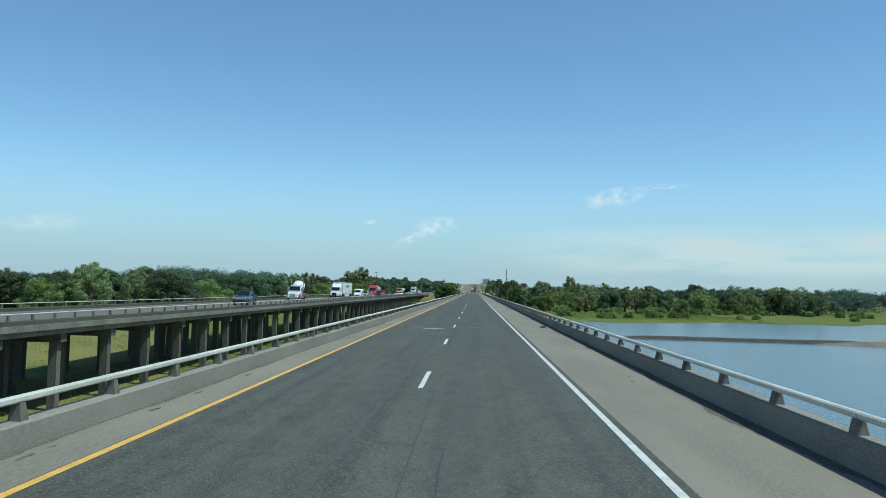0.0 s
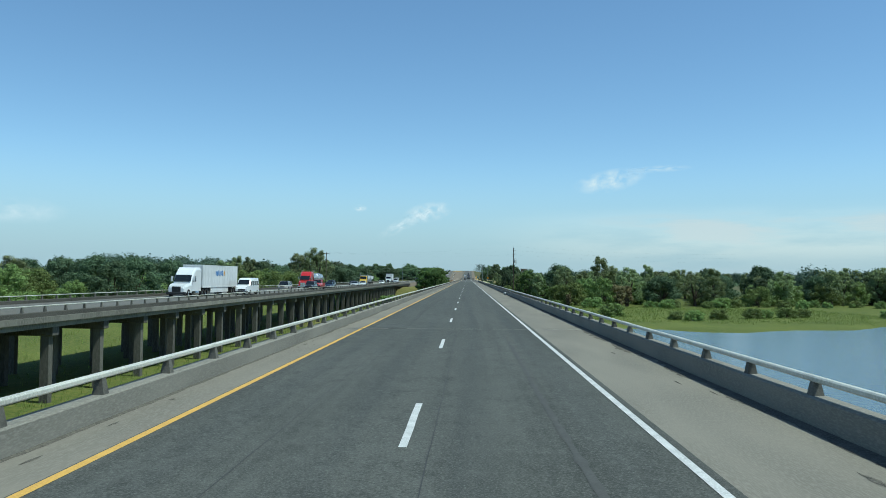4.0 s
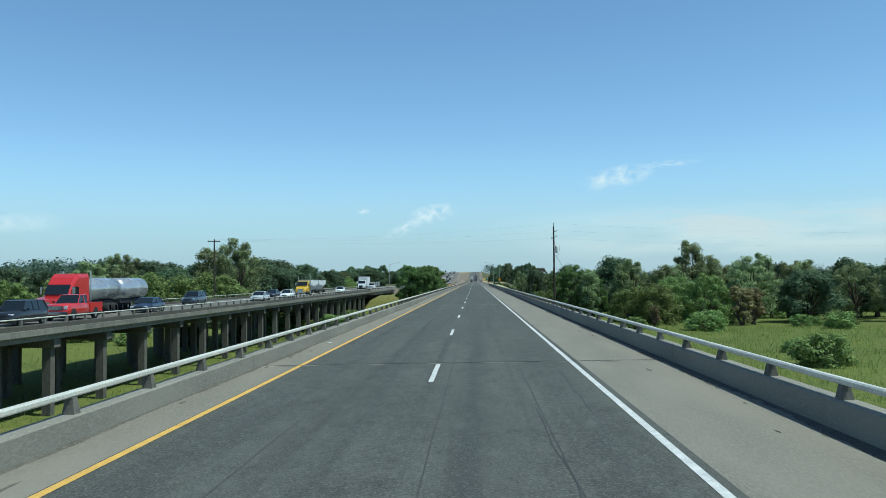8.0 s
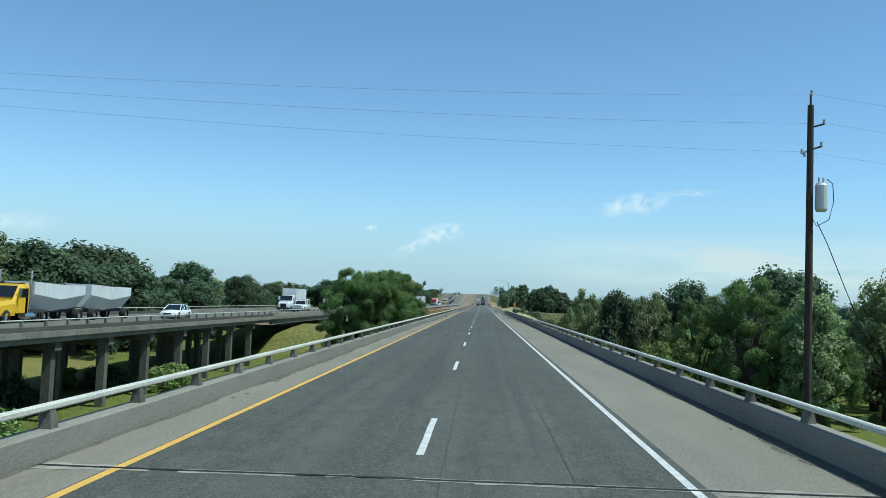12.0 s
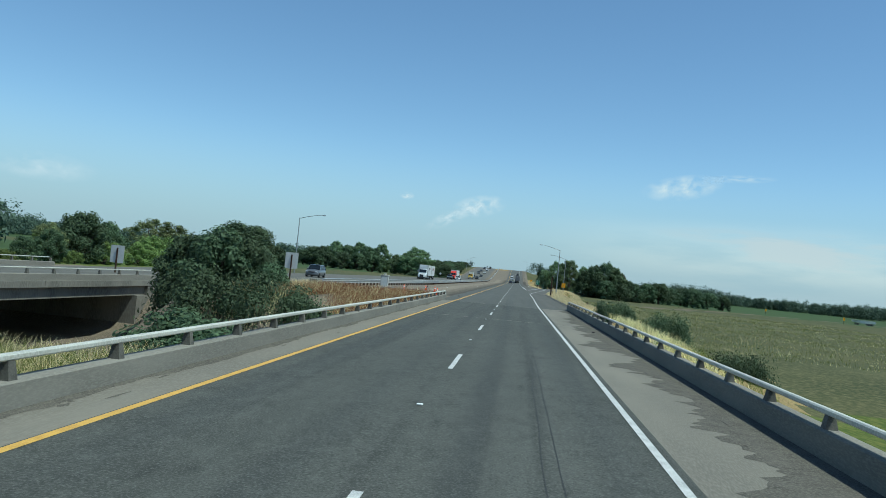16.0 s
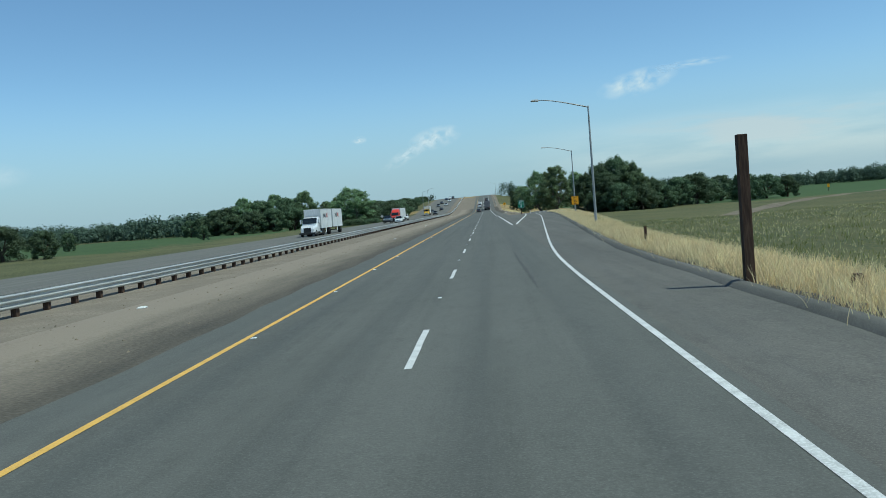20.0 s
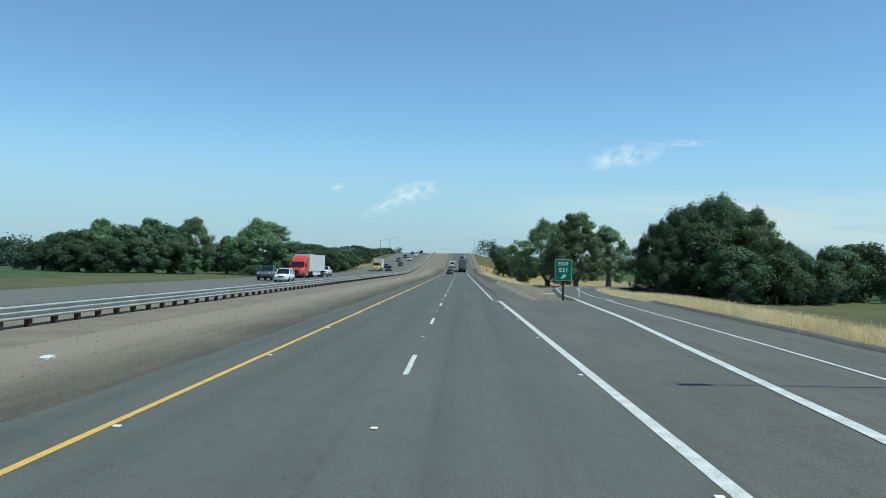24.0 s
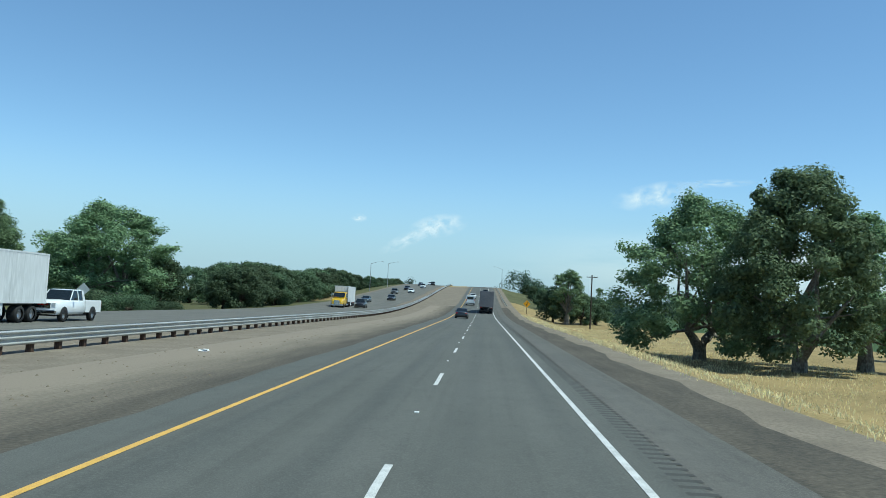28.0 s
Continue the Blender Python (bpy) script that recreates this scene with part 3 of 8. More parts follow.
gv = [(x, y, ground_z(x, y)) for y in gy for x in gx]
nx = len(gx)
gf, gm = [], []
for j in range(len(gy) - 1):
    for i in range(nx - 1):
        gf.append((j * nx + i, j * nx + i + 1, (j + 1) * nx + i + 1, (j + 1) * nx + i))
        gm.append(zone((gx[i] + gx[i + 1]) / 2, (gy[j] + gy[j + 1]) / 2))
G = Mesh()
G.v, G.f, G.m = gv, gf, gm
structure("ground", G, [MARSH, GRAVEL, DRY, FIELD, CROP, MUD, EARTH, MARSH_DRY], "flat marsh, dry grass and green farmland under the road", "ground", shade=True)
W = Mesh()
W.add([(4, -900, -6.5), (4200, -900, -6.5), (4200, 330, -6.5), (4, 330, -6.5)], [(0, 1, 2, 3)])
structure("lake_water", W, WATER, "rippled blue-grey lake beside the causeway", "water", kind="structure")

# ---- our carriageway ----
R = Mesh()
strip(R, lambda y: (-4.80, 2.52), BR_START, 423.8, 4, 0.0)
structure("road_causeway", R, ASPHALT, "worn dark asphalt lanes on the causeway", "road")
R = Mesh()
strip(R, lambda y: (PAR_L, PAR_R), 423.8, BR_END + 0.1, 2, 0.0)
strip(R, lambda y: (-6.05 + 0.07 * math.sin(y * 0.31) + 0.06 * math.sin(y * 1.3), 2.9), BR_END + 0.1, 1600, 2.5, 0.0)
structure("road_main", R, ASPHALT_NEW, "smooth grey asphalt lanes climbing to the overpass", "road")


R = Mesh()
strip(R, lambda y: (2.9, 5.5 + 0.12 * math.sin(y * 0.7)), BR_END + 0.1, 478, 2, -0.006)
strip(R, lambda y: (2.9, ramp_outer(y) + 2.7 + 0.1 * math.sin(y * 0.9)), 478, 596, 2, -0.006)
strip(R, lambda y: (2.9, 4.75 - 0.3 * smooth(610, 650, y) + 0.10 * math.sin(y * 0.6)), 596, 1600, 2.5, -0.006)
structure("road_shoulder", R, ASPHALT_OLD, "weathered asphalt shoulder with a ragged edge", "road")
# low rolled kerb of asphalt along the outer edge
R = Mesh()
vs, fs = [], []
ys = np.arange(436, 596, 1.5)
for i, y in enumerate(ys):
    e = pavement_edge(y) - 0.05 + 0.04 * math.sin(y * 0.9)
    z = road_z(e, y)
    vs += [(e + o, y, z + h) for o, h in ((-0.16, -0.01), (-0.05, 0.09), (0.10, 0.115), (0.26, 0.08), (0.42, -0.12))]
    if i:
        fs += [(5 * i - 5 + k, 5 * i - 4 + k, 5 * i + 1 + k, 5 * i + k) for k in range(4)]
R.add(vs, fs)
structure("asphalt_kerb", R, ASPHALT_OLD, "low rounded asphalt kerb along the shoulder", "kerb", shade=True)

# the exit ramp past the gore, bending right
def ramp_side(line, offs, lift):
    """Rows of points across the ramp: offsets to the right of its left line, heights above it."""
    vs, fs = [], []
    k = len(offs)
    for i, p in enumerate(line):
        d = (line[min(i + 1, len(line) - 1)] - line[max(i - 1, 0)]).normalized()
        s = Vector((d.y, -d.x, 0))
        wide = 0.15 * smooth(624, 640, p.y) * (1 - smooth(30, 60, p.x))
        for o, h in zip(offs, lift):
            q = p + s * (o - (wide if o < -0.2 else 0))
            vs.append((q.x, q.y, ramp_z(p.x, p.y) + h))
        if i:
            for j in range(k - 1):
                a = (i - 1) * k + j
                fs.append((a, a + 1, a + k + 1, a + k))
    return vs, fs


def ribbon(m, line, off0, off1, zf, mi=0):
    vs, fs = [], []
    for i, p in enumerate(line):
        d = (line[min(i + 1, len(line) - 1)] - line[max(i - 1, 0)]).normalized()
        s = Vector((d.y, -d.x, 0))
        for o in (off0, off1):
            q = p + s * o
            vs.append((q.x, q.y, zf(q.x, q.y)))
        if i:
            k = 2 * i
            fs.append((k - 2, k - 1, k + 1, k))
    m.add(vs, fs, mi)


R = Mesh()
R.add(*ramp_side(ramp_line, (-0.75, -0.42, -0.30, -0.1, 2.0, 4.0, 4.15, 4.6), (-0.30, -0.02, 0.05, 0.0, 0.0, 0.0, 0.05, -0.35)))
structure("road_ramp", R, ASPHALT_NEW, "curving asphalt exit ramp with a low raised edge", "road")

# bridge deck and shoulders
R = Mesh()
strip(R, lambda y: (PAR_L, -4.80), BR_START, 423.8, 4, 0.0)
strip(R, lambda y: (2.52, PAR_R), BR_START, 423.8, 4, 0.0)
structure("deck_shoulder", R, SHOULDER, "stained pale concrete shoulders of the causeway", "road")


def bridge_deck(name, x0, x1, y0, y1, zf, label, deep=0.78):
    t = thing(name, label, "bridge", kind="structure")
    y = y0
    while y < y1 - 1:
        ye = min(y + 40.2, y1)
        m = Mesh()
        zz = zf
        m.add([(x0, y, zz(x0) - 0.02), (x1, y, zz(x1) - 0.02), (x1, ye - 0.03, zz(x1) - 0.02), (x0, ye - 0.03, zz(x0) - 0.02),
               (x0, y, zz(x0) - 0.40), (x1, y, zz(x1) - 0.40), (x1, ye - 0.03, zz(x1) - 0.40), (x0, ye - 0.03, zz(x0) - 0.40)],
              [(0, 1, 2, 3), (7, 6, 5, 4), (0, 4, 5, 1), (1, 5, 6, 2), (2, 6, 7, 3), (3, 7, 4, 0)])
        part("deck_span", m, PIER, t)
        y = ye
    for k in range(5):
        g = Mesh()
        gxx = x0 + 0.55 + (x1 - x0 - 1.1) * k / 4
        g.box(gxx - 0.24, gxx + 0.24, y0, y1, zf(gxx) - deep, zf(gxx) - 0.40)
        part("girder", g, PIER, t)
    return t


own = bridge_deck("causeway_bridge", PAR_L - 0.32, PAR_R + 0.32, BR_START, BR_END, lambda x: CROSS * x, "long low concrete causeway carrying two lanes")
other = bridge_deck("opposite_bridge", LX0 - 0.24, LX1 + 0.24, BR_START, END_Y, lambda x: BZ, "parallel concrete trestle bridge on square columns")
last = bridge_deck("opposite_end_bridge", LX0 - 0.24, LX1 + 0.24, END_Y, LB_END, lambda x: BZ, "deeper concrete end spans of the parallel bridge", deep=1.12)



def bents(t, xs, x0, x1, zc, y0, y1, phase, step, half, stone):
    """Rows of square columns under a cross beam, a step of stations apart."""
    cm = Mesh()
    cm.box(x0, x1, -0.42, 0.42, -0.62, 0.0, ch=0.04)
    cme = cm.data("pier_cap", [stone])
    col = Mesh()
    col.box(-half, half, -half, half, -6.0, 0.0, ch=0.03)
    col_me = col.data("column", [stone])
    y = y0 + (phase - y0) % step
    while y < y1 - 5:
        part("pier_cap", cme, stone, t, at=(0, y, zc))
        for x in xs:
            part("column", col_me, stone, t, at=(x, y, zc - 0.60))
        y += step


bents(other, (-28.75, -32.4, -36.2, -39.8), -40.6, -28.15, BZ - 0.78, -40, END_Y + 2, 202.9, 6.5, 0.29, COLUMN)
bents(own, (-5.0, -1.6, 1.6, 4.2), -6.0, 5.0, -0.84, -40, BR_END, 146.0, 8.5, 0.23, PIER)
ab = Mesh()
ab.box(LX0 - 1, LX1 + 0.2, LB_END - 2.6, LB_END - 1.2, -7, BZ - 1.13)
ab.box(LX0 - 1, LX1 + 0.2, LB_END - 1.2, LB_END + 1.0, -7, BZ - 0.41)
part("abutment", ab, PIER, last)
wg = Mesh()
wg.box(LX1 - 0.5, LX1 + 0.12, LB_END + 1.0, LB_END + 7.0, -6, BZ - 0.03)
part("wing_wall", wg, PIER, last)
ab = Mesh()
ab.box(PAR_L - 0.3, PAR_R + 0.3, BR_END - 3, BR_END - 2, -7, -0.9)
part("abutment", ab, PIER, own)

# surface of the other carriageway
R = Mesh()
strip(R, lambda y: (LX0 + 0.4, LX1 - 0.3), BR_START, LB_END, 40, 0.0, zf=lambda x, y: BZ)
strip(R, lambda y: (-40.4 + 5.9 * landward(y) + 0.2 * math.sin(y * 0.2), -28.3 + 9.5 * landward(y) + 0.25 * math.sin(y * 0.17)), LB_END, 1600, 4, 0.004, zf=lambda x, y: opposite_z(y))
ASPHALT_PALE = asphalt("asphalt_pale", (0.112, 0.109, 0.094), (0.082, 0.080, 0.070), (0.135, 0.130, 0.112), 0.0, 0.5, 0.25, 13.0)
structure("road_opposite", R, ASPHALT_PALE, "pale worn asphalt of the opposite carriageway", "road")

# ---- railings of the bridges ----
post_m = Mesh()
post_m.add([(-0.09, -0.095, 0), (0.10, -0.095, 0), (0.10, 0.095, 0), (-0.09, 0.095, 0), (-0.05, -0.07, 0.27), (0.055, -0.07, 0.27), (0.055, 0.07, 0.27), (-0.05, 0.07, 0.27)],
           [(3, 2, 1, 0), (4, 5, 6, 7), (0, 1, 5, 4), (1, 2, 6, 5), (2, 3, 7, 6), (3, 0, 4, 7)])
POST_ME = post_m.data("rail_post", [POSTC])


def railing(name, x, side, y0, y1, zf, h, rail_h, label, pitch=2.33, phase=0.0, curl=True, wall=None, tube=0.055):
    """A concrete parapet with posts and one tubular rail. side: +1 leans its back to +x."""
    t = thing(name, label, "railing", kind="structure")
    z = zf(x)
    xa, xb = (x, x + 0.30) if side > 0 else (x - 0.30, x)
    y = y0
    while y < y1 - 0.5:
        ye = min(y1, 40.2 * (math.floor((y + 0.5) / 40.2) + 1))
        m = Mesh()
        m.box(xa, xb, y + 0.015, ye - 0.015, z - 0.35, z + h, ch=0.03)
        part("parapet", m, wall or CONCRETE, t)
        y = ye
    r = Mesh()
    xm = x + side * 0.13
    zt = z + rail_h
    r.box(xm - tube, xm + tube, y0, y1 - 0.6, zt - 1.7 * tube, zt, ch=0.4 * tube)
    if curl:
        pts = [(xm, y1 - 0.62, zt - 0.06), (xm, y1 - 0.25, zt - 0.075), (xm, y1 - 0.06, zt - 0.16), (xm, y1 - 0.02, zt - 0.29)]
        r.tube(pts, 0.065, 8)
    part("rail", r, RAILSTEEL, t, "pale painted tubular steel rail")
    yy = y0 + (phase - y0) % pitch
    while yy < y1 - 0.4:
        ob = part("rail_post", POST_ME, POSTC, t, at=(xm, yy, z + h - 0.01))
        ob.scale = (1, 1, max(0.2, (rail_h - 0.09 - h) / 0.26))
        yy += pitch
    return t


railing("railing_right", PAR_R, 1, -40, BR_END - 0.2, lambda x: CROSS * x, 0.43, 0.72, "low concrete parapet with posts and a pale steel rail", phase=34.85)
railing("railing_left", PAR_L, -1, -40, BR_END + 0.3, lambda x: CROSS * x, 0.37, 0.70, "low concrete parapet with posts and a pale steel rail", phase=405.36)
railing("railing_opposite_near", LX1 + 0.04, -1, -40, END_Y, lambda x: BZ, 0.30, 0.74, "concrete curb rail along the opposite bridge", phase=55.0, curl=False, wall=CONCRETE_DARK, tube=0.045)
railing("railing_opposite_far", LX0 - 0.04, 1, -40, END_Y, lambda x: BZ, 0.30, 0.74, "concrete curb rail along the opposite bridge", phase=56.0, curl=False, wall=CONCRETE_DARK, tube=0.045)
railing("railing_end_near", LX1 + 0.04, -1, END_Y, LB_END, lambda x: BZ, 0.42, 0.80, "pale concrete curb rail on the end spans", phase=370.0, curl=False, tube=0.045)
railing("railing_end_far", LX0 - 0.04, 1, END_Y, LB_END + 6, lambda x: BZ, 0.38, 0.80, "pale concrete curb rail on the end spans", phase=371.0, curl=False, tube=0.045)

# ---- markings and joints ----
L = Mesh()
strip(L, lambda y: (YELLOW - 0.065, YELLOW + 0.065), BR_START, 1500, 5, 0.006)
structure("yellow_edge_line", L, PAINT_Y, "solid yellow painted edge line", "road line")
L = Mesh()
strip(L, lambda y: (WHITE - 0.06, WHITE + 0.06), BR_START, 423.6, 5, 0.006)
strip(L, lambda y: (WHITE + 0.29 * smooth(424, 462, y) - 0.06, WHITE + 0.29 * smooth(424, 462, y) + 0.06), 424.1, 464, 3, 0.006)
strip(L, lambda y: (ramp_outer(y) - 0.06, ramp_outer(y) + 0.06), 464, 597, 1.5, 0.006)
strip(L, lambda y: (WHITE - 0.23, WHITE - 0.11), 595.5, 1500, 5, 0.006)
structure("white_edge_line", L, PAINT_W, "solid white painted edge line", "road line")
L = Mesh()
strip(L, lambda y: (2.80 - 0.004 * (y - 531) - 0.10, 2.80 - 0.004 * (y - 531) + 0.10), 531, 594.4, 4, 0.007)
strip(L, lambda y: (ramp_left(y) - 0.14 + 0.0, ramp_left(y) + 0.10), 531.4, 597, 3, 0.006)
L.add(*ramp_side(ramp_line, (-0.06, 0.06), (0.006, 0.006)))
L.add(*ramp_side(ramp_line, (2.30, 2.42), (0.006, 0.006)))
structure("ramp_edge_lines", L, PAINT_W, "white painted gore and ramp lines", "road line")

dash_t = thing("lane_line", "broken white painted lane line", "road line", kind="structure")
dash_m = Mesh()
dash_m.add([(-0.055, -1.83, 0), (0.055, -1.83, 0), (0.06, -0.5, 0), (0.052, 0.4, 0), (0.058, 1.83, 0), (-0.055, 1.83, 0), (-0.06, 0.4, 0), (-0.052, -0.5, 0)],
           [(0, 1, 2, 7), (7, 2, 3, 6), (6, 3, 4, 5)])
DASH_ME = dash_m.data("dash", [PAINT_W])
mk_m = Mesh()
mk_m.box(-0.05, 0.05, -0.05, 0.05, 0, 0.018, ch=0.006)
MK_ME = mk_m.data("pavement_marker", [SIGN_WHITE])
def dash_at(n):
    """The middle of a dash: its even spacing is shifted to fit the camera's view."""
    y = 16.42 + 12.19 * n
    return y + float(np.interp(y, (225, 262, 286, 470, 540, 565, 590, 637, 661, 800), (0.6, 1.3, 2.1, 2.2, 0.85, 0.6, 0.2, -0.4, -0.9, -1.5)))


for n in range(-2, 90):
    y = dash_at(n)
    ob = part("dash", DASH_ME, PAINT_W, dash_t, at=(DASH, y, road_z(DASH, y) + 0.006))
    ob.rotation_euler = (math.atan((rise(y + 1) - rise(y - 1)) / 2), 0, 0)
    if 330 < y < 760:
        part("pavement_marker", MK_ME, SIGN_WHITE, dash_t, at=(DASH - 0.05, y - 6.1, road_z(DASH, y) + 0.003))
for y in np.arange(535, 596, 7.3):
    part("pavement_marker", MK_ME, SIGN_WHITE, dash_t, at=(2.57 - 0.004 * (y - 531), y, road_z(2.8, y) + 0.003))
for y in np.arange(428, 640, 7.3):
    part("pavement_marker", MK_ME, SIGN_WHITE, dash_t, at=(YELLOW + 0.16, y, road_z(YELLOW, y) + 0.003))

joint_t = thing("expansion_joint", "dark sealed expansion joints with pale patched edges", "joint", kind="structure")
JOINT = mat("joint_seal", (0.018, 0.018, 0.017), rough=0.9, scale=4)
PATCH = mat("patch_grout", (0.30, 0.283, 0.236), (0.16, 0.15, 0.128), (0.28, 0.265, 0.225), rough=0.95, scale=2.5, fine=20)
for k in range(-1, 11):
    y0 = 40.2 + 40.35 * k + (1.5 if k == 6 else 0.0)
    if y0 > 420:
        y0 = 423.8
    rj = random.Random(k)
    m = Mesh()
    pm = Mesh()
    xs = np.linspace(PAR_L + 0.02, PAR_R - 0.02, 30)
    off = [0.03 * noise.noise((x * 0.9, k * 3.1, 0)) for x in xs]
    for i in range(29):
        a, b = xs[i], xs[i + 1]
        m.add([(a, y0 + off[i] - 0.03, road_z(a, y0) + 0.010), (b, y0 + off[i + 1] - 0.03, road_z(b, y0) + 0.010), (b, y0 + off[i + 1] + 0.03, road_z(b, y0) + 0.010), (a, y0 + off[i] + 0.03, road_z(a, y0) + 0.010)], [(0, 1, 2, 3)])
        deck = a < -4.9 or a > 2.5
        if deck or rj.random() < (0.95 if (a < -0.6) == (k % 3 == 1) else 0.7):
            w0, w1 = (rj.uniform(0.13, 0.2), rj.uniform(0.1, 0.18)) if deck else (rj.uniform(0.05, 0.12), rj.uniform(0.03, 0.09))
            pm.add([(a, y0 + off[i] - w0, road_z(a, y0) + 0.004), (b, y0 + off[i + 1] - w0, road_z(b, y0) + 0.004), (b, y0 + off[i + 1] + w1, road_z(b, y0) + 0.004), (a, y0 + off[i] + w1, road_z(a, y0) + 0.004)], [(0, 1, 2, 3)])
    part("joint_seal", m, JOINT, joint_t)
    if pm.v:
        part("patched_edge", pm, PATCH, joint_t, "pale concrete patching")
# round patch in the left lane
m = Mesh()
pts = [(-2.22 + 0.56 * math.cos(a) * (1 + 0.12 * math.sin(3 * a + 1)), 38.55 + 0.52 * math.sin(a) * (1 + 0.1 * math.sin(5 * a))) for a in np.linspace(0, 2 * math.pi, 28, endpoint=False)]
m.add([(x, y, road_z(x, y) + 0.005) for x, y in pts], [tuple(range(28))])
part("round_patch", m, PATCH, joint_t, "pale round patch")

# ---- median guardrail ----
rail = thing("median_guardrail", "triple-ridged galvanised beam guardrail on dark wooden posts", "guardrail", kind="structure")


def gr_x(y):
    return GR_X - 2.6 * (1 - smooth(430, 500, y))


def wbeam(m, xo, z0, y0, y1, face):
    prof = [(0.0, -0.253)]
    for c in (-0.19, 0.0, 0.19):
        prof += [(0.0, c - 0.062), (0.055, c - 0.04), (0.085, c), (0.085, c + 0.02), (0.0, c + 0.062)]
    prof.append((0.0, 0.253))
    n = int((y1 - y0) / 7.62) + 1
    vs, fs = [], []
    for i in range(n + 1):
        y = y0 + (y1 - y0) * i / n
        for dx, dz in prof:
            vs.append((gr_x(y) + xo + face * dx, y, z0 + dz + rise(y)))
    k = len(prof)
    for i in range(n):
        for j in range(k - 1):
            a, b, c, d = i * k + j, i * k + j + 1, (i + 1) * k + j + 1, (i + 1) * k + j
            fs.append((a, b, c, d) if face > 0 else (d, c, b, a))
    m.add(vs, fs)


for xo, face in ((0.12, 1), (-0.12, -1)):
    for y in np.arange(431, 985, 6.35):
        m = Mesh()
        wbeam(m, xo, 0.225, y, min(y + 6.38, 985), face)
        part("beam", m, GALV_RAIL, rail)
gp = Mesh()
gp.box(-0.10, 0.10, -0.10, 0.10, -0.55, 0.54, ch=0.01)
gb = gp.data("guardrail_post", [WOOD])
for y in np.arange(432, 985, 1.5875):
    part("guardrail_post", gb, WOOD, rail, at=(gr_x(y), y, -0.12 + rise(y)))
eb = Mesh()
eb.box(-18.75, -18.05, 429.2, 430.9, -0.7, 0.42, ch=0.05)
part("end_block", eb, CONCRETE, rail, "pale concrete end block")

# ---- street lamps ----
LAMPMETAL = mat("lamp_steel", (0.36, 0.37, 0.36), (0.27, 0.28, 0.28), (0.42, 0.43, 0.42), rough=0.5, scale=2, fine=20, bump=0.03, metal=0.5)


def street_lamp(x, y, zbase, ztop, arm, label, gname="street lamps"):
    """arm: metres to the left (negative) or right."""
    t = thing("street_lamp", label, "street lamp", (x, y, zbase), group=gname)
    h = ztop - zbase
    f = Mesh()
    f.box(-0.32, 0.32, -0.32, 0.32, -0.5, 0.12, ch=0.03)
    part("footing", f, CONCRETE, t, "square concrete footing")
    p = Mesh()
    p.tube([(0, 0, 0.12), (0, 0, 0.16)], 0.2, 10)
    p.tube([(0, 0, 0.14), (0, 0, h * 0.5), (0, 0, h)], [0.115, 0.09, 0.06], 12)
    part("pole", p, LAMPMETAL, t, shade=False)
    a = Mesh()
    n = 8
    pts = [(arm * (1 - (1 - i / n) ** 1.25), 0, h - 0.1 + 0.85 * math.sin(i / n * math.pi / 2)) for i in range(n + 1)]
    a.tube(pts, [0.055 - 0.025 * i / n for i in range(n + 1)], 8)
    part("arm", a, LAMPMETAL, t)
    hd = Mesh()
    s = 1 if arm > 0 else -1
    hd.loft([[(arm + s * u - 0.32 * w, -0.14 * w), (arm + s * u + 0.32 * w, -0.14 * w), (arm + s * u + 0.32 * w, 0.14 * w), (arm + s * u - 0.32 * w, 0.14 * w)] for u, w in ((0.25, 0.8), (0.25, 1), (0.25, 0.7))],
            [h + 0.66, h + 0.72, h + 0.82])
    part("lamp_head", hd, LAMPMETAL, t, "flat grey lamp head")
    return t


street_lamp(8.8, 513.5, -0.45, 9.45, -3.9, "tall galvanised street lamp beside the exit ramp")
lamp2 = street_lamp(13.5, 562.0, -0.6, 9.5, -3.9, "tall galvanised street lamp carrying a yellow exit speed sign")
street_lamp(-37.3, 480.8, -1.0, 9.0, 3.9, "tall galvanised street lamp beside the opposite carriageway")


# ---- signs ----
def text_mesh(words, size, spacing=1.0):
    cu = bpy.data.curves.new("letters", "FONT")
    cu.body = words
    cu.size = size
    cu.align_x, cu.align_y = "CENTER", "CENTER"
    cu.space_character = spacing
    cu.offset = size * 0.016
    cu.extrude = 0.002
    ob = bpy.data.objects.new("letters", cu)
    scene.collection.objects.link(ob)
    bpy.context.view_layer.update()
    dg = bpy.context.evaluated_depsgraph_get()
    me = bpy.data.meshes.new_from_object(ob.evaluated_get(dg))
    bpy.data.objects.remove(ob)
    return me


def letters(words, size, mtl, parent, x, y, z, spacing=1.0):
    me = text_mesh(words, size, spacing)
    me.materials.clear()
    me.materials.append(mtl)
    ob = part("lettering", me, mtl, parent)
    ob.matrix_basis = pose(x, y, z, 90, 0, 0)
    return ob


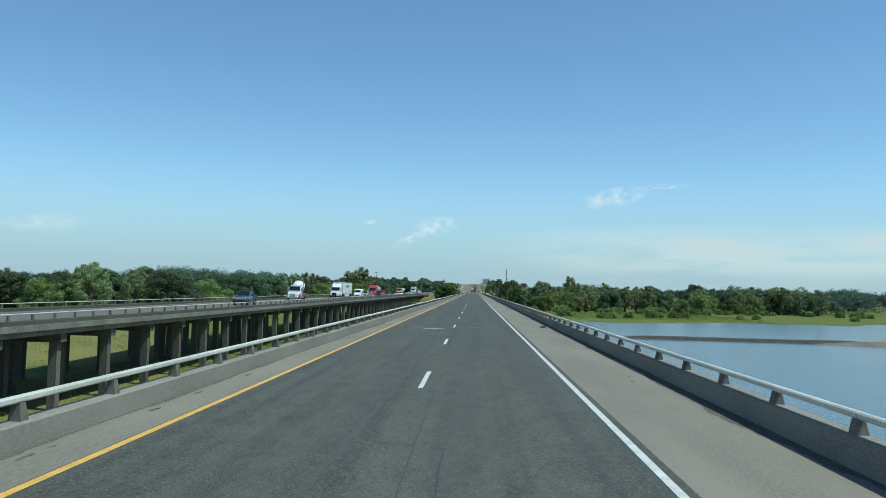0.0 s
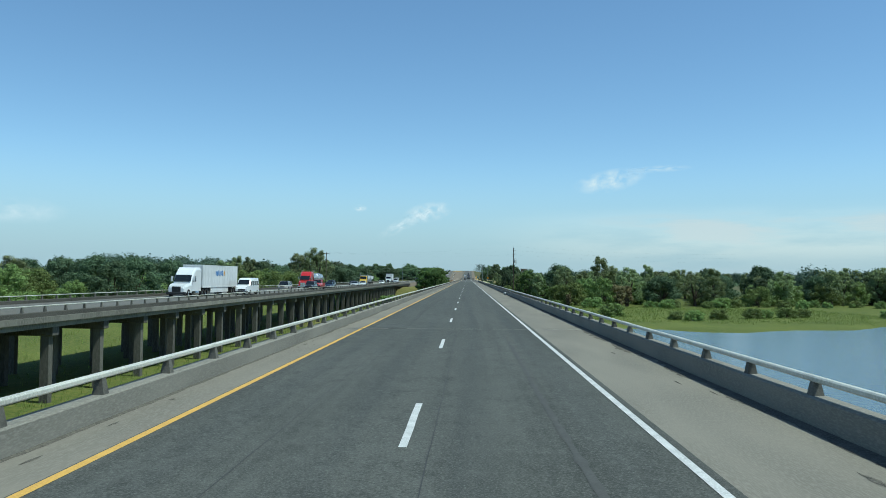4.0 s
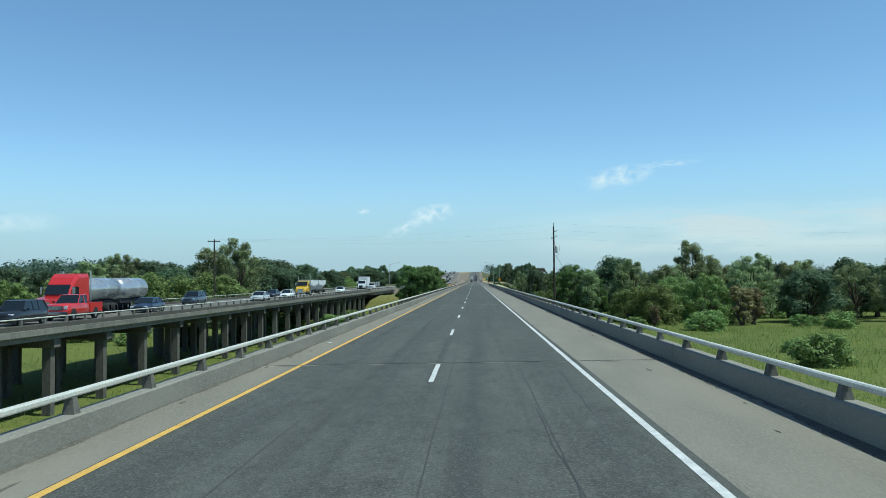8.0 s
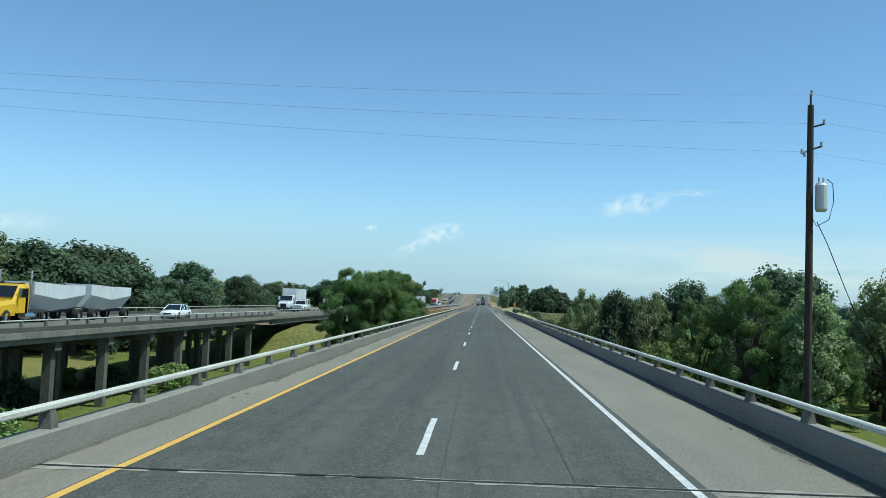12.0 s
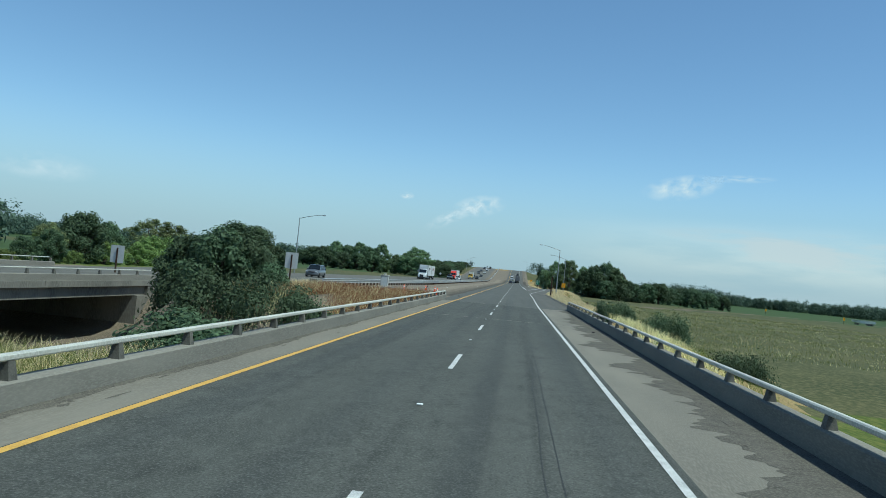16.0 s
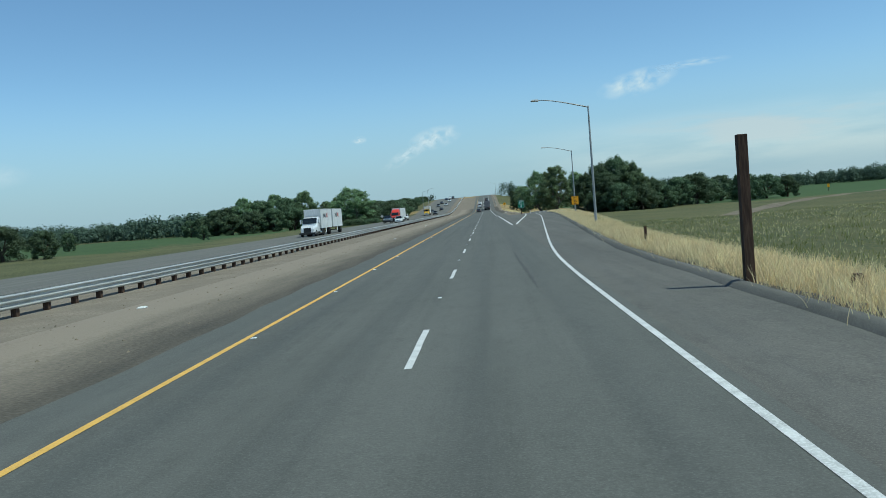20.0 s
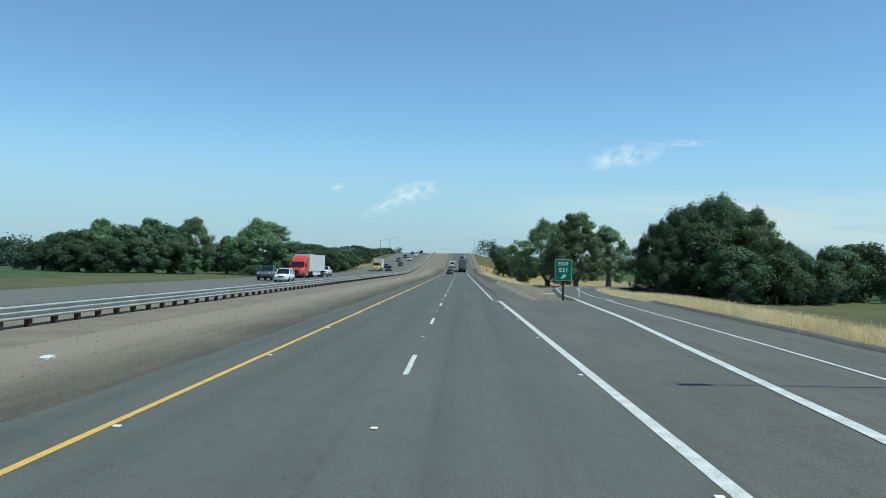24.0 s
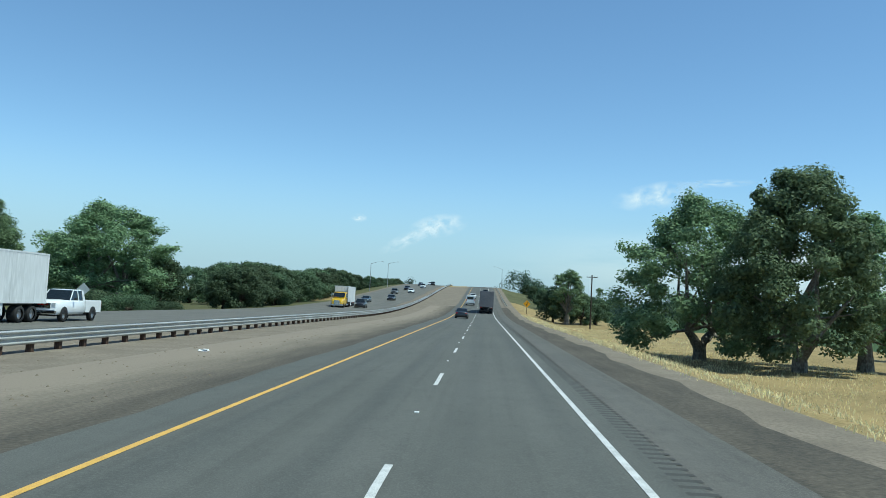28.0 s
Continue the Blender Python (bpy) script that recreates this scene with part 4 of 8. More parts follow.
def plate(m, w, h, y0, y1, z, r, rot=0.0):
    """A flat plate with rounded corners, facing -y."""
    pts = []
    for cx, cz, a0 in ((w / 2 - r, h / 2 - r, 0), (-w / 2 + r, h / 2 - r, 90), (-w / 2 + r, -h / 2 + r, 180), (w / 2 - r, -h / 2 + r, 270)):
        for k in range(5):
            a = radians(a0 + 22.5 * k)
            px_, pz_ = cx + r * math.cos(a), cz + r * math.sin(a)
            c, s = math.cos(rot), math.sin(rot)
            pts.append((px_ * c - pz_ * s, px_ * s + pz_ * c + z))
    n = len(pts)
    m.add([(x, y0, zz) for x, zz in pts] + [(x, y1, zz) for x, zz in pts],
          [tuple(range(n)), tuple(range(2 * n - 1, n - 1, -1))] + [(i, n + i, n + (i + 1) % n, (i + 1) % n) for i in range(n)])


ex = thing("exit_sign", "green and white exit gore sign on a single wooden post", "road sign", (7.35, 599.3, -0.35))
m = Mesh()
m.box(-0.075, 0.075, 0.02, 0.17, -0.6, 2.2, ch=0.012)
part("post", m, WOOD, ex)
m = Mesh()
plate(m, 1.22, 1.52, -0.004, 0.004, 2.42, 0.10)
part("border", m, SIGN_WHITE, ex, "thin white sign border")
m = Mesh()
plate(m, 1.16, 1.46, -0.010, -0.0045, 2.42, 0.08)
part("panel", m, SIGN_GREEN, ex, "green reflective sign panel")
letters("EXIT", 0.34, SIGN_WHITE, ex, 0, -0.0125, 2.87, 1.12)
letters("531", 0.40, SIGN_WHITE, ex, 0, -0.0125, 2.43, 1.15)
m = Mesh()
c, s = math.cos(radians(40)), math.sin(radians(40))
arrow = [(-0.2, -0.055), (0.02, -0.055), (0.02, -0.16), (0.22, 0.0), (0.02, 0.16), (0.02, 0.055), (-0.2, 0.055)]
m.add([(a * c - b * s, -0.013, a * s + b * c + 1.98) for a, b in arrow], [(0, 1, 5, 6), (1, 2, 3), (1, 3, 5), (3, 4, 5)])
part("arrow", m, SIGN_WHITE, ex, "white slanted arrow")
m = Mesh()
for k in range(9):
    rk = random.Random(k)
    a = rk.uniform(0, 6.28)
    d = rk.uniform(0.2, 1.1)
    m.tube([(d * math.cos(a), d * math.sin(a), 0.03), (d * math.cos(a) + rk.uniform(-.5, .5), d * math.sin(a) + rk.uniform(-.3, .3), 0.06)], 0.03, 5)
debris = tagged(new("sign_debris", m.data("sign_debris", [WOOD])), "dark broken sticks scattered on bare ground", "debris", kind="stuff")
debris.matrix_basis = pose(7.35, 599.0 * STATION, -0.36)

adv = thing("speed_sign", "yellow exit speed advisory sign on a lamp pole", "road sign", (13.5, 561.8, -0.6))
m = Mesh()
plate(m, 1.06, 1.26, -0.004, 0.004, 2.62, 0.06)
part("border", m, SIGN_BLACK, adv, "thin black sign border")
m = Mesh()
plate(m, 1.02, 0.40, -0.010, -0.0045, 3.03, 0.05)
part("upper_panel", m, SIGN_YELLOW, adv)
m = Mesh()
plate(m, 1.02, 0.80, -0.010, -0.0045, 2.41, 0.05)
part("lower_panel", m, SIGN_YELLOW, adv)
letters("EXIT", 0.27, SIGN_BLACK, adv, 0, -0.0125, 3.03, 1.1)
letters("35", 0.52, SIGN_BLACK, adv, 0, -0.0125, 2.50, 1.1)
letters("MPH", 0.20, SIGN_BLACK, adv, 0, -0.0125, 2.13, 1.15)
for zz in (2.95, 2.25):
    m = Mesh()
    m.box(-0.2, 0.2, 0.004, 0.09, zz, zz + 0.05)
    part("bracket", m, LAMPMETAL, adv)


def diamond_sign(x, y, zb, zc, size, front, label, curve_mark=False):
    t = thing("diamond_sign", label, "road sign", (x, y, zb))
    m = Mesh()
    m.box(-0.05, 0.05, 0.012, 0.10, -0.5, zc - zb + 0.3, ch=0.01)
    part("post", m, WOOD, t)
    m = Mesh()
    plate(m, size, size, -0.004, 0.004, zc - zb, 0.06, radians(45))
    part("panel", m, front, t)
    if curve_mark:
        m = Mesh()
        m.box(-0.10, 0.0, -0.009, -0.006, zc - zb - 0.38, zc - zb - 0.05)
        m.box(-0.10, 0.12, -0.009, -0.006, zc - zb - 0.12, zc - zb - 0.0)
        m.box(0.03, 0.13, -0.009, -0.006, zc - zb - 0.05, zc - zb + 0.2)
        m.add([(-0.04, -0.0085, zc - zb + 0.18), (0.2, -0.0085, zc - zb + 0.18), (0.08, -0.0085, zc - zb + 0.4)], [(0, 1, 2)])
        part("curve_arrow", m, SIGN_BLACK, t, "black bent arrow")
    return t


diamond_sign(8.9, 780, -0.2, 2.7, 1.05, SIGN_YELLOW, "yellow diamond warning sign with a bent black arrow", True)
diamond_sign(-37.5, 705.0, -0.9, 1.6, 0.9, ALU, "bare metal back of a diamond sign on a post")
sb = thing("sign_back", "bare metal back of a square road sign on a post", "road sign", (-20.9, 430.0, -0.6))
m = Mesh()
m.box(-0.06, 0.06, -0.10, -0.012, -0.5, 3.0, ch=0.01)
part("post", m, WOOD, sb)
m = Mesh()
plate(m, 1.22, 1.52, -0.004, 0.004, 2.45, 0.05)
part("panel", m, ALU, sb)
sb2 = copy_thing(sb, pose(-34.3, 424.0 * STATION, -1.55))

# ---- posts along the verge ----
bp = thing("brown_post", "tall dark brown square timber post", "post", (5.66, 473.5, -0.1))
m = Mesh()
m.box(-0.10, 0.10, -0.10, 0.10, -0.5, 3.36, ch=0.012)
part("timber", m, WOOD, bp)
st = thing("stub_post", "short broken timber stub in dry grass", "post", (7.0, 471.8, -0.25), group="verge posts")
m = Mesh()
m.loft([[(-0.11, -0.11), (0.11, -0.11), (0.11, 0.11), (-0.11, 0.11)], [(-0.11, -0.11), (0.11, -0.11), (0.11, 0.11), (-0.11, 0.11)], [(-0.04, -0.06), (0.11, -0.02), (0.08, 0.1), (-0.05, 0.06)]], [-0.4, 0.42, 0.62])
part("timber", m, WOOD, st)
dl_m = Mesh()
dl_m.box(-0.05, 0.05, -0.02, 0.02, -0.4, 1.15, ch=0.008)
DL_ME = dl_m.data("marker", [SIGN_WHITE])
for x, y, z, tilt, mt in ((7.4, 436.5, -0.6, 8, 1), (6.6, 487, -0.5, 0, 1), (11.6, 544, -0.75, 0, 0), (15.1, 582, -0.8, 0, 0), (9.5, 605, -0.5, 0, 0)):
    t = thing("delineator_post", "slim pale delineator post in dry grass" if not mt else "thin leaning dark stake in dry grass", "post", (x, y, z), group="verge posts")
    o = part("stake", DL_ME if not mt else gb, SIGN_WHITE, t)
    if mt:
        o.scale = (0.5, 0.6, 1.4)
        o.location = (0, 0, 0.6)
        o.rotation_euler = (0, radians(tilt), 0)


# ---- utility poles ----
def cross_arm(m, y, z, w):
    m.box(-w / 2, w / 2, y - 0.05, y + 0.05, z - 0.06, z + 0.06)


up = thing("utility_pole", "dark wooden utility pole with a grey transformer", "utility pole", (14.0, 306.0, -6.2))
m = Mesh()
m.tube([(0, 0, -0.6), (0, 0, 9), (0, 0, 17.7)], [0.19, 0.165, 0.13], 12)
part("pole", m, POLE, up)
m = Mesh()
for p0, p1 in (((0, 0, 17.7), (0, 0, 18.2)), ((0, 0, 16.7), (0.55, -0.1, 16.85)), ((0, 0, 15.7), (0.45, -0.1, 15.85)), ((0, 0, 15.7), (-0.4, -0.1, 15.5))):
    m = Mesh()
    m.tube([p0, p1], 0.045, 6)
    part("insulator_arm", m, POLE, up)
for px0, pz0 in ((0.55, 16.95), (0.45, 15.95), (-0.40, 15.6), (-0.28, 15.5), (0, 18.25)):
    m = Mesh()
    m.tube([(px0, -0.1, pz0 - 0.12), (px0, -0.1, pz0 + 0.1)], 0.06, 8)
    part("insulator", m, GALV, up)
m = Mesh()
m.tube([(0.46, -0.1, 12.95), (0.46, -0.1, 13.05), (0.46, -0.1, 14.1), (0.46, -0.1, 14.2)], [0.20, 0.26, 0.26, 0.2], 14)
m.tube([(0.36, -0.1, 14.2), (0.36, -0.1, 14.45)], 0.05, 8)
m.tube([(0.55, -0.1, 14.2), (0.55, -0.1, 14.45)], 0.05, 8)
part("transformer", m, ALU, up, "grey transformer can")
m = Mesh()
m.tube([(0.7, -0.1, 14.4), (0.95, -0.1, 14.2), (1.0, -0.1, 13.4), (0.8, -0.1, 12.6), (0.3, -0.05, 12.3), (0.15, 0, 12.6)], 0.02, 5)
m.tube([(0.3, -0.05, 12.5), (0.9, 0.3, 11.6), (2.2, 1.5, 9.7), (4.6, 4.0, 6.6), (8.5, 8, 3.5)], 0.02, 5)
part("wire", m, BLACKSTEEL, up)

ul = thing("utility_pole", "plain wooden utility pole with a crossarm", "utility pole", (-41.9, 292.3, -6.2), group="utility poles")
m = Mesh()
m.tube([(0, 0, -0.6), (0, 0, 15.2)], [0.17, 0.11], 10)
part("pole", m, POLE, ul)
m = Mesh()
cross_arm(m, -0.15, 14.8, 2.0)
part("crossarm", m, POLE, ul)
for dx in (-0.9, -0.4, 0.4, 0.9):
    m = Mesh()
    m.tube([(dx, -0.15, 14.86), (dx, -0.15, 15.05)], 0.045, 6)
    part("insulator", m, GALV, ul)
copy_thing(ul, pose(20.0, 769.5 * STATION, -6.6))
copy_thing(ul, pose(44.0, 716.0 * STATION, -9.0))
copy_thing(ul, pose(-60.0, 860.0 * STATION, -6.0))
wires = thing("overhead_wires", "thin sagging overhead wires", "wire")
for dx, zz in ((0.55, 10.75), (-0.4, 9.45), (0.0, 12.05)):
    m = Mesh()
    for (xa, ya, za), (xb, yb, zb) in (((-41.9 + dx, 292.2, 8.9), (14.3 + dx, 306.2, zz)), ((14.3 + dx, 306.2, zz), (90 + dx, 325, zz - 1))):
        m.tube([(xa + (xb - xa) * k / 10, ya + (yb - ya) * k / 10, za + (zb - za) * k / 10 - 5.2 * (k / 10) * (1 - k / 10) * 0.6) for k in range(11)], 0.003, 4)
    part("wire", m, BLACKSTEEL, wires)

# ---- trees and shrubs ----
def leaf_quads(rg, centres, radii, per, size, droop=0.0):
    """Leaf sprays: small bent quads scattered through clumps, thickest near their skin."""
    vs, fs = [], []
    for (cx, cy, cz), (ra, rb, rc), n in zip(centres, radii, per):
        d = rg.normal(size=(n, 3))
        d /= np.linalg.norm(d, axis=1)[:, None]
        r = 0.42 + 0.74 * rg.random(n) ** 0.85
        p = np.array((cx, cy, cz)) + d * r[:, None] * np.array((ra, rb, rc))
        # each leaf faces outward, loosely
        nn = d + rg.normal(size=(n, 3)) * 0.4 + np.array((0, 0, 0.35))
        nn /= np.linalg.norm(nn, axis=1)[:, None]
        u = np.cross(nn, rg.normal(size=(n, 3)))
        u /= np.linalg.norm(u, axis=1)[:, None] + 1e-9
        w = np.cross(nn, u)
        s = size * (0.55 + 0.9 * rg.random(n))[:, None]
        u, w = u * s, w * s * 0.62
        if droop:
            u[:, 2] -= droop * s[:, 0]
        q = np.stack([p - u, p - w * 0.9, p + u, p + w * 0.9], axis=1)
        vs.append(q.reshape(-1, 3))
    v = np.concatenate(vs)
    f = np.arange(len(v)).reshape(-1, 4)
    return v, f


def quads_mesh(name, v, f, material):
    me = bpy.data.meshes.new(name)
    me.vertices.add(len(v))
    me.vertices.foreach_set("co", v.astype(np.float32).ravel())
    me.loops.add(f.size)
    me.loops.foreach_set("vertex_index", f.astype(np.int32).ravel())
    me.polygons.add(len(f))
    me.polygons.foreach_set("loop_start", np.arange(0, f.size, 4, dtype=np.int32))
    me.polygons.foreach_set("loop_total", np.full(len(f), 4, dtype=np.int32))
    me.materials.append(material)
    me.update()
    me.validate()
    return me


def grow(seed, h, spread, clumps, leaves, size, base, shape="round", trunks=1, droop=0.0, lean=0.0, clump=(0.22, 0.40)):
    """Trunk tubes and crown quads of one tree. base: height of the lowest leaves, as a share of h."""
    rg = np.random.default_rng(seed)
    rr = random.Random(seed)
    T = Mesh()
    cents, rads, per = [], [], []
    for i in range(clumps):
        a = 2.4 * i + rr.uniform(-0.6, 0.6)
        t = (i + 0.5) / clumps
        zf_ = base + (1 - base) * (t ** 0.8) * rr.uniform(0.86, 1.0)
        if shape == "round":
            w = math.sin(math.pi * min(0.97, (zf_ - base) / (1 - base) * 0.72 + 0.24))
        elif shape == "tall":
            w = 0.55 * math.sin(math.pi * min(0.98, (zf_ - base) / (1 - base) * 0.8 + 0.15)) + 0.12
        elif shape == "mound":
            w = math.sqrt(max(0.05, 1 - ((zf_ - base) / (1 - base)) ** 2.6))
        else:
            w = 0.8
        rad = spread * w * rr.uniform(0.48, 1.0)
        cr = spread * rr.uniform(*clump) * (0.75 if shape == "tall" else 1)
        c = (rad * math.cos(a) + lean * zf_, rad * math.sin(a), h * zf_ - cr * 0.6)
        cents.append(c)
        rads.append((cr, cr, cr * rr.uniform(0.7, 0.95)))
        per.append(max(12, int(leaves / clumps * rr.uniform(0.7, 1.3))))
    # ragged sprays outside the main mass
    for i in range(int(clumps * 1.3)):
        c = rr.choice(cents[:clumps])
        k = rr.uniform(1.0, 1.25)
        s = spread * rr.uniform(0.04, 0.10)
        cents.append((c[0] * k + rr.uniform(-.05, .05) * spread, c[1] * k + rr.uniform(-.05, .05) * spread, c[2] + rr.uniform(-0.01, 0.045) * h))
        rads.append((s, s, s * rr.uniform(1.0, 1.8)))
        per.append(max(8, int(leaves / clumps * 0.14)))
    r0 = (0.028 if trunks == 1 else 0.020) * h + 0.04
    for k in range(trunks):
        a = 6.28 * k / trunks + 0.7
        off = 0.0 if trunks == 1 else 0.06 * h
        fork = (off * 1.6 * math.cos(a) + lean * base, off * 1.6 * math.sin(a), h * max(base * 1.1, 0.18))
        foot = 0.08 if trunks == 2 else 0.35
        T.tube([(off * foot * 0.5 * math.cos(a), off * foot * 0.5 * math.sin(a), -0.5), (off * foot * math.cos(a), off * foot * math.sin(a), h * 0.075), (off * 0.75 * math.cos(a), off * 0.75 * math.sin(a), h * 0.13), fork], [r0 * 1.5, r0 * 1.15, r0, r0 * 0.75], 9)
        for i in range(k, clumps, trunks * max(1, clumps // 12)):
            c = Vector(cents[i])
            f0 = Vector(fork)
            mid = f0.lerp(c, 0.5) + Vector((rr.uniform(-.1, .1), rr.uniform(-.1, .1), 0.05)) * h * 0.4
            T.tube([f0, mid, c], [r0 * 0.5, r0 * 0.28, r0 * 0.08], 6)
    v, f = leaf_quads(rg, cents, rads, per, size, droop)
    return T, v, f


def tree_kind(name, label, cat, leafm, seed, **kw):
    T, v, f = grow(seed, **kw)
    t = thing(name, label, cat, (0, 0, -300))
    part("trunk", T, BARK_PALE if leafm is LEAF_SYC else BARK, t)
    part("crown", quads_mesh("crown", v, f, leafm), leafm, t)
    t["height"] = kw["h"]
    return t


KINDS = {
    "oak1": tree_kind("oak_tree", "dark green dense rounded oak tree", "tree", LEAF_OAK, 11, h=12, spread=5.6, clumps=46, leaves=11000, size=0.22, base=0.16, clump=(0.17, 0.34)),
    "oak2": tree_kind("oak_tree", "dark green dense rounded oak tree", "tree", LEAF_OAK, 12, h=12, spread=5.0, clumps=46, leaves=11000, size=0.22, base=0.12, clump=(0.17, 0.34)),
    "oak3": tree_kind("oak_tree", "dark green oak tree with ragged leafy twigs", "tree", LEAF_OAK, 13, h=12, spread=5.4, clumps=120, leaves=70000, size=0.085, base=0.05, clump=(0.10, 0.21)),
    "cot1": tree_kind("cottonwood_tree", "tall airy grey-green cottonwood tree", "tree", LEAF_COTTON, 21, h=14, spread=4.4, clumps=44, leaves=8000, size=0.17, base=0.2, shape="tall", clump=(0.2, 0.36)),
    "cot2": tree_kind("cottonwood_tree", "tall airy grey-green cottonwood tree", "tree", LEAF_COTTON, 22, h=14, spread=5.4, clumps=44, leaves=9000, size=0.17, base=0.2, shape="round", clump=(0.13, 0.28)),
    "will1": tree_kind("willow_tree", "pale green rounded willow thicket", "tree", LEAF_WILLOW, 31, h=7, spread=4.4, clumps=44, leaves=10000, size=0.14, base=0.05, shape="mound", trunks=3, clump=(0.15, 0.30)),
    "will2": tree_kind("willow_tree", "pale green rounded willow thicket", "tree", LEAF_WILLOW, 32, h=7, spread=3.9, clumps=44, leaves=10000, size=0.14, base=0.05, shape="mound", trunks=3, clump=(0.15, 0.30)),
    "ash1": tree_kind("ash_tree", "bright green broad-leaved ash tree", "tree", LEAF_BRIGHT, 41, h=12, spread=4.7, clumps=92, leaves=130000, size=0.056, base=0.05, shape="mound", clump=(0.11, 0.21)),
    "ash2": tree_kind("ash_tree", "bright green broad-leaved ash tree", "tree", LEAF_BRIGHT, 42, h=11, spread=3.6, clumps=66, leaves=80000, size=0.056, base=0.05, shape="mound", clump=(0.12, 0.23)),
    "syc1": tree_kind("sycamore_tree", "spreading sycamore tree with a forked trunk", "tree", LEAF_SYC, 51, h=14, spread=5.4, clumps=120, leaves=46000, size=0.115, base=0.12, trunks=2, clump=(0.12, 0.23)),
    "syc2": tree_kind("sycamore_tree", "spreading sycamore tree with a forked trunk", "tree", LEAF_SYC, 52, h=14, spread=4.8, clumps=120, leaves=46000, size=0.115, base=0.12, trunks=2, clump=(0.12, 0.23)),
    "syc3": tree_kind("sycamore_tree", "slender open sycamore tree", "tree", LEAF_SYC, 53, h=12, spread=3.2, clumps=50, leaves=14000, size=0.14, base=0.18, clump=(0.18, 0.32)),
    "bush1": tree_kind("shrub", "dense dark green roadside shrub", "shrub", LEAF_OAK, 61, h=3.4, spread=2.4, clumps=26, leaves=6500, size=0.11, base=0.04, shape="mound", trunks=3),
    "bush2": tree_kind("shrub", "pale green marsh shrub", "shrub", LEAF_WILLOW, 62, h=3.0, spread=2.2, clumps=20, leaves=4200, size=0.13, base=0.04, shape="mound", trunks=3),
    "low1": tree_kind("shrub", "low dense dark green roadside shrub", "shrub", LEAF_OAK, 63, h=2.0, spread=2.3, clumps=40, leaves=22000, size=0.052, base=0.05, shape="mound", trunks=4),
    "dry1": tree_kind("dry_shrub", "thin brownish half-dead shrub", "shrub", LEAF_DRY, 71, h=6, spread=2.2, clumps=18, leaves=1500, size=0.16, base=0.2, shape="tall", trunks=3),
    "brown": tree_kind("plum_tree", "purplish brown leaved tree on a bare trunk", "tree", LEAF_PLUM, 81, h=11, spread=3.6, clumps=40, leaves=9000, size=0.15, base=0.28, clump=(0.13, 0.26)),
}
LABELS = {"woods": "trees of the low woodland", "left": "trees behind the opposite bridge", "road": "roadside trees", "verge": "verge shrubs"}
used = set()


def plant(kind, x, y, top, spread=1.0, rz=0.0, grp="woods", base=None):
    zb = (ground_z(x, y) if base is None else base) - 0.15
    k = KINDS[kind]
    s = (top - zb) / k["height"]
    m = pose(x, y * STATION, zb, 0, 0, rz) @ Matrix.Diagonal((s * spread, s * spread, s, 1))
    if kind in used:
        ob = copy_thing(k, m)
        ob.matrix_basis = m
    else:
        used.add(kind)
        ob = k
        ob.matrix_basis = m
        k["unit"] = 1
    ob["group"] = LABELS[grp]
    return ob


# right: the wood behind the meadow
for kind, x, y, top, sp, rz in (
        ("cot1", 45.9, 331, 10.7, 0.95, 0), ("cot2", 33, 331, 6.6, 0.95, 40), ("oak1", 35.3, 357, 8.8, 0.95, 10), ("ash2", 20.7, 330, 5.6, 1.0, 30), ("ash2", 24.5, 327, 3.6, 0.9, 100), ("ash2", 17.8, 334, 3.4, 0.8, 200),
        ("cot2", 11.0, 351, 4.4, 0.6, 10), ("oak2", 14.5, 350, 4.6, 0.7, 80), ("cot2", 18.5, 352, 4.4, 0.7, 180), ("oak1", 23, 354, 6.6, 0.7, 280), ("will1", 15.0, 331, 0.0, 0.9, 0), ("will2", 20.0, 342, 0.6, 0.9, 50), ("cot1", 25, 352, 4.2, 0.8, 120), ("will2", 29, 314, 0.6, 1.0, 200), ("will1", 33.5, 313, 1.6, 0.9, 200), ("cot2", 39, 327, 5.2, 1.0, 80),
        ("will1", 38.5, 316, 3.0, 0.85, 10), ("will2", 43, 312, 3.2, 0.8, 70), ("cot2", 49, 330, 7.2, 0.9, 200), ("cot1", 53.5, 333, 5.2, 1.0, 240), ("cot2", 58, 335, 6.2, 0.8, 310), ("cot1", 64, 338, 8.0, 0.9, 20), ("oak1", 70, 345, 6.4, 0.9, 130),
        ("dry1", 46.5, 305, 1.2, 1.3, 0), ("dry1", 49.5, 308, 0.8, 1.2, 90), ("dry1", 30.5, 302, -2.2, 1.0, 90), ("oak2", 90, 352, 7.4, 1.0, 30), ("oak1", 118, 372, 9.5, 1.0, 60), ("oak1", 84, 330, 5.5, 1.2, 10),
        ("will1", 17.0, 371, 2.3, 0.8, 0), ("will2", 12.8, 377, 1.2, 0.8, 90), ("will2", 20.5, 380, 1.6, 0.9, 10), ("will1", 11.5, 346, -1.2, 0.8, 150), ("will2", 13.5, 357, -0.6, 0.8, 250)):
    plant(kind, x, y, top, sp, rz)
rt = random.Random(77)
for i in range(90):
    x = 22 + 150 * rt.random() ** 1.1
    y = 305 + 0.20 * (x - 30) + 60 * rt.random()
    kind = rt.choice(["oak1", "oak2", "cot2", "cot2", "will1", "will2", "will2", "cot1"])
    top = {"o": rt.uniform(1.5, 5.2), "c": rt.uniform(2.5, 6.0), "w": rt.uniform(-1.4, 2.2)}[kind[0]] + 0.014 * x
    plant(kind, x, y, top, rt.uniform(0.85, 1.3), rt.uniform(0, 360))
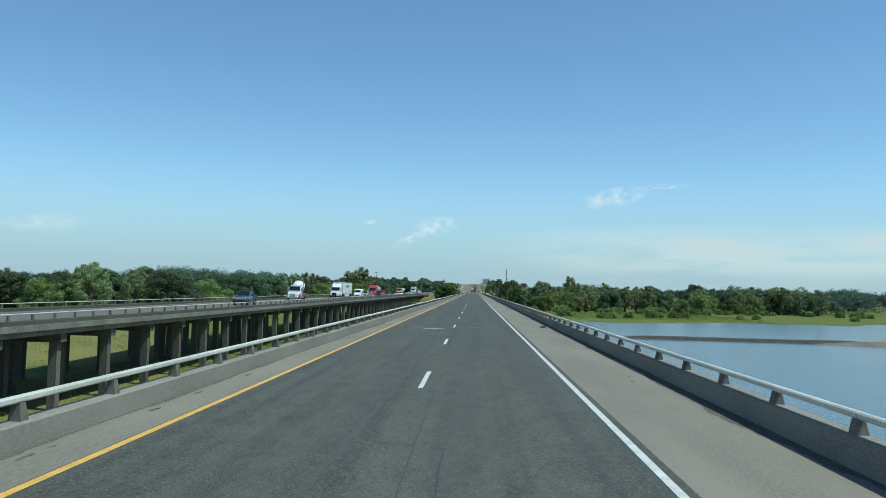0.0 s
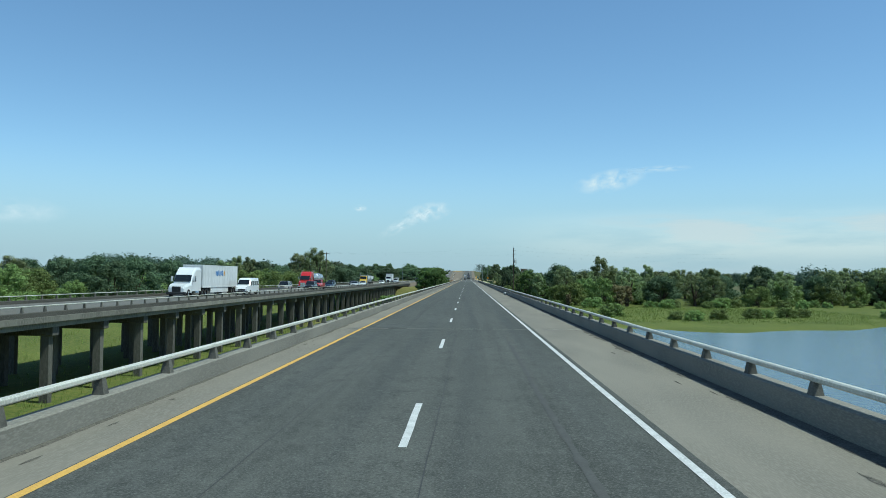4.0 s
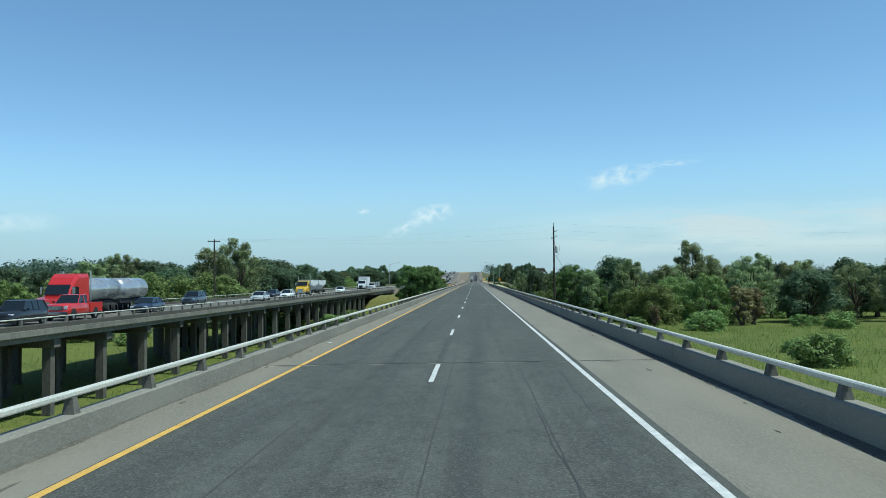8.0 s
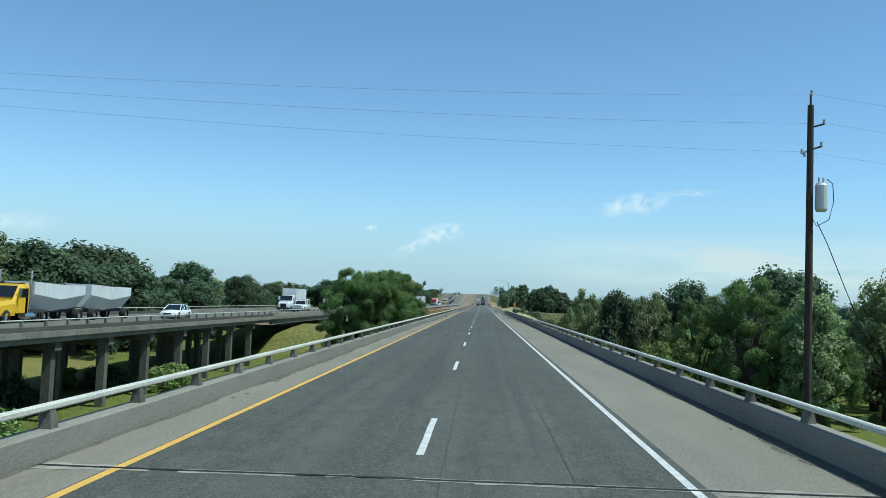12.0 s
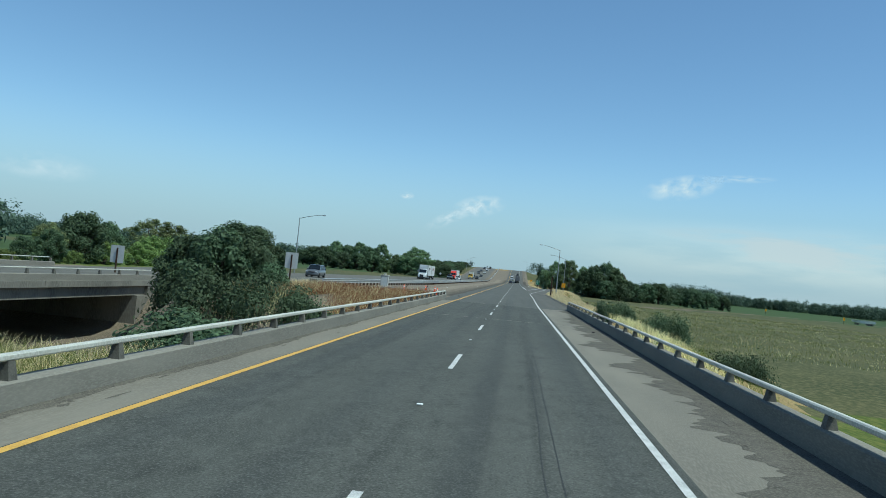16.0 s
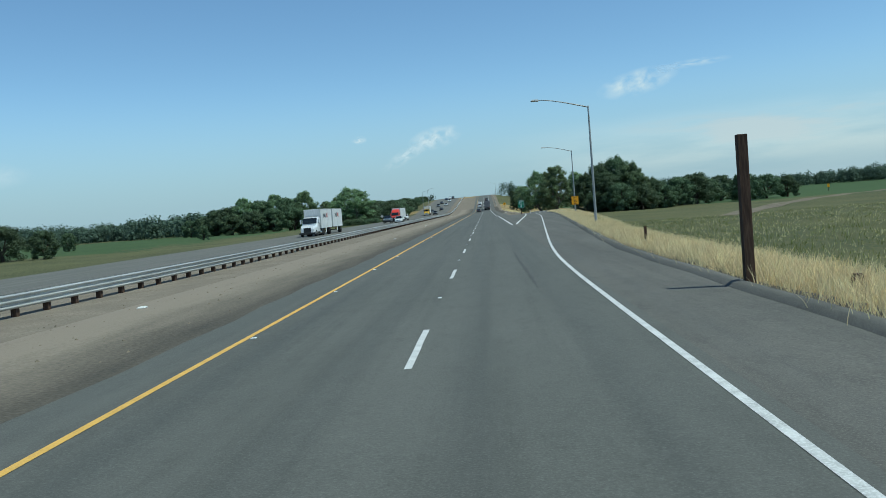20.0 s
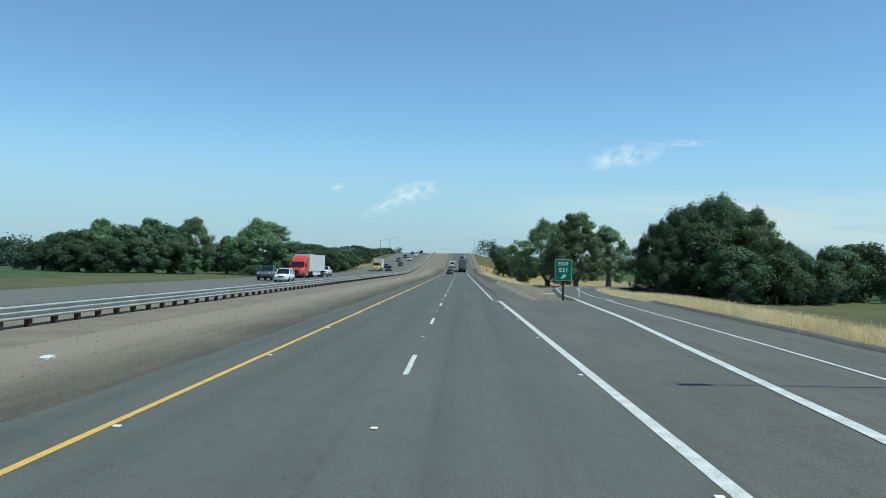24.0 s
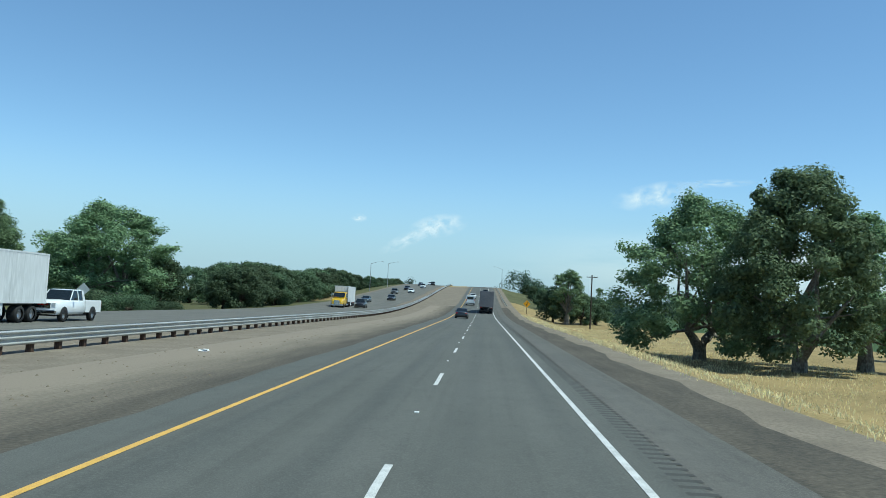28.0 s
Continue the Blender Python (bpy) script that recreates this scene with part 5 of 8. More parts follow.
for i in range(26):
    x = 26 + 160 * rt.random()
    y = 296 + 0.2 * (x - 30) + rt.uniform(-6, 6)
    plant("bush2", x, y, -6.2 + rt.uniform(1.6, 3.4), rt.uniform(0.9, 1.5), rt.uniform(0, 360))
for x, y, h in ((62, 243, 2.6), (66, 246, 2.2), (71, 247, 2.8), (76, 250, 2.4), (97, 254, 2.0), (106, 262, 1.9), (33, 250, 3.2), (47, 236, 2.3), (54, 240, 2.5), (36, 262, 1.6), (150, 275, 2.2), (44, 238, 2.0)):
    plant("bush2", x, y, -6.2 + h, 1.2, x * 37)

# between the carriageways
for kind, x, y, top, sp, rz in (
        ("ash1", -14.5, 362, 6.2, 1.0, 20), ("ash2", -11.2, 364.5, 6.5, 1.0, 140), ("ash2", -17.0, 362, 6.4, 1.0, 260), ("ash2", -12.6, 367.5, 6.0, 1.0, 330),
        ("ash2", -9.3, 361, 2.4, 0.85, 60), ("will2", -9.2, 366, 0.6, 0.55, 260), ("ash1", -12.6, 359, 5.9, 0.95, 100), ("ash2", -11.2, 369.6, 6.2, 0.9, 200), ("ash2", -9.8, 371.0, 2.6, 1.0, 310), ("ash2", -14.6, 370.0, 6.4, 0.95, 20)):
    plant(kind, x, y, top, sp, rz)
for x, y, top, sp in ((-9.5, 398, -1.6, 1.1), (-12.5, 397, -1.3, 1.2), (-16.0, 400, -0.8, 1.2)):
    plant("bush1", x, y, top, sp, x * 50, "verge")
for x, y, top, sp in ((-15.9, 411, 2.0, 0.75), (-17.6, 412, 3.6, 0.85), (-19.6, 411, 4.1, 0.9), (-21.6, 411.5, 3.4, 0.85)):
    plant("oak2", x, y, top, sp, x * 77, "verge", -3.6)
for x, y, top, sp in ((-15.2, 409.5, 0.9, 0.85), (-18.0, 409.5, 1.6, 0.85)):
    plant("low1", x, y, top, sp, x * 31, "verge", -3.2)

# left: woods behind the opposite bridge
for kind, x, y, top, sp, rz in (("oak2", -52.5, 430, 1.5, 1.1, 0), ("oak1", -51.2, 435, 1.8, 1.0, 70), ("oak2", -52.5, 441, 2.8, 1.1, 140), ("oak1", -53.7, 448, 5.7, 1.1, 200), ("oak2", -54.9, 455, 4.8, 1.1, 260), ("oak1", -53.8, 428, 2.8, 1.3, 300), ("will2", -47.6, 438, 0.5, 1.2, 20), ("will1", -47.6, 428, 0.3, 1.2, 90), ("oak2", -53.7, 423, 1.8, 1.2, 30)):
    plant(kind, x, y, top, sp, rz, "left")
for kind, x, y, top, sp, rz in (
        ("cot1", -63, 344, 10.9, 1.1, 0), ("cot2", -57, 345, 13.0, 0.9, 60), ("cot1", -57.7, 349, 10.3, 1.0, 140), ("cot1", -86, 344, 9.6, 0.9, 200), ("cot2", -80, 340, 9.0, 0.8, 20), ("will1", -53.8, 329, 2.4, 1.4, 30), ("will2", -55, 326, 4.4, 1.2, 90), ("will1", -63, 322, 4.2, 1.2, 190), ("will2", -72, 330, 4.6, 1.2, 290), ("will2", -50.0, 332, 0.5, 1.2, 290), ("oak1", -51.5, 360, 6.9, 1.0, 0),
        ("oak2", -51.2, 370, 6.6, 1.2, 40), ("oak1", -57.1, 374, 9.8, 1.3, 40), ("oak2", -57, 360, 8.6, 1.3, 140), ("oak2", -53.7, 399, 8.1, 1.2, 140), ("oak1", -48.8, 412, 6.4, 1.2, 240), ("oak1", -70, 372, 8.6, 1.2, 100), ("oak2", -80, 360, 7.8, 1.2, 160), ("will1", -48.8, 374, 0.5, 1.2, 150), ("will1", -53.7, 314, 0.3, 1.2, 200), ("oak2", -46.4, 386, 4.2, 1.0, 250),
        ("oak1", -45.0, 477, 7.7, 1.55, 60), ("oak2", -41, 480, 4.2, 1.3, 10), ("oak1", -50, 478, 5.4, 1.4, 300), ("cot2", -56, 474, 6.0, 1.4, 20), ("cot2", -61, 477, 6.4, 1.5, 120), ("will1", -53, 466, 3.6, 1.3, 30), ("will2", -52.6, 460, 2.2, 1.3, 80), ("cot2", -53.7, 442, 3.5, 1.2, 200), ("oak2", -54.9, 448, 3.7, 1.3, 0), ("will2", -51.2, 450, 2.0, 1.2, 80)):
    plant(kind, x, y, top, sp, rz, "left")
for i in range(100):
    y = 150 + 310 * rt.random()
    x = -(58 + 70 * rt.random() + max(0, 300 - y) * 0.22)
    kind = rt.choice(["oak1", "oak2", "will1", "will2", "cot2", "oak2"])
    top = {"o": rt.uniform(4.0, 8.0), "c": rt.uniform(4.5, 8.2), "w": rt.uniform(0.5, 4.0)}[kind[0]]
    plant(kind, x, y, top, rt.uniform(0.95, 1.3), rt.uniform(0, 360), "left")
for i in range(64):
    y = -60 + 250 * rt.random()
    x = -(118 + 40 * rt.random())
    kind = rt.choice(["oak1", "oak2", "will1", "cot2", "will2"])
    top = {"o": rt.uniform(2.5, 5.0), "c": rt.uniform(3.5, 5.8), "w": rt.uniform(0.2, 2.8)}[kind[0]]
    plant(kind, x, y, top, rt.uniform(0.95, 1.3), rt.uniform(0, 360), "left")
for i in range(26):
    plant(rt.choice(["bush2", "bush1"]), -rt.uniform(20, 60), rt.uniform(262, 345), -6.2 + rt.uniform(1.2, 3.0), rt.uniform(1, 1.6), rt.uniform(0, 360), "left")

# right of the exit
for kind, x, y, top, sp, rz in (
        ("oak3", 31.0, 645, 11.6, 1.15, 0), ("oak3", 36.0, 646, 13.2, 1.1, 30), ("oak3", 27.5, 644, 9.2, 1.0, 60), ("oak3", 41.5, 647, 8.2, 1.1, 200), ("oak3", 47.5, 648, 5.8, 1.2, 140), ("oak2", 52.5, 647, 6.6, 1.2, 20), ("oak1", 58, 650, 7.6, 1.3, 240), ("oak2", 72, 652, 6.4, 1.3, 15), ("oak1", 79, 655, 5.6, 1.3, 115), ("oak2", 86, 658, 4.6, 1.3, 215), ("oak3", 45, 645, 6.6, 1.2, 33), ("oak1", 65, 664, 6.0, 1.3, 77), ("syc1", 39, 643, 11.2, 1.0, 190), ("oak2", 72, 672, 6.6, 1.3, 310), ("oak1", 33, 643, 9.0, 1.0, 12), ("oak2", 35, 638, 6.0, 1.2, 5), ("oak1", 41, 640, 5.5, 1.2, 225), ("oak2", 48, 643, 4.4, 1.3, 125),
        
        ("syc1", 19.8, 705, 13.6, 1.25, 0), ("syc2", 24.6, 696, 14.6, 1.15, 70), ("syc3", 32.8, 702, 12.6, 1.2, 0), ("brown", 51, 718, 11.8, 1.25, 0),
        ("oak1", 14.6, 784, 6.6, 0.9, 30), ("syc3", 17.2, 782, 10.6, 1.35, 130), ("oak2", 20.4, 784, 6.2, 1.0, 60), ("oak1", 24, 788, 5.4, 1.1, 90), ("oak1", 17, 838, 7.6, 0.9, 120), ("oak2", 19, 862, 8.8, 1.0, 30), ("oak1", 18, 886, 9.8, 1.0, 10), ("oak2", 20, 912, 10.8, 1.0, 70), ("oak1", 19, 945, 12.2, 1.0, 140), ("oak2", 22, 980, 13.5, 1.0, 240), ("oak2", 26, 850, 6.4, 1.1, 200), ("oak1", 28, 900, 8.4, 1.1, 300)):
    plant(kind, x, y, top, sp, rz, "road")
plant("low1", 7.5, 418, 1.6, 0.55, 0, "verge", -1.0)
plant("low1", 10.1, 412, 1.25, 0.52, 120, "verge", -1.8)
plant("low1", 11.8, 403, -0.1, 0.6, 50, "verge", -3.0)
plant("oak3", 14.6, 380, 1.5, 1.3, 250, "verge")
plant("bush1", 11.4, 466, -0.45, 0.75, 250, "verge", -2.0)
plant("bush2", 12.0, 446.5, -1.3, 0.7, 20, "verge", -2.3)

# left of the opposite carriageway, further on
for kind, x, y, top, sp, rz in (
        ("syc1", -55.5, 741, 14.9, 1.55, 0), ("syc2", -62, 745, 11.4, 1.1, 50), ("oak2", -49, 744, 7.6, 1.1, 20), ("syc2", -75, 741, 14.9, 1.15, 10), ("syc1", -68.5, 750, 10.0, 1.1, 120), ("oak1", -82, 742, 13.6, 1.2, 80), ("syc2", -88, 743, 14.6, 1.2, 210), ("oak2", -94, 742, 13.0, 1.2, 30), ("syc1", -101, 741, 14.0, 1.2, 120), ("oak1", -107, 740, 11.4, 1.2, 170),
        ("oak2", -113, 742, 10.4, 1.2, 0), ("oak1", -120, 745, 8.0, 1.3, 210), ("oak2", -128, 750, 6.6, 1.3, 110), ("oak1", -78, 735, 9.0, 1.2, 0), ("oak2", -86, 732, 9.0, 1.3, 60), ("oak1", -94, 731, 8.6, 1.3, 160), ("oak2", -103, 732, 8.0, 1.3, 260), ("oak2", -42, 752, 6.4, 1.1, 310), ("oak1", -40, 772, 6.8, 1.1, 0),
        ("oak1", -96, 590, 6.6, 1.4, 0), ("oak2", -107, 596, 6.8, 1.4, 90), ("oak2", -84, 585, 4.6, 1.2, 190), ("oak1", -88, 668, 3.5, 0.9, 0), ("oak2", -120, 650, 4.5, 1.0, 0), ("low1", -39, 726, 0.6, 1.2, 40), ("low1", -45, 728, 1.4, 1.3, 140), ("low1", -53, 730, 1.8, 1.4, 240)):
    plant(kind, x, y, top, sp, rz, "road")
for i in range(70):
    y = 775 + 330 * rt.random()
    x = -(38 + 0.05 * (y - 775) + 50 * rt.random())
    plant(rt.choice(["oak1", "oak2", "oak2"]), x, y, 6.8 + 3.6 * smooth(760, 850, y) + rt.uniform(-0.8, 1.6) + max(0.0, 0.03 * (y - 930)), rt.uniform(1.1, 1.6), rt.uniform(0, 360), "road")


for i in range(66):
    y = 752 + 5.2 * i
    plant(rt.choice(["oak1", "oak2"]), -(40 + 0.055 * (y - 775)) - rt.uniform(0, 4), y, 7.0 + 3.6 * smooth(760, 850, y) + rt.uniform(-1.2, 0.8) + max(0.0, 0.035 * (y - 930)), rt.uniform(1.0, 1.5), rt.uniform(0, 360), "road")


# ---- far woods ----
def far_wood(name, line, depth, hmin, hmax, count, seed, label, leaf=0.75, each=80):
    """One joined belt of tree clumps along a line of (x, y)."""
    rg = np.random.default_rng(seed)
    rr = random.Random(seed)
    cents, rads, per = [], [], []
    P = curve(line, 10)
    for i in range(count):
        p = P[rr.randrange(len(P) - 1)]
        q = P[min(len(P) - 1, P.index(p) + 1)]
        w = p.lerp(q, rr.random())
        x, y = w.x + rr.uniform(-1, 1) * depth, w.y + rr.uniform(-1, 1) * depth
        g = ground_z(x, y)
        h = rr.uniform(hmin, hmax) * (0.75 + 0.5 * noise.noise((x * 0.013, y * 0.013, seed)))
        r = h * rr.uniform(0.32, 0.55)
        for k in range(3):
            cents.append((x + rr.uniform(-.5, .5) * r, y + rr.uniform(-.5, .5) * r, g + h * (0.28 + 0.24 * k)))
            s = r * (1.1 - 0.22 * k)
            rads.append((s, s, h * 0.26))
            per.append(each)
    v, f = leaf_quads(rg, cents, rads, per, leaf)
    v[:, 1] *= STATION
    return tagged(new(name, quads_mesh(name, v, f, LEAF_FAR)), label, "woods", kind="stuff")


far_wood("far_woods", [(150, 360), (300, 470), (520, 560), (900, 700), (1500, 900)], 30, 11, 16, 600, 1, "distant dark tree belt beyond the lake", 0.5, 110)
far_wood("far_woods", [(160, 1150), (330, 1120), (520, 1080), (800, 1000), (1300, 900)], 45, 15, 21, 900, 2, "distant dark tree belt beyond the fields")
far_wood("far_woods", [(40, 960), (60, 1050), (90, 1200), (170, 1500)], 25, 9, 15, 150, 3, "distant dark tree belt beside the overpass", 0.4, 260)
far_wood("far_woods", [(-70, 1120), (-110, 1250), (-60, 1500), (0, 1750)], 30, 9, 14, 130, 4, "distant dark tree belt beside the overpass", 0.5, 200)
far_wood("far_woods", [(-130, 820), (-220, 900), (-380, 960), (-700, 980), (-1200, 900)], 30, 11, 17, 650, 5, "distant dark tree belt behind the western fields")
far_wood("far_woods", [(-150, 480), (-230, 560), (-330, 720), (-400, 900)], 35, 12, 18, 600, 6, "distant dark tree belt behind the western fields")
far_wood("far_woods", [(-190, -80), (-200, 100), (-200, 250), (-190, 400)], 22, 8, 13, 360, 7, "distant dark tree belt behind the marsh")
far_wood("far_woods", [(2, 1480), (60, 1600), (200, 1800)], 40, 9, 14, 60, 9, "distant dark tree belt at the horizon")

# ---- vehicles ----
GLASS = plain("dark_tinted_glass", (0.012, 0.016, 0.018), 0.06, spec=0.6)
CHROME = plain("bright_chrome", (0.6, 0.6, 0.6), 0.18, metal=1.0)
TRIM = plain("black_plastic_trim", (0.018, 0.018, 0.019), 0.55)
LIGHT = plain("clear_headlamp", (0.62, 0.64, 0.64), 0.12, spec=0.7)
TAIL = plain("red_tail_lamp", (0.35, 0.012, 0.012), 0.2)
RIM = plain("alloy_rim", (0.42, 0.42, 0.43), 0.3, metal=0.8)
TRAILER_W = mat("white_trailer_panel", (0.62, 0.63, 0.62), (0.52, 0.53, 0.52), (0.68, 0.69, 0.68), rough=0.4, scale=0.5, fine=6, bump=0.03, stretch=(1, 1, 0.2))
TRAILER_G = mat("grey_trailer_door", (0.17, 0.165, 0.17), (0.13, 0.128, 0.132), (0.2, 0.195, 0.2), rough=0.5, scale=0.8, fine=8, bump=0.03)
TANK = mat("polished_tank", (0.55, 0.56, 0.56), (0.42, 0.43, 0.43), (0.6, 0.61, 0.6), rough=0.25, scale=0.6, fine=6, bump=0.02, metal=0.7)
CHASSIS = mat("chassis_steel", (0.03, 0.03, 0.03), (0.02, 0.02, 0.02), (0.05, 0.048, 0.045), rough=0.7, scale=2)


def paint(name, c):
    return plain("paint_" + name, c, 0.28, coat=0.6)


PAINTS = {k: paint(k, c) for k, c in dict(white=(0.72, 0.73, 0.72), silver=(0.42, 0.43, 0.44), black=(0.014, 0.014, 0.016), navy=(0.018, 0.03, 0.06), red=(0.46, 0.02, 0.018),
                                          orange=(0.58, 0.045, 0.022), yellow=(0.68, 0.42, 0.02), grey=(0.10, 0.105, 0.11), champagne=(0.36, 0.33, 0.28), slate=(0.04, 0.055, 0.075), sky=(0.05, 0.20, 0.50), amber=(0.75, 0.38, 0.03)).items()}


def loft_y(m, rings, ys, mi=0):
    n = len(rings[0])
    vs = [(x, y, z) for r, y in zip(rings, ys) for x, z in r]
    fs = [tuple(range(n)), tuple(range(len(rings) * n - 1, (len(rings) - 1) * n - 1, -1))]
    for k in range(len(rings) - 1):
        for i in range(n):
            j = (i + 1) % n
            fs.append((k * n + j, k * n + i, (k + 1) * n + i, (k + 1) * n + j))
    m.add(vs, fs, mi)


def hull(w, z0, z1, crown=0.04, tuck=0.08):
    return [(-w + tuck, z0), (-w, z0 + 0.16), (-w - 0.0, (z0 + z1) / 2), (-w + 0.02, z1 - 0.10), (-w + 0.09, z1), (0, z1 + crown), (w - 0.09, z1), (w - 0.02, z1 - 0.10), (w, (z0 + z1) / 2), (w, z0 + 0.16), (w - tuck, z0)]


WHEELS = {}


def wheel(t, x, y, r, w, rim=RIM, dual=False):
    key = (r, w, rim.name)
    if key not in WHEELS:
        a, b = Mesh(), Mesh()
        a.disc_wheel(0, 0, 0, r, w, 20)
        b.disc_wheel(0, 0, 0, r * 0.64, w * 0.72, 14)
        ring = [(0.36 * w, r * 0.6 * math.cos(k * 0.628), r * 0.6 * math.sin(k * 0.628)) for k in range(10)]
        b.add(ring + [(0.22 * w, 0, 0)], [(k, (k + 1) % 10, 10) for k in range(10)])
        b.add([(-x_, y_, z_) for x_, y_, z_ in ring] + [(-0.22 * w, 0, 0)], [((k + 1) % 10, k, 10) for k in range(10)])
        WHEELS[key] = (a.data("tyre", [RUBBER], True), b.data("rim", [rim]))
    ty, ri = WHEELS[key]
    o = part("wheel", ty, RUBBER, t, "black rubber tyre", at=(x, y, r))
    part("rim", ri, rim, o, "metal wheel rim")


def lamps(t, xs, y, z, w, h, material, name, d=0.06):
    for x in xs:
        m = Mesh()
        m.box(x - w / 2, x + w / 2, y - d, y + d, z - h / 2, z + h / 2, ch=0.015)
        part(name, m, material, t)


def glasshouse(t, pm, stations, roof_from, wb, wr, zb, zr, pillars):
    """Cabin: a glass shell, a painted roof and pillars. stations: y at belt front, roof front, roof back, belt back."""
    f0, f1, r1, r0 = stations
    g = Mesh()
    loft_y(g, [[(-wb, zb - 0.02), (-wb, zb), (wb, zb), (wb, zb - 0.02)], [(-wb, zb - 0.02), (-wr, zr - 0.05), (wr, zr - 0.05), (wb, zb - 0.02)], [(-wb, zb - 0.02), (-wr, zr - 0.05), (wr, zr - 0.05), (wb, zb - 0.02)], [(-wb, zb - 0.02), (-wb, zb), (wb, zb), (wb, zb - 0.02)]], [f0, f1, r1, r0])
    part("window", g, GLASS, t, "dark tinted windows")
    r = Mesh()
    loft_y(r, [[(-wr + 0.02, zr - 0.055), (-wr + 0.12, zr - 0.035), (wr - 0.12, zr - 0.035), (wr - 0.02, zr - 0.055)],
            [(-wr - 0.03, zr - 0.06), (-wr + 0.08, zr), (wr - 0.08, zr), (wr + 0.03, zr - 0.06)],
            [(-wr - 0.03, zr - 0.06), (-wr + 0.08, zr), (wr - 0.08, zr), (wr + 0.03, zr - 0.06)],
            [(-wr + 0.02, zr - 0.055), (-wr + 0.12, zr - 0.035), (wr - 0.12, zr - 0.035), (wr - 0.02, zr - 0.055)]], [f1 + 0.02, f1 - 0.18, r1 + 0.15, r1 - 0.02])
    part("roof", r, pm, t)
    for s in (-1, 1):
        p = Mesh()
        p.tube([(s * (wb + 0.005), f0, zb), (s * (wr + 0.01), f1, zr - 0.045)], 0.035, 6)
        p.tube([(s * (wb + 0.005), r0, zb), (s * (wr + 0.01), r1, zr - 0.045)], 0.05, 6)
        for y in pillars:
            p.tube([(s * (wb + 0.008), y, zb), (s * (wr + 0.012), y, zr - 0.05)], 0.035, 6)
        part("pillar", p, pm, t)


def mirrors(t, pm, w, y, z):
    for s in (-1, 1):
        m = Mesh()
        m.box(s * (w + 0.1) - 0.09, s * (w + 0.1) + 0.09, y - 0.07, y + 0.05, z - 0.06, z + 0.07, ch=0.02)
        part("mirror", m, pm, t)


def car(kind, colour, label, x, y, z=0.0, away=False, grp="traffic"):
    """kind: sedan, suv, hatch, coupe, minivan. It heads towards -y unless away."""
    pm = PAINTS[colour]
    name = {"sedan": "sedan", "suv": "suv", "coupe": "sports_car", "minivan": "minivan"}[kind]
    t = thing(name, label, "car", (x, y, z), 0 if away else 180, grp)
    L, w, belt, top, gc = {"sedan": (4.75, 0.91, 0.92, 1.46, 0.20), "suv": (4.75, 0.95, 1.08, 1.76, 0.26), "coupe": (4.9, 0.96, 0.88, 1.42, 0.17), "minivan": (5.0, 0.98, 1.02, 1.76, 0.2)}[kind]
    h = L / 2
    hood = belt - (0.10 if kind in ("sedan", "coupe") else 0.06)
    rear = belt + (0.04 if kind != "suv" else 0.0)
    m = Mesh()
    ys = [-h, -h + 0.12, -h + 0.5, -h + 1.1, -0.2, h - 1.35, h - 0.55, h - 0.15, h]
    tops = [rear - 0.28, rear - 0.06, rear, rear, belt, belt - 0.02, hood - 0.07, hood - 0.16, hood - 0.34]
    ws = [w - 0.14, w - 0.05, w, w, w, w, w - 0.01, w - 0.08, w - 0.22]
    loft_y(m, [hull(a, gc, b) for a, b in zip(ws, tops)], ys)
    part("body", m, pm, t, shade=True)
    u = Mesh()
    u.box(-w + 0.1, w - 0.1, -h + 0.25, h - 0.3, gc - 0.06, gc + 0.02)
    part("underbody", u, TRIM, t)
    if kind == "sedan":
        st = (h - 1.25, h - 2.0, -h + 1.35, -h + 0.55)
    elif kind == "coupe":
        st = (h - 1.35, h - 2.15, -h + 1.7, -h + 0.35)
    elif kind == "suv":
        st = (h - 1.30, h - 1.85, -h + 0.55, -h + 0.15)
    else:
        st = (h - 0.95, h - 1.75, -h + 0.45, -h + 0.12)
    glasshouse(t, pm, st, 0, w - 0.06, w - 0.24, belt + 0.0, top, (-0.25, -h + 1.35) if kind != "coupe" else (-0.2,))
    for sx in (-1, 1):
        for yy in (h - 0.92, -h + 0.95):
            a = Mesh()
            n = 14
            rr0 = 0.385
            a.add([(sx * (w + 0.004), yy + rr0 * math.cos(math.pi * k / n), 0.33 + rr0 * math.sin(math.pi * k / n)) for k in range(n + 1)] + [(sx * (w + 0.004), yy, 0.30)], [((k, k + 1, n + 1) if sx < 0 else (k + 1, k, n + 1)) for k in range(n)])
            part("wheel_arch", a, TRIM, t)
            wheel(t, sx * (w - 0.09), yy, 0.335, 0.23)
    lamps(t, (-w + 0.28, w - 0.28), h - 0.14, hood - 0.24, 0.34, 0.13, LIGHT, "headlight")
    lamps(t, (-w + 0.22, w - 0.22), -h + 0.06, rear - 0.22, 0.30, 0.15, TAIL, "tail_light")
    g = Mesh()
    g.box(-0.42, 0.42, h - 0.06, h + 0.015, hood - 0.40, hood - 0.22, ch=0.02)
    part("grille", g, TRIM, t)
    b = Mesh()
    b.box(-w + 0.2, w - 0.2, -h - 0.03, -h + 0.05, 0.32, 0.52, ch=0.02)
    part("bumper", b, TRIM, t)
    mirrors(t, pm, w, h - 1.65, belt + 0.06)
    return t


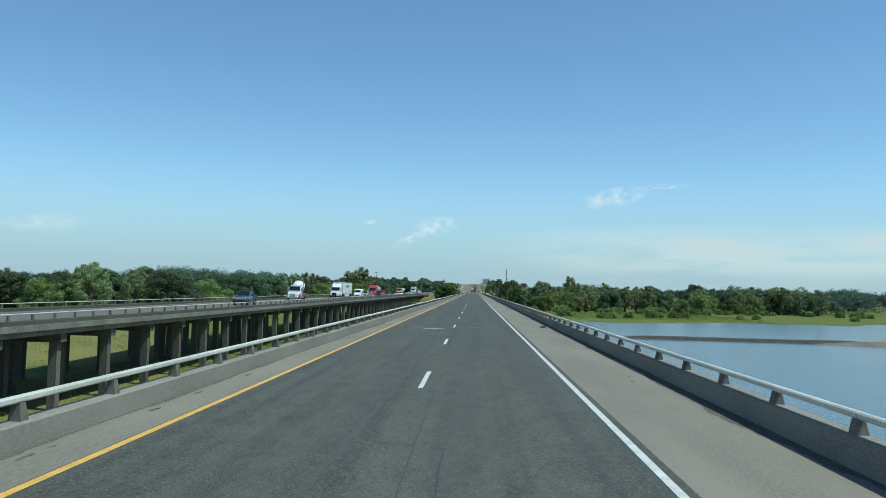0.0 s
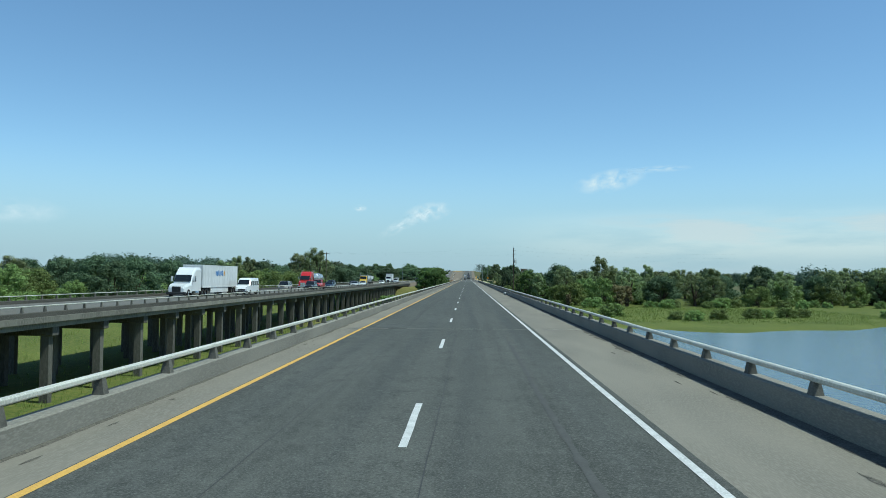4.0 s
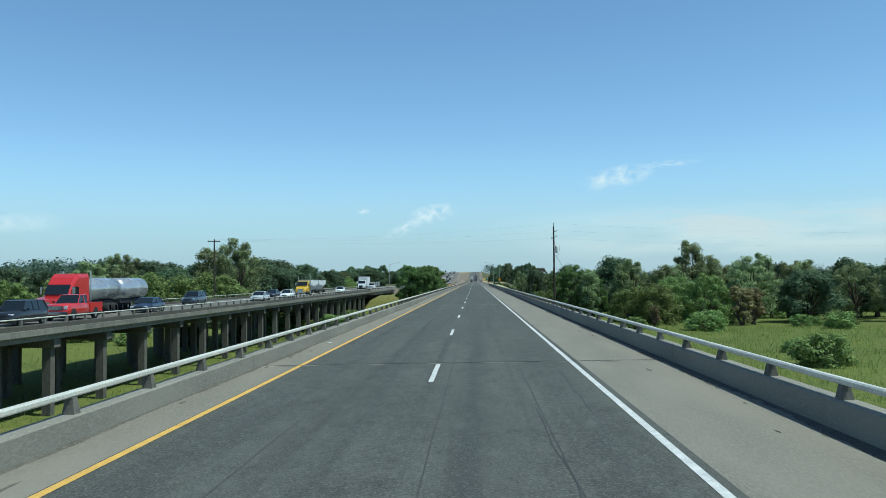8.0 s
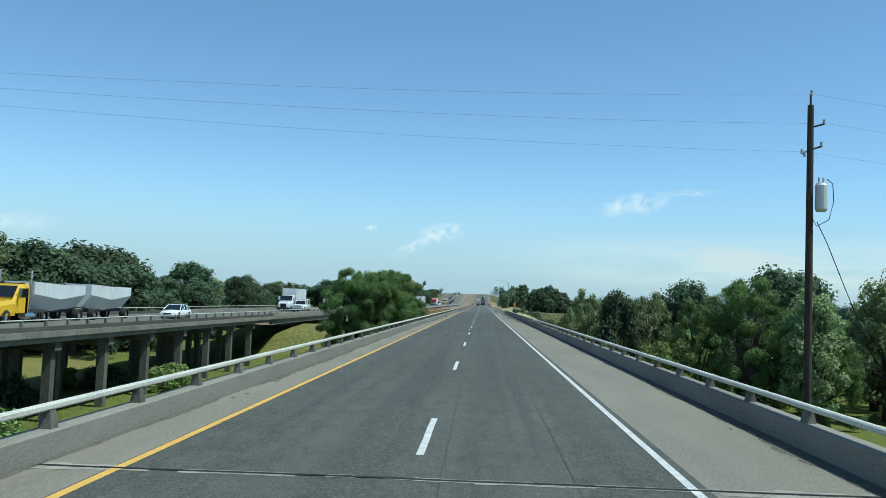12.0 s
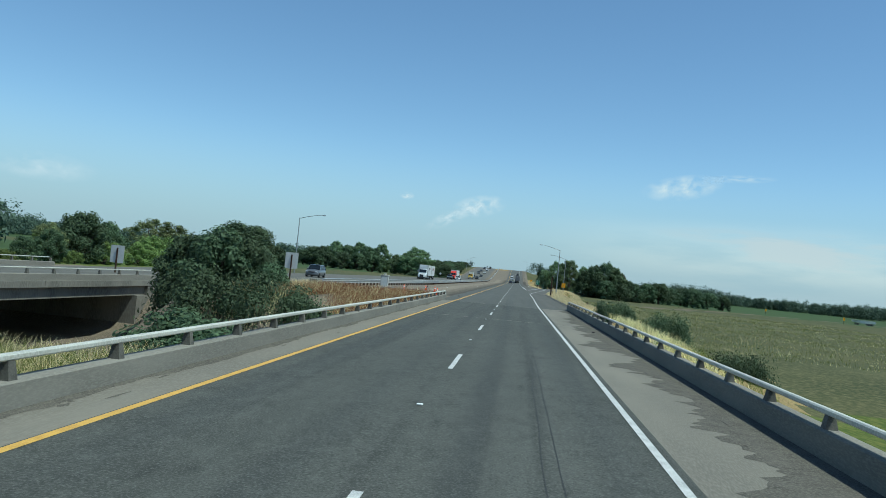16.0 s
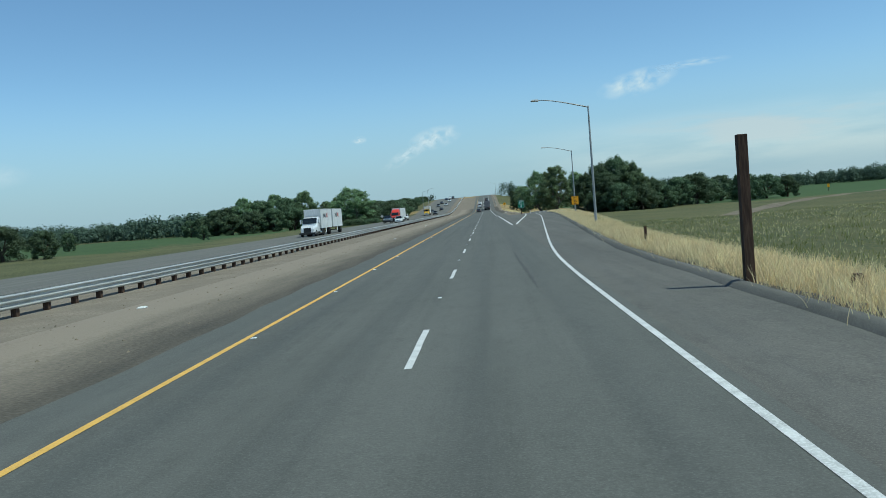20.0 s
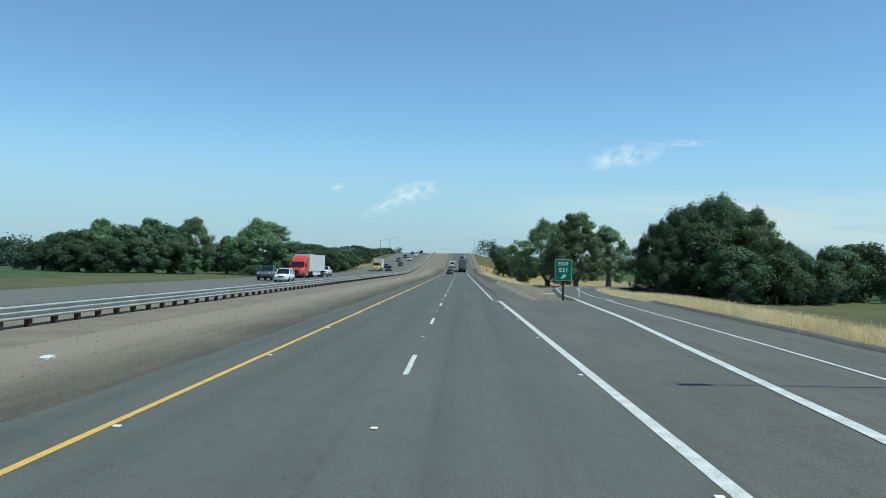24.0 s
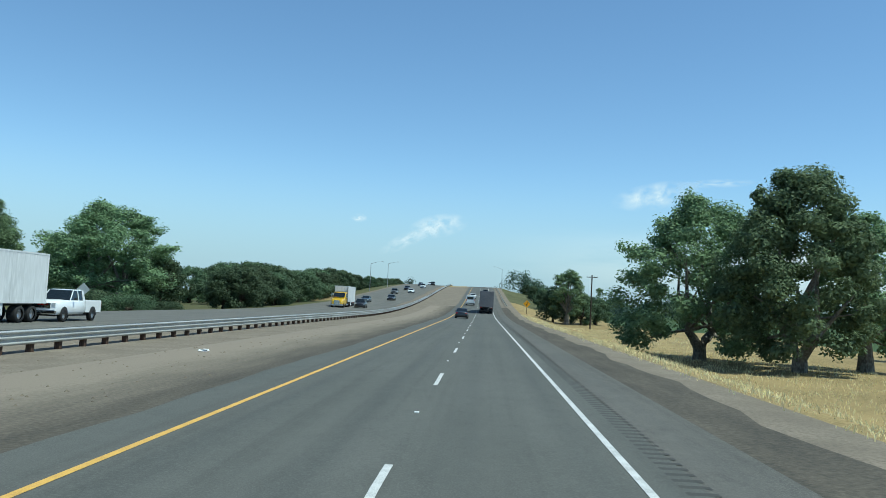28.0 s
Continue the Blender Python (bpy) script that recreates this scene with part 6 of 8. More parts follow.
def pickup(colour, label, x, y, z=0.0, away=False, rack=False, grp="traffic"):
    pm = PAINTS[colour]
    t = thing("pickup_truck", label, "pickup truck", (x, y, z), 0 if away else 180, grp)
    t.scale = (1.0, 1.0, 1.07)
    h, w, gc = 2.9, 1.0, 0.42
    m = Mesh()
    loft_y(m, [hull(a, gc, b) for a, b in ((w - 0.08, 1.12), (w, 1.24), (w, 1.24), (w, 1.24), (w, 1.20), (w - 0.03, 1.12), (w - 0.15, 0.92))], [-0.75, -0.6, 0.4, h - 1.7, h - 0.6, h - 0.12, h])
    part("body", m, pm, t, shade=True)
    bed = Mesh()
    bed.box(-w, -w + 0.09, -h, -0.78, gc + 0.1, 1.26, ch=0.02)
    bed.box(w - 0.09, w, -h, -0.78, gc + 0.1, 1.26, ch=0.02)
    bed.box(-w + 0.09, w - 0.09, -h, -h + 0.08, gc + 0.15, 1.24, ch=0.02)
    bed.box(-w + 0.09, w - 0.09, -h + 0.08, -0.78, gc + 0.28, gc + 0.34)
    part("cargo_bed", bed, pm, t)
    glasshouse(t, pm, (h - 1.75, h - 2.35, -0.62, -0.72), 0, w - 0.09, w - 0.24, 1.22, 1.88, (0.05, -0.55))
    u = Mesh()
    u.box(-w + 0.2, w - 0.2, -h + 0.2, h - 0.3, gc - 0.1, gc + 0.16)
    part("underbody", u, CHASSIS, t)
    for sx in (-1, 1):
        for yy in (h - 0.95, -h + 1.15):
            a = Mesh()
            n = 12
            a.add([(sx * (w + 0.006), yy + 0.47 * math.cos(math.pi * k / n), 0.44 + 0.45 * math.sin(math.pi * k / n)) for k in range(n + 1)], [tuple(range(n + 1)) if sx < 0 else tuple(range(n, -1, -1))])
            part("wheel_arch", a, TRIM, t)
            wheel(t, sx * (w - 0.11), yy, 0.40, 0.27)
    lamps(t, (-w + 0.2, w - 0.2), h - 0.05, 0.98, 0.24, 0.24, LIGHT, "headlight")
    lamps(t, (-w + 0.08, w - 0.08), -h, 1.02, 0.13, 0.36, TAIL, "tail_light")
    g = Mesh()
    g.box(-0.62, 0.62, h - 0.06, h + 0.03, 0.78, 1.08, ch=0.02)
    part("grille", g, CHROME if colour != "black" else TRIM, t)
    b = Mesh()
    b.box(-w + 0.04, w - 0.04, h - 0.04, h + 0.12, 0.46, 0.68, ch=0.04)
    part("front_bumper", b, CHROME if colour in ("white", "red") else TRIM, t)
    b = Mesh()
    b.box(-w + 0.1, w - 0.1, -h - 0.12, -h + 0.02, 0.50, 0.66, ch=0.03)
    part("rear_bumper", b, CHROME if colour in ("white", "red") else TRIM, t)
    mirrors(t, TRIM, w + 0.05, h - 2.0, 1.34)
    if rack:
        r = Mesh()
        for sx in (-0.82, 0.82):
            r.tube([(sx, h - 2.2, 1.95), (sx, -h + 0.1, 2.05)], 0.03, 6)
            for yy in (-h + 0.2, -1.0):
                r.tube([(sx, yy, 1.2), (sx, yy, 2.02)], 0.03, 6)
        for yy in (-h + 0.2, -1.0, 0.2):
            r.tube([(-0.82, yy, 2.0), (0.82, yy, 2.0)], 0.03, 6)
        r.box(-0.7, 0.7, -h + 0.15, 0.3, 2.04, 2.14)
        part("ladder_rack", r, PAINTS["white"], t, "white steel ladder rack")
    return t


def van(label, x, y, z=0.0, away=False, dark_band=True, grp="traffic"):
    pm = PAINTS["white"]
    t = thing("passenger_van", label, "van", (x, y, z), 0 if away else 180, grp)
    h, w = 2.9, 1.0
    m = Mesh()
    loft_y(m, [[(-a + .05, .32), (-a, .5), (-a, 1.3), (-a * .9, b - .1), (-a * .78, b), (a * .78, b), (a * .9, b - .1), (a, 1.3), (a, .5), (a - .05, .32)] for a, b in ((w - .03, 2.35), (w, 2.42), (w, 2.44), (w, 2.40), (w, 2.2), (w - .02, 1.45), (w - .05, 1.2), (w - .2, .9))], [-h, -h + .1, -1, .9, 1.35, 1.95, h - .25, h])
    part("body", m, pm, t, shade=False)
    g = Mesh()
    for s in (-1, 1):
        for y0, y1 in ((-h + .2, -1.75), (-1.68, -.45), (-.38, .75), (.85, 1.6)):
            xx = s * (w * 0.965)
            g.add([(s * (w + .003), y0, 1.34), (s * (w + .003), y1, 1.34), (s * (w * .934 + .006), y1, 2.0 if y1 < 1.4 else 1.85), (s * (w * .934 + .006), y0, 2.0)], [(0, 1, 2, 3) if s > 0 else (3, 2, 1, 0)])
    part("side_window", g, GLASS, t, "dark tinted windows")
    g = Mesh()
    g.add([(-.84, 1.96, 1.50), (.84, 1.96, 1.50), (.74, 1.42, 2.16), (-.74, 1.42, 2.16)], [(0, 1, 2, 3)])
    part("windscreen", g, GLASS, t)
    g = Mesh()
    g.add([(-.76, -h - .006, 1.35), (-.76, -h - .006, 2.0), (.76, -h - .006, 2.0), (.76, -h - .006, 1.35)], [(0, 1, 2, 3)])
    part("rear_window", g, GLASS, t)
    for sx in (-1, 1):
        for yy in (h - 1.0, -h + 1.1):
            wheel(t, sx * (w - .1), yy, 0.36, 0.24)
    lamps(t, (-.72, .72), h - .18, 1.0, .26, .26, LIGHT, "headlight")
    lamps(t, (-.92, .92), -h, 1.2, .12, .5, TAIL, "tail_light")
    g = Mesh()
    g.box(-.5, .5, h - .1, h + .02, .62, .86, ch=.02)
    part("grille", g, TRIM, t)
    b = Mesh()
    b.box(-.9, .9, h - .1, h + .06, .36, .56, ch=.03)
    part("front_bumper", b, TRIM, t)
    b = Mesh()
    b.box(-.9, .9, -h - .08, -h + .02, .40, .58, ch=.03)
    part("rear_bumper", b, TRIM, t)
    return t


def tractor(t, pm, sleeper=True, long_nose=False, y0=0.0):
    """A lorry's cab whose front bumper is at y0; it heads towards +y."""
    w = 1.2
    m = Mesh()
    n = 0.5 if long_nose else 0.0
    loft_y(m, [[(-a + .03, .55), (-a, .75), (-a, c - .3), (-a + .12, c), (a - .12, c), (a, c - .3), (a, .75), (a - .03, .55)] for a, c in ((w, 1.75), (w, 1.74), (w * .93, 1.62), (w * .86, 1.5), (w * .76, 1.15))], [y0 - 2.2, y0 - 1.7, y0 - .7, y0 - .18, y0])
    part("hood", m, pm, t)
    c = Mesh()
    back = y0 - 5.6 if sleeper else y0 - 3.9
    top = 3.75 if sleeper else 3.0
    loft_y(c, [[(-a, .75), (-a, b - .35), (-a + .18, b), (a - .18, b), (a, b - .35), (a, .75)] for a, b in ((w, top), (w, top), (w, top - .02), (w * .98, top - .35 if sleeper else 2.9), (w * .96, 2.85), (w * .98, 1.8))],
           [back, back + .4, y0 - 3.8, y0 - 3.2, y0 - 2.65, y0 - 2.05])
    part("cab", c, pm, t)
    g = Mesh()
    g.add([(-w * .88, y0 - 2.03, 1.95), (w * .88, y0 - 2.03, 1.95), (w * .86, y0 - 2.60, 2.78), (-w * .86, y0 - 2.60, 2.78)], [(0, 1, 2, 3)])
    part("windscreen", g, GLASS, t)
    g = Mesh()
    for s in (-1, 1):
        g.add([(s * (w + .006), y0 - 3.7, 1.95), (s * (w + .006), y0 - 2.5, 1.95), (s * (w + .006), y0 - 2.85, 2.6), (s * (w + .006), y0 - 3.7, 2.6)], [(0, 1, 2, 3) if s > 0 else (3, 2, 1, 0)])
    part("side_window", g, GLASS, t)
    g = Mesh()
    for k in range(8):
        g.box(-.50, .50, y0 - .05, y0 + .03, .70 + .08 * k, .75 + .08 * k)
    g.box(-.54, .54, y0 - .12, y0 + .012, .66, 1.34)
    part("grille", g, CHROME if long_nose else TRIM, t)
    b = Mesh()
    b.box(-w, w, y0 - .2, y0 + .16, .35, .66, ch=.05)
    part("bumper", b, CHROME if long_nose else TRIM, t)
    lamps(t, (-.82, .82), y0 - .12, .95, .3, .26, LIGHT, "headlight", .1)
    f = Mesh()
    f.box(-.45, .45, y0 - 8.2 if sleeper else y0 - 6.8, y0 - .5, .75, .98)
    part("chassis", f, CHASSIS, t)
    for s in (-1, 1):
        k = Mesh()
        k.tube([(s * .95, y0 - 4.9, .55), (s * .95, y0 - 3.5, .55)], .3, 12)
        part("fuel_tank", k, CHROME, t)
        mm = Mesh()
        mm.box(s * 1.42 - .1, s * 1.42 + .1, y0 - 2.42, y0 - 2.3, 1.95, 2.6, ch=.03)
        mm.tube([(s * 1.18, y0 - 2.5, 2.5), (s * 1.4, y0 - 2.4, 2.5)], .025, 6)
        part("mirror", mm, pm if not long_nose else CHROME, t)
        if long_nose:
            e = Mesh()
            e.tube([(s * 1.25, back - .15, 1.0), (s * 1.25, back - .15, 4.0)], .08, 8)
            part("exhaust_stack", e, CHROME, t)
        wheel(t, s * 1.04, y0 - 1.15, .5, .3, CHROME)
        for yy in ((y0 - 6.4, y0 - 7.7) if sleeper else (y0 - 5.2, y0 - 6.4)):
            wheel(t, s * .95, yy, .5, .55, CHROME)


def box_trailer(t, y1, L, material, nwheel=2, ztop=4.1, bars=None, skirt=True):
    """A box trailer whose front is at y1."""
    m = Mesh()
    m.box(-1.29, 1.29, y1 - L, y1, 1.15, ztop, ch=.03)
    part("trailer_body", m, material, t)
    r = Mesh()
    for k in range(int(L / 1.22) + 1):
        yy = y1 - .06 - k * 1.22
        for s in (-1, 1):
            r.box(s * 1.292 - .006, s * 1.292 + .006, yy - .03, yy + .03, 1.2, ztop - .08)
    for s in (-1, 1):
        r.box(s * 1.295 - .012, s * 1.295 + .012, y1 - L, y1, 1.12, 1.26)
        r.box(s * 1.295 - .012, s * 1.295 + .012, y1 - L, y1, ztop - .1, ztop)
    part("trailer_ribs", r, material, t)
    f = Mesh()
    f.box(-.6, .6, y1 - L + .3, y1 - .4, .95, 1.14)
    f.box(-.06, .06, y1 - L + .1, y1 - L + .2, .5, 1.0)
    f.box(-1.1, 1.1, y1 - L + .08, y1 - L + .2, .48, .6)
    part("trailer_frame", f, CHASSIS, t)
    if skirt:
        k = Mesh()
        for s in (-1, 1):
            k.box(s * 1.22 - .02, s * 1.22 + .02, y1 - L + 4.4, y1 - 3.6, .45, 1.14)
        part("side_skirt", k, material, t)
    d = Mesh()
    d.box(-1.2, -.01, y1 - L - .03, y1 - L - .002, 1.25, ztop - .12)
    d.box(.01, 1.2, y1 - L - .03, y1 - L - .002, 1.25, ztop - .12)
    for xx in (-.9, -.35, .35, .9):
        d.tube([(xx, y1 - L - .05, 1.2), (xx, y1 - L - .05, ztop - .1)], .02, 6)
    part("rear_door", d, TRAILER_G if material is TRAILER_G else TRAILER_W, t)
    lamps(t, (-1.05, -.85, .85, 1.05), y1 - L - .01, 1.05, .14, .1, TAIL, "tail_light", .03)
    for k in range(nwheel):
        for s in (-1, 1):
            wheel(t, s * .95, y1 - L + 1.3 + 1.3 * k, .5, .55)
    if bars:
        for s in (-1, 1):
            for (c, y0, w_, z0, h_) in bars:
                b = Mesh()
                xx = s * 1.304
                yc = y1 - L * y0
                n = max(2, int(w_ / .5))
                for k in range(n):
                    a0 = yc - w_ / 2 + w_ * k / n
                    b.box(xx - .006, xx + .006, a0, a0 + w_ / n * .72, z0 - h_ / 2 * (1 if k % 2 == 0 else .7), z0 + h_ / 2 * (1 if k % 3 == 0 else .65))
                part("lettering_bars", b, PAINTS[c], t, "plain coloured bars of lettering")


def semi(colour, label, x, y, z=0.0, L=16.1, material=None, away=False, sleeper=True, long_nose=False, bars=None, grp="traffic"):
    t = thing("articulated_lorry", label, "lorry", (x, y, z), 0 if away else 180, grp)
    tractor(t, PAINTS[colour], sleeper, long_nose, 0.0)
    box_trailer(t, -5.9 if sleeper else -4.2, L, material or TRAILER_W, bars=bars)
    return t


# vehicles on the opposite carriageway
FAST, SLOW = -23.1, -26.9          # lanes on land
B_FAST, B_SLOW = -32.2, -35.9      # lanes on the bridge
pickup("slate", "dark grey pickup truck on the opposite bridge", B_FAST, 96.0, BZ)
mx = thing("mixer_lorry", "red and white concrete mixer lorry", "lorry", (B_SLOW, 134.8, BZ), 180, "traffic")
tractor(mx, PAINTS["white"], False, True, 0.0)
m = Mesh()
m.tube([(0, -3.7, 2.1), (0, -4.2, 2.45), (0, -5.6, 2.75), (0, -7.2, 2.95), (0, -8.3, 3.2)], [.55, 1.1, 1.25, .95, .5], 18)
part("mixing_drum", m, PAINTS["white"], mx, "white rotating drum", shade=True)
m = Mesh()
m.box(-1.1, 1.1, -8.0, -3.4, .98, 1.35, ch=.05)
m.tube([(0, -8.2, 3.6), (0, -8.9, 2.0)], .25, 8)
part("drum_frame", m, PAINTS["red"], mx, "red steel frame and chute")
m = Mesh()
for s in (-1, 1):
    m.box(s * 1.12 - .12, s * 1.12 + .12, -2.2, -.6, .6, 1.2, ch=.05)
part("fender", m, PAINTS["red"], mx)
semi("white", "white articulated lorry with a box trailer", B_SLOW, 175.0, BZ, bars=[("sky", .44, 3.4, 3.05, .8), ("amber", .585, .5, 3.05, .7)])
van("white passenger van with tinted windows", B_FAST, 190.5, BZ)
car("minivan", "champagne", "champagne coloured minivan with dark windows", B_SLOW, 225, BZ)
tk = thing("tanker_lorry", "dark red tanker lorry with two polished tanks", "lorry", (B_SLOW, 239.4, BZ), 180, "traffic")
tractor(tk, PAINTS["red"], True, True, 0.0)
for y0, y1 in ((-6.2, -12.0), (-13.2, -19.4)):
    m = Mesh()
    m.tube([(0, y0, 2.3), (0, y0 - .25, 2.3), (0, y1 + .25, 2.3), (0, y1, 2.3)], [.75, 1.1, 1.1, .75], 20)
    part("tank", m, TANK, tk, "polished metal tank", shade=True)
    m = Mesh()
    m.box(-.6, .6, y1 + .2, y0 - .2, .9, 1.25)
    part("tank_frame", m, CHASSIS, tk)
    for s in (-1, 1):
        wheel(tk, s * .95, y1 + .9, .5, .55, CHROME)
        wheel(tk, s * .95, y1 + 2.2, .5, .55, CHROME)
car("suv", "black", "black sport utility vehicle", B_FAST, 231, BZ)
pickup("red", "bright red crew cab pickup truck", B_FAST, 237.5, BZ)
car("sedan", "navy", "dark blue four-door sedan on the bridge", B_FAST, 250, BZ)
car("suv", "slate", "dark blue sport utility vehicle", B_SLOW, 270, BZ)
car("coupe", "silver", "low silver sports saloon", B_FAST, 285, BZ)
car("sedan", "white", "white four-door sedan on the bridge", B_FAST, 300, BZ)
car("sedan", "black", "black four-door sedan on the bridge", B_SLOW, 304, BZ)
dp = thing("dump_lorry", "yellow lorry pulling two white bottom dump trailers", "lorry", (B_SLOW, 323.0, BZ), 180, "traffic")
tractor(dp, PAINTS["yellow"], False, True, 0.0)
for y0 in (-4.6, -13.9):
    m = Mesh()
    loft_y(m, [[(-.35, 1.1), (-1.2, 2.2), (-1.2, 3.0), (1.2, 3.0), (1.2, 2.2), (.35, 1.1)], [(-.35, .75), (-1.2, 1.8), (-1.2, 3.0), (1.2, 3.0), (1.2, 1.8), (.35, .75)], [(-.35, 1.1), (-1.2, 2.2), (-1.2, 3.15), (1.2, 3.15), (1.2, 2.2), (.35, 1.1)]], [y0 - 8.2, y0 - 4.1, y0])
    part("hopper", m, TRAILER_W, dp, "white tapered hopper")
    m = Mesh()
    m.box(-.4, .4, y0 - 8.5, y0 + .9, .72, .95)
    part("hopper_frame", m, CHASSIS, dp)
    for s in (-1, 1):
        wheel(dp, s * .95, y0 - 7.4, .5, .55)
        wheel(dp, s * .95, y0 - .9, .5, .55)
car("sedan", "white", "white two-door sedan on the bridge", B_FAST, 346, BZ)
pickup("white", "white work pickup truck with a ladder rack", B_FAST, 396, BZ, rack=True)
semi("white", "white articulated lorry with a short trailer", B_SLOW, 397.5, BZ, 8.6, sleeper=False)
car("suv", "grey", "dark grey sport utility vehicle", SLOW - 0.8, 461, LZ)
db = thing("double_trailer_lorry", "white lorry with two short box trailers", "lorry", (SLOW + .4, 559.2, LZ), 180, "traffic")
tractor(db, PAINTS["white"], False, False, 0.0)
box_trailer(db, -4.4, 8.6, TRAILER_W, 1, bars=[("navy", .33, 1.9, 3.1, .75), ("orange", .55, 1.2, 3.1, .75)])
box_trailer(db, -14.2, 8.6, TRAILER_W, 1, bars=[("navy", .33, 1.9, 3.1, .75), ("orange", .55, 1.2, 3.1, .75)])
car("suv", "white", "white sport utility vehicle", FAST, 640, LZ)
pickup("slate", "dark blue crew cab pickup truck", SLOW, 646, LZ)
semi("orange", "orange-red articulated lorry with a white trailer", SLOW - .6, 664, LZ, 16.1)
pickup("white", "white crew cab pickup truck", SLOW + .2, 685, LZ)
yl = semi("yellow", "yellow lorry with a silver trailer on the climb", SLOW, 768, LZ + rise(768), 9, TRAILER_W, sleeper=False, long_nose=True)
for k, (kind, col, xx, yy) in enumerate((("suv", "black", FAST, 772), ("sedan", "slate", SLOW, 800), ("sedan", "black", FAST, 815), ("suv", "grey", SLOW, 850), ("sedan", "white", FAST, 862), ("sedan", "black", SLOW, 884), ("suv", "white", FAST, 905), ("sedan", "navy", SLOW, 935), ("suv", "black", FAST, 955), ("sedan", "white", SLOW, 985))):
    car(kind, col, f"{'white' if col == 'white' else 'dark'} {'sport utility vehicle' if kind == 'suv' else 'sedan'} descending from the overpass", xx, yy, LZ + rise(yy))

# vehicles ahead on our carriageway
car("sedan", "black", "black four-door sedan driving ahead", -2.9, 742.5, road_z(-2.9, 742.5), True)
semi("white", "articulated lorry ahead with a grey trailer", 0.75, 786.5, road_z(0.75, 770) + 0.02, 16.1, TRAILER_G, True)
van("white van driving ahead", -2.9, 806, road_z(-2.9, 806), True)
car("sedan", "white", "white sedan far ahead", -2.9, 842, road_z(-2.9, 842), True)
car("suv", "grey", "grey sport utility vehicle far ahead", 0.8, 868, road_z(0.8, 868), True)

# ---- berm in the lake ----
B = Mesh()
n = 60
vs, fs = [], []
rb = random.Random(4)
for i in range(n + 1):
    x = 29 + 330 * (i / n) ** 1.4
    yc = 137 + 1.0 * math.sin(x * 0.05)
    hh = -5.95 + 0.14 * noise.noise((x * 0.3, 0, 0)) - 0.6 * (1 - smooth(28, 33, x))
    for dy, z in ((-2.4, -7.2), (-1.3, hh - 0.35), (-0.4, hh), (0.8, hh - 0.02), (1.9, hh - 0.4), (3.0, -7.2)):
        vs.append((x, yc + dy + rb.uniform(-.15, .15), z + rb.uniform(-.06, .06)))
for i in range(n):
    for j in range(5):
        a = i * 6 + j
        fs.append((a, a + 6, a + 7, a + 1))
B.add(vs, fs)
BERM = mat("berm_rubble", (0.055, 0.052, 0.043), (0.032, 0.032, 0.026), (0.10, 0.094, 0.078), rough=1.0, scale=0.8, fine=5, bump=0.9, spec=0.1)
structure("berm", B, BERM, "narrow dark earth berm across the lake", "ground")


# ---- grasses ----
def blades(name, spots, h0, h1, w, material, label, seed, lean=0.35):
    """Tufts of thin grass blades at places (x, y), each a narrow folded triangle."""
    rg = np.random.default_rng(seed)
    P = np.array([(x, y * STATION, ground_z(x, y) - 0.05) for x, y in spots])
    n = len(P)
    a = rg.random(n) * 6.283
    h = h0 + (h1 - h0) * rg.random(n)
    d = np.stack([np.cos(a), np.sin(a), np.zeros(n)], 1)
    t = rg.normal(size=(n, 3)) * lean
    t[:, 2] = 1
    tip = P + t * h[:, None]
    mid = P + t * (h * 0.55)[:, None] * np.array((0.7, 0.7, 1.0))
    wv = d * w
    v = np.stack([P - wv, P + wv, mid + wv * 0.8, mid - wv * 0.8, mid - wv * 0.8, mid + wv * 0.8, tip + wv * 0.25, tip - wv * 0.25], 1).reshape(-1, 3)
    f = np.arange(len(v)).reshape(-1, 4)
    return tagged(new(name, quads_mesh(name, v, f, material)), label, "grass", kind="stuff")


rs = random.Random(9)


def scatter(n, xf, y0, y1, tuft=6, rad=0.25):
    out = []
    while len(out) < n:
        y = rs.uniform(y0, y1)
        x = xf(y)
        if x is None:
            continue
        for _ in range(tuft):
            out.append((x + rs.gauss(0, rad), y + rs.gauss(0, rad)))
    return out


def verge(y):
    e = pavement_edge(y) + 0.55
    if rs.random() < 0.16:
        return e + 4.6 + 2.2 * rs.random() + 0.6 * math.sin(y * 0.23)
    return e + (2.1 + 0.8 * noise.noise((y * 0.16, 2.0, 0))) * rs.random() ** 1.3


blades("dry_grass", scatter(140000, verge, 424, 604), 0.24, 0.62, 0.0065, STRAW, "tall pale straw grass along the verge", 1)
def ramp_verge(y):
    p = min(ramp_line, key=lambda q: abs(q.y - y))
    return p.x + 4.9 + 6 * rs.random() ** 1.5


blades("dry_grass", scatter(26000, ramp_verge, 596, 632), 0.22, 0.55, 0.0065, STRAW, "tall pale straw grass beside the ramp", 2)
blades("dry_grass", scatter(9000, lambda y: rs.uniform(-17.5, -6.9), 406, 425), 0.4, 1.0, 0.007, STRAW, "tall pale straw grass on the median slope", 3)
blades("bench_grass", scatter(34000, lambda y: rs.uniform(-20.5, -7.2), 366, 389.5), 0.3, 0.85, 0.009, GREEN_BLADE, "rank green grass on the bench between the bridges", 31)
blades("dry_grass", scatter(22000, lambda y: rs.uniform(-20.5, -7.2), 367, 389), 0.4, 1.0, 0.007, STRAW, "straw stalks on the bench between the bridges", 32)
blades("dry_grass", scatter(12000, lambda y: 6.2 + 4.0 * rs.random(), 372, 426), 0.25, 0.65, 0.008, STRAW, "tall pale straw grass below the parapet", 33)
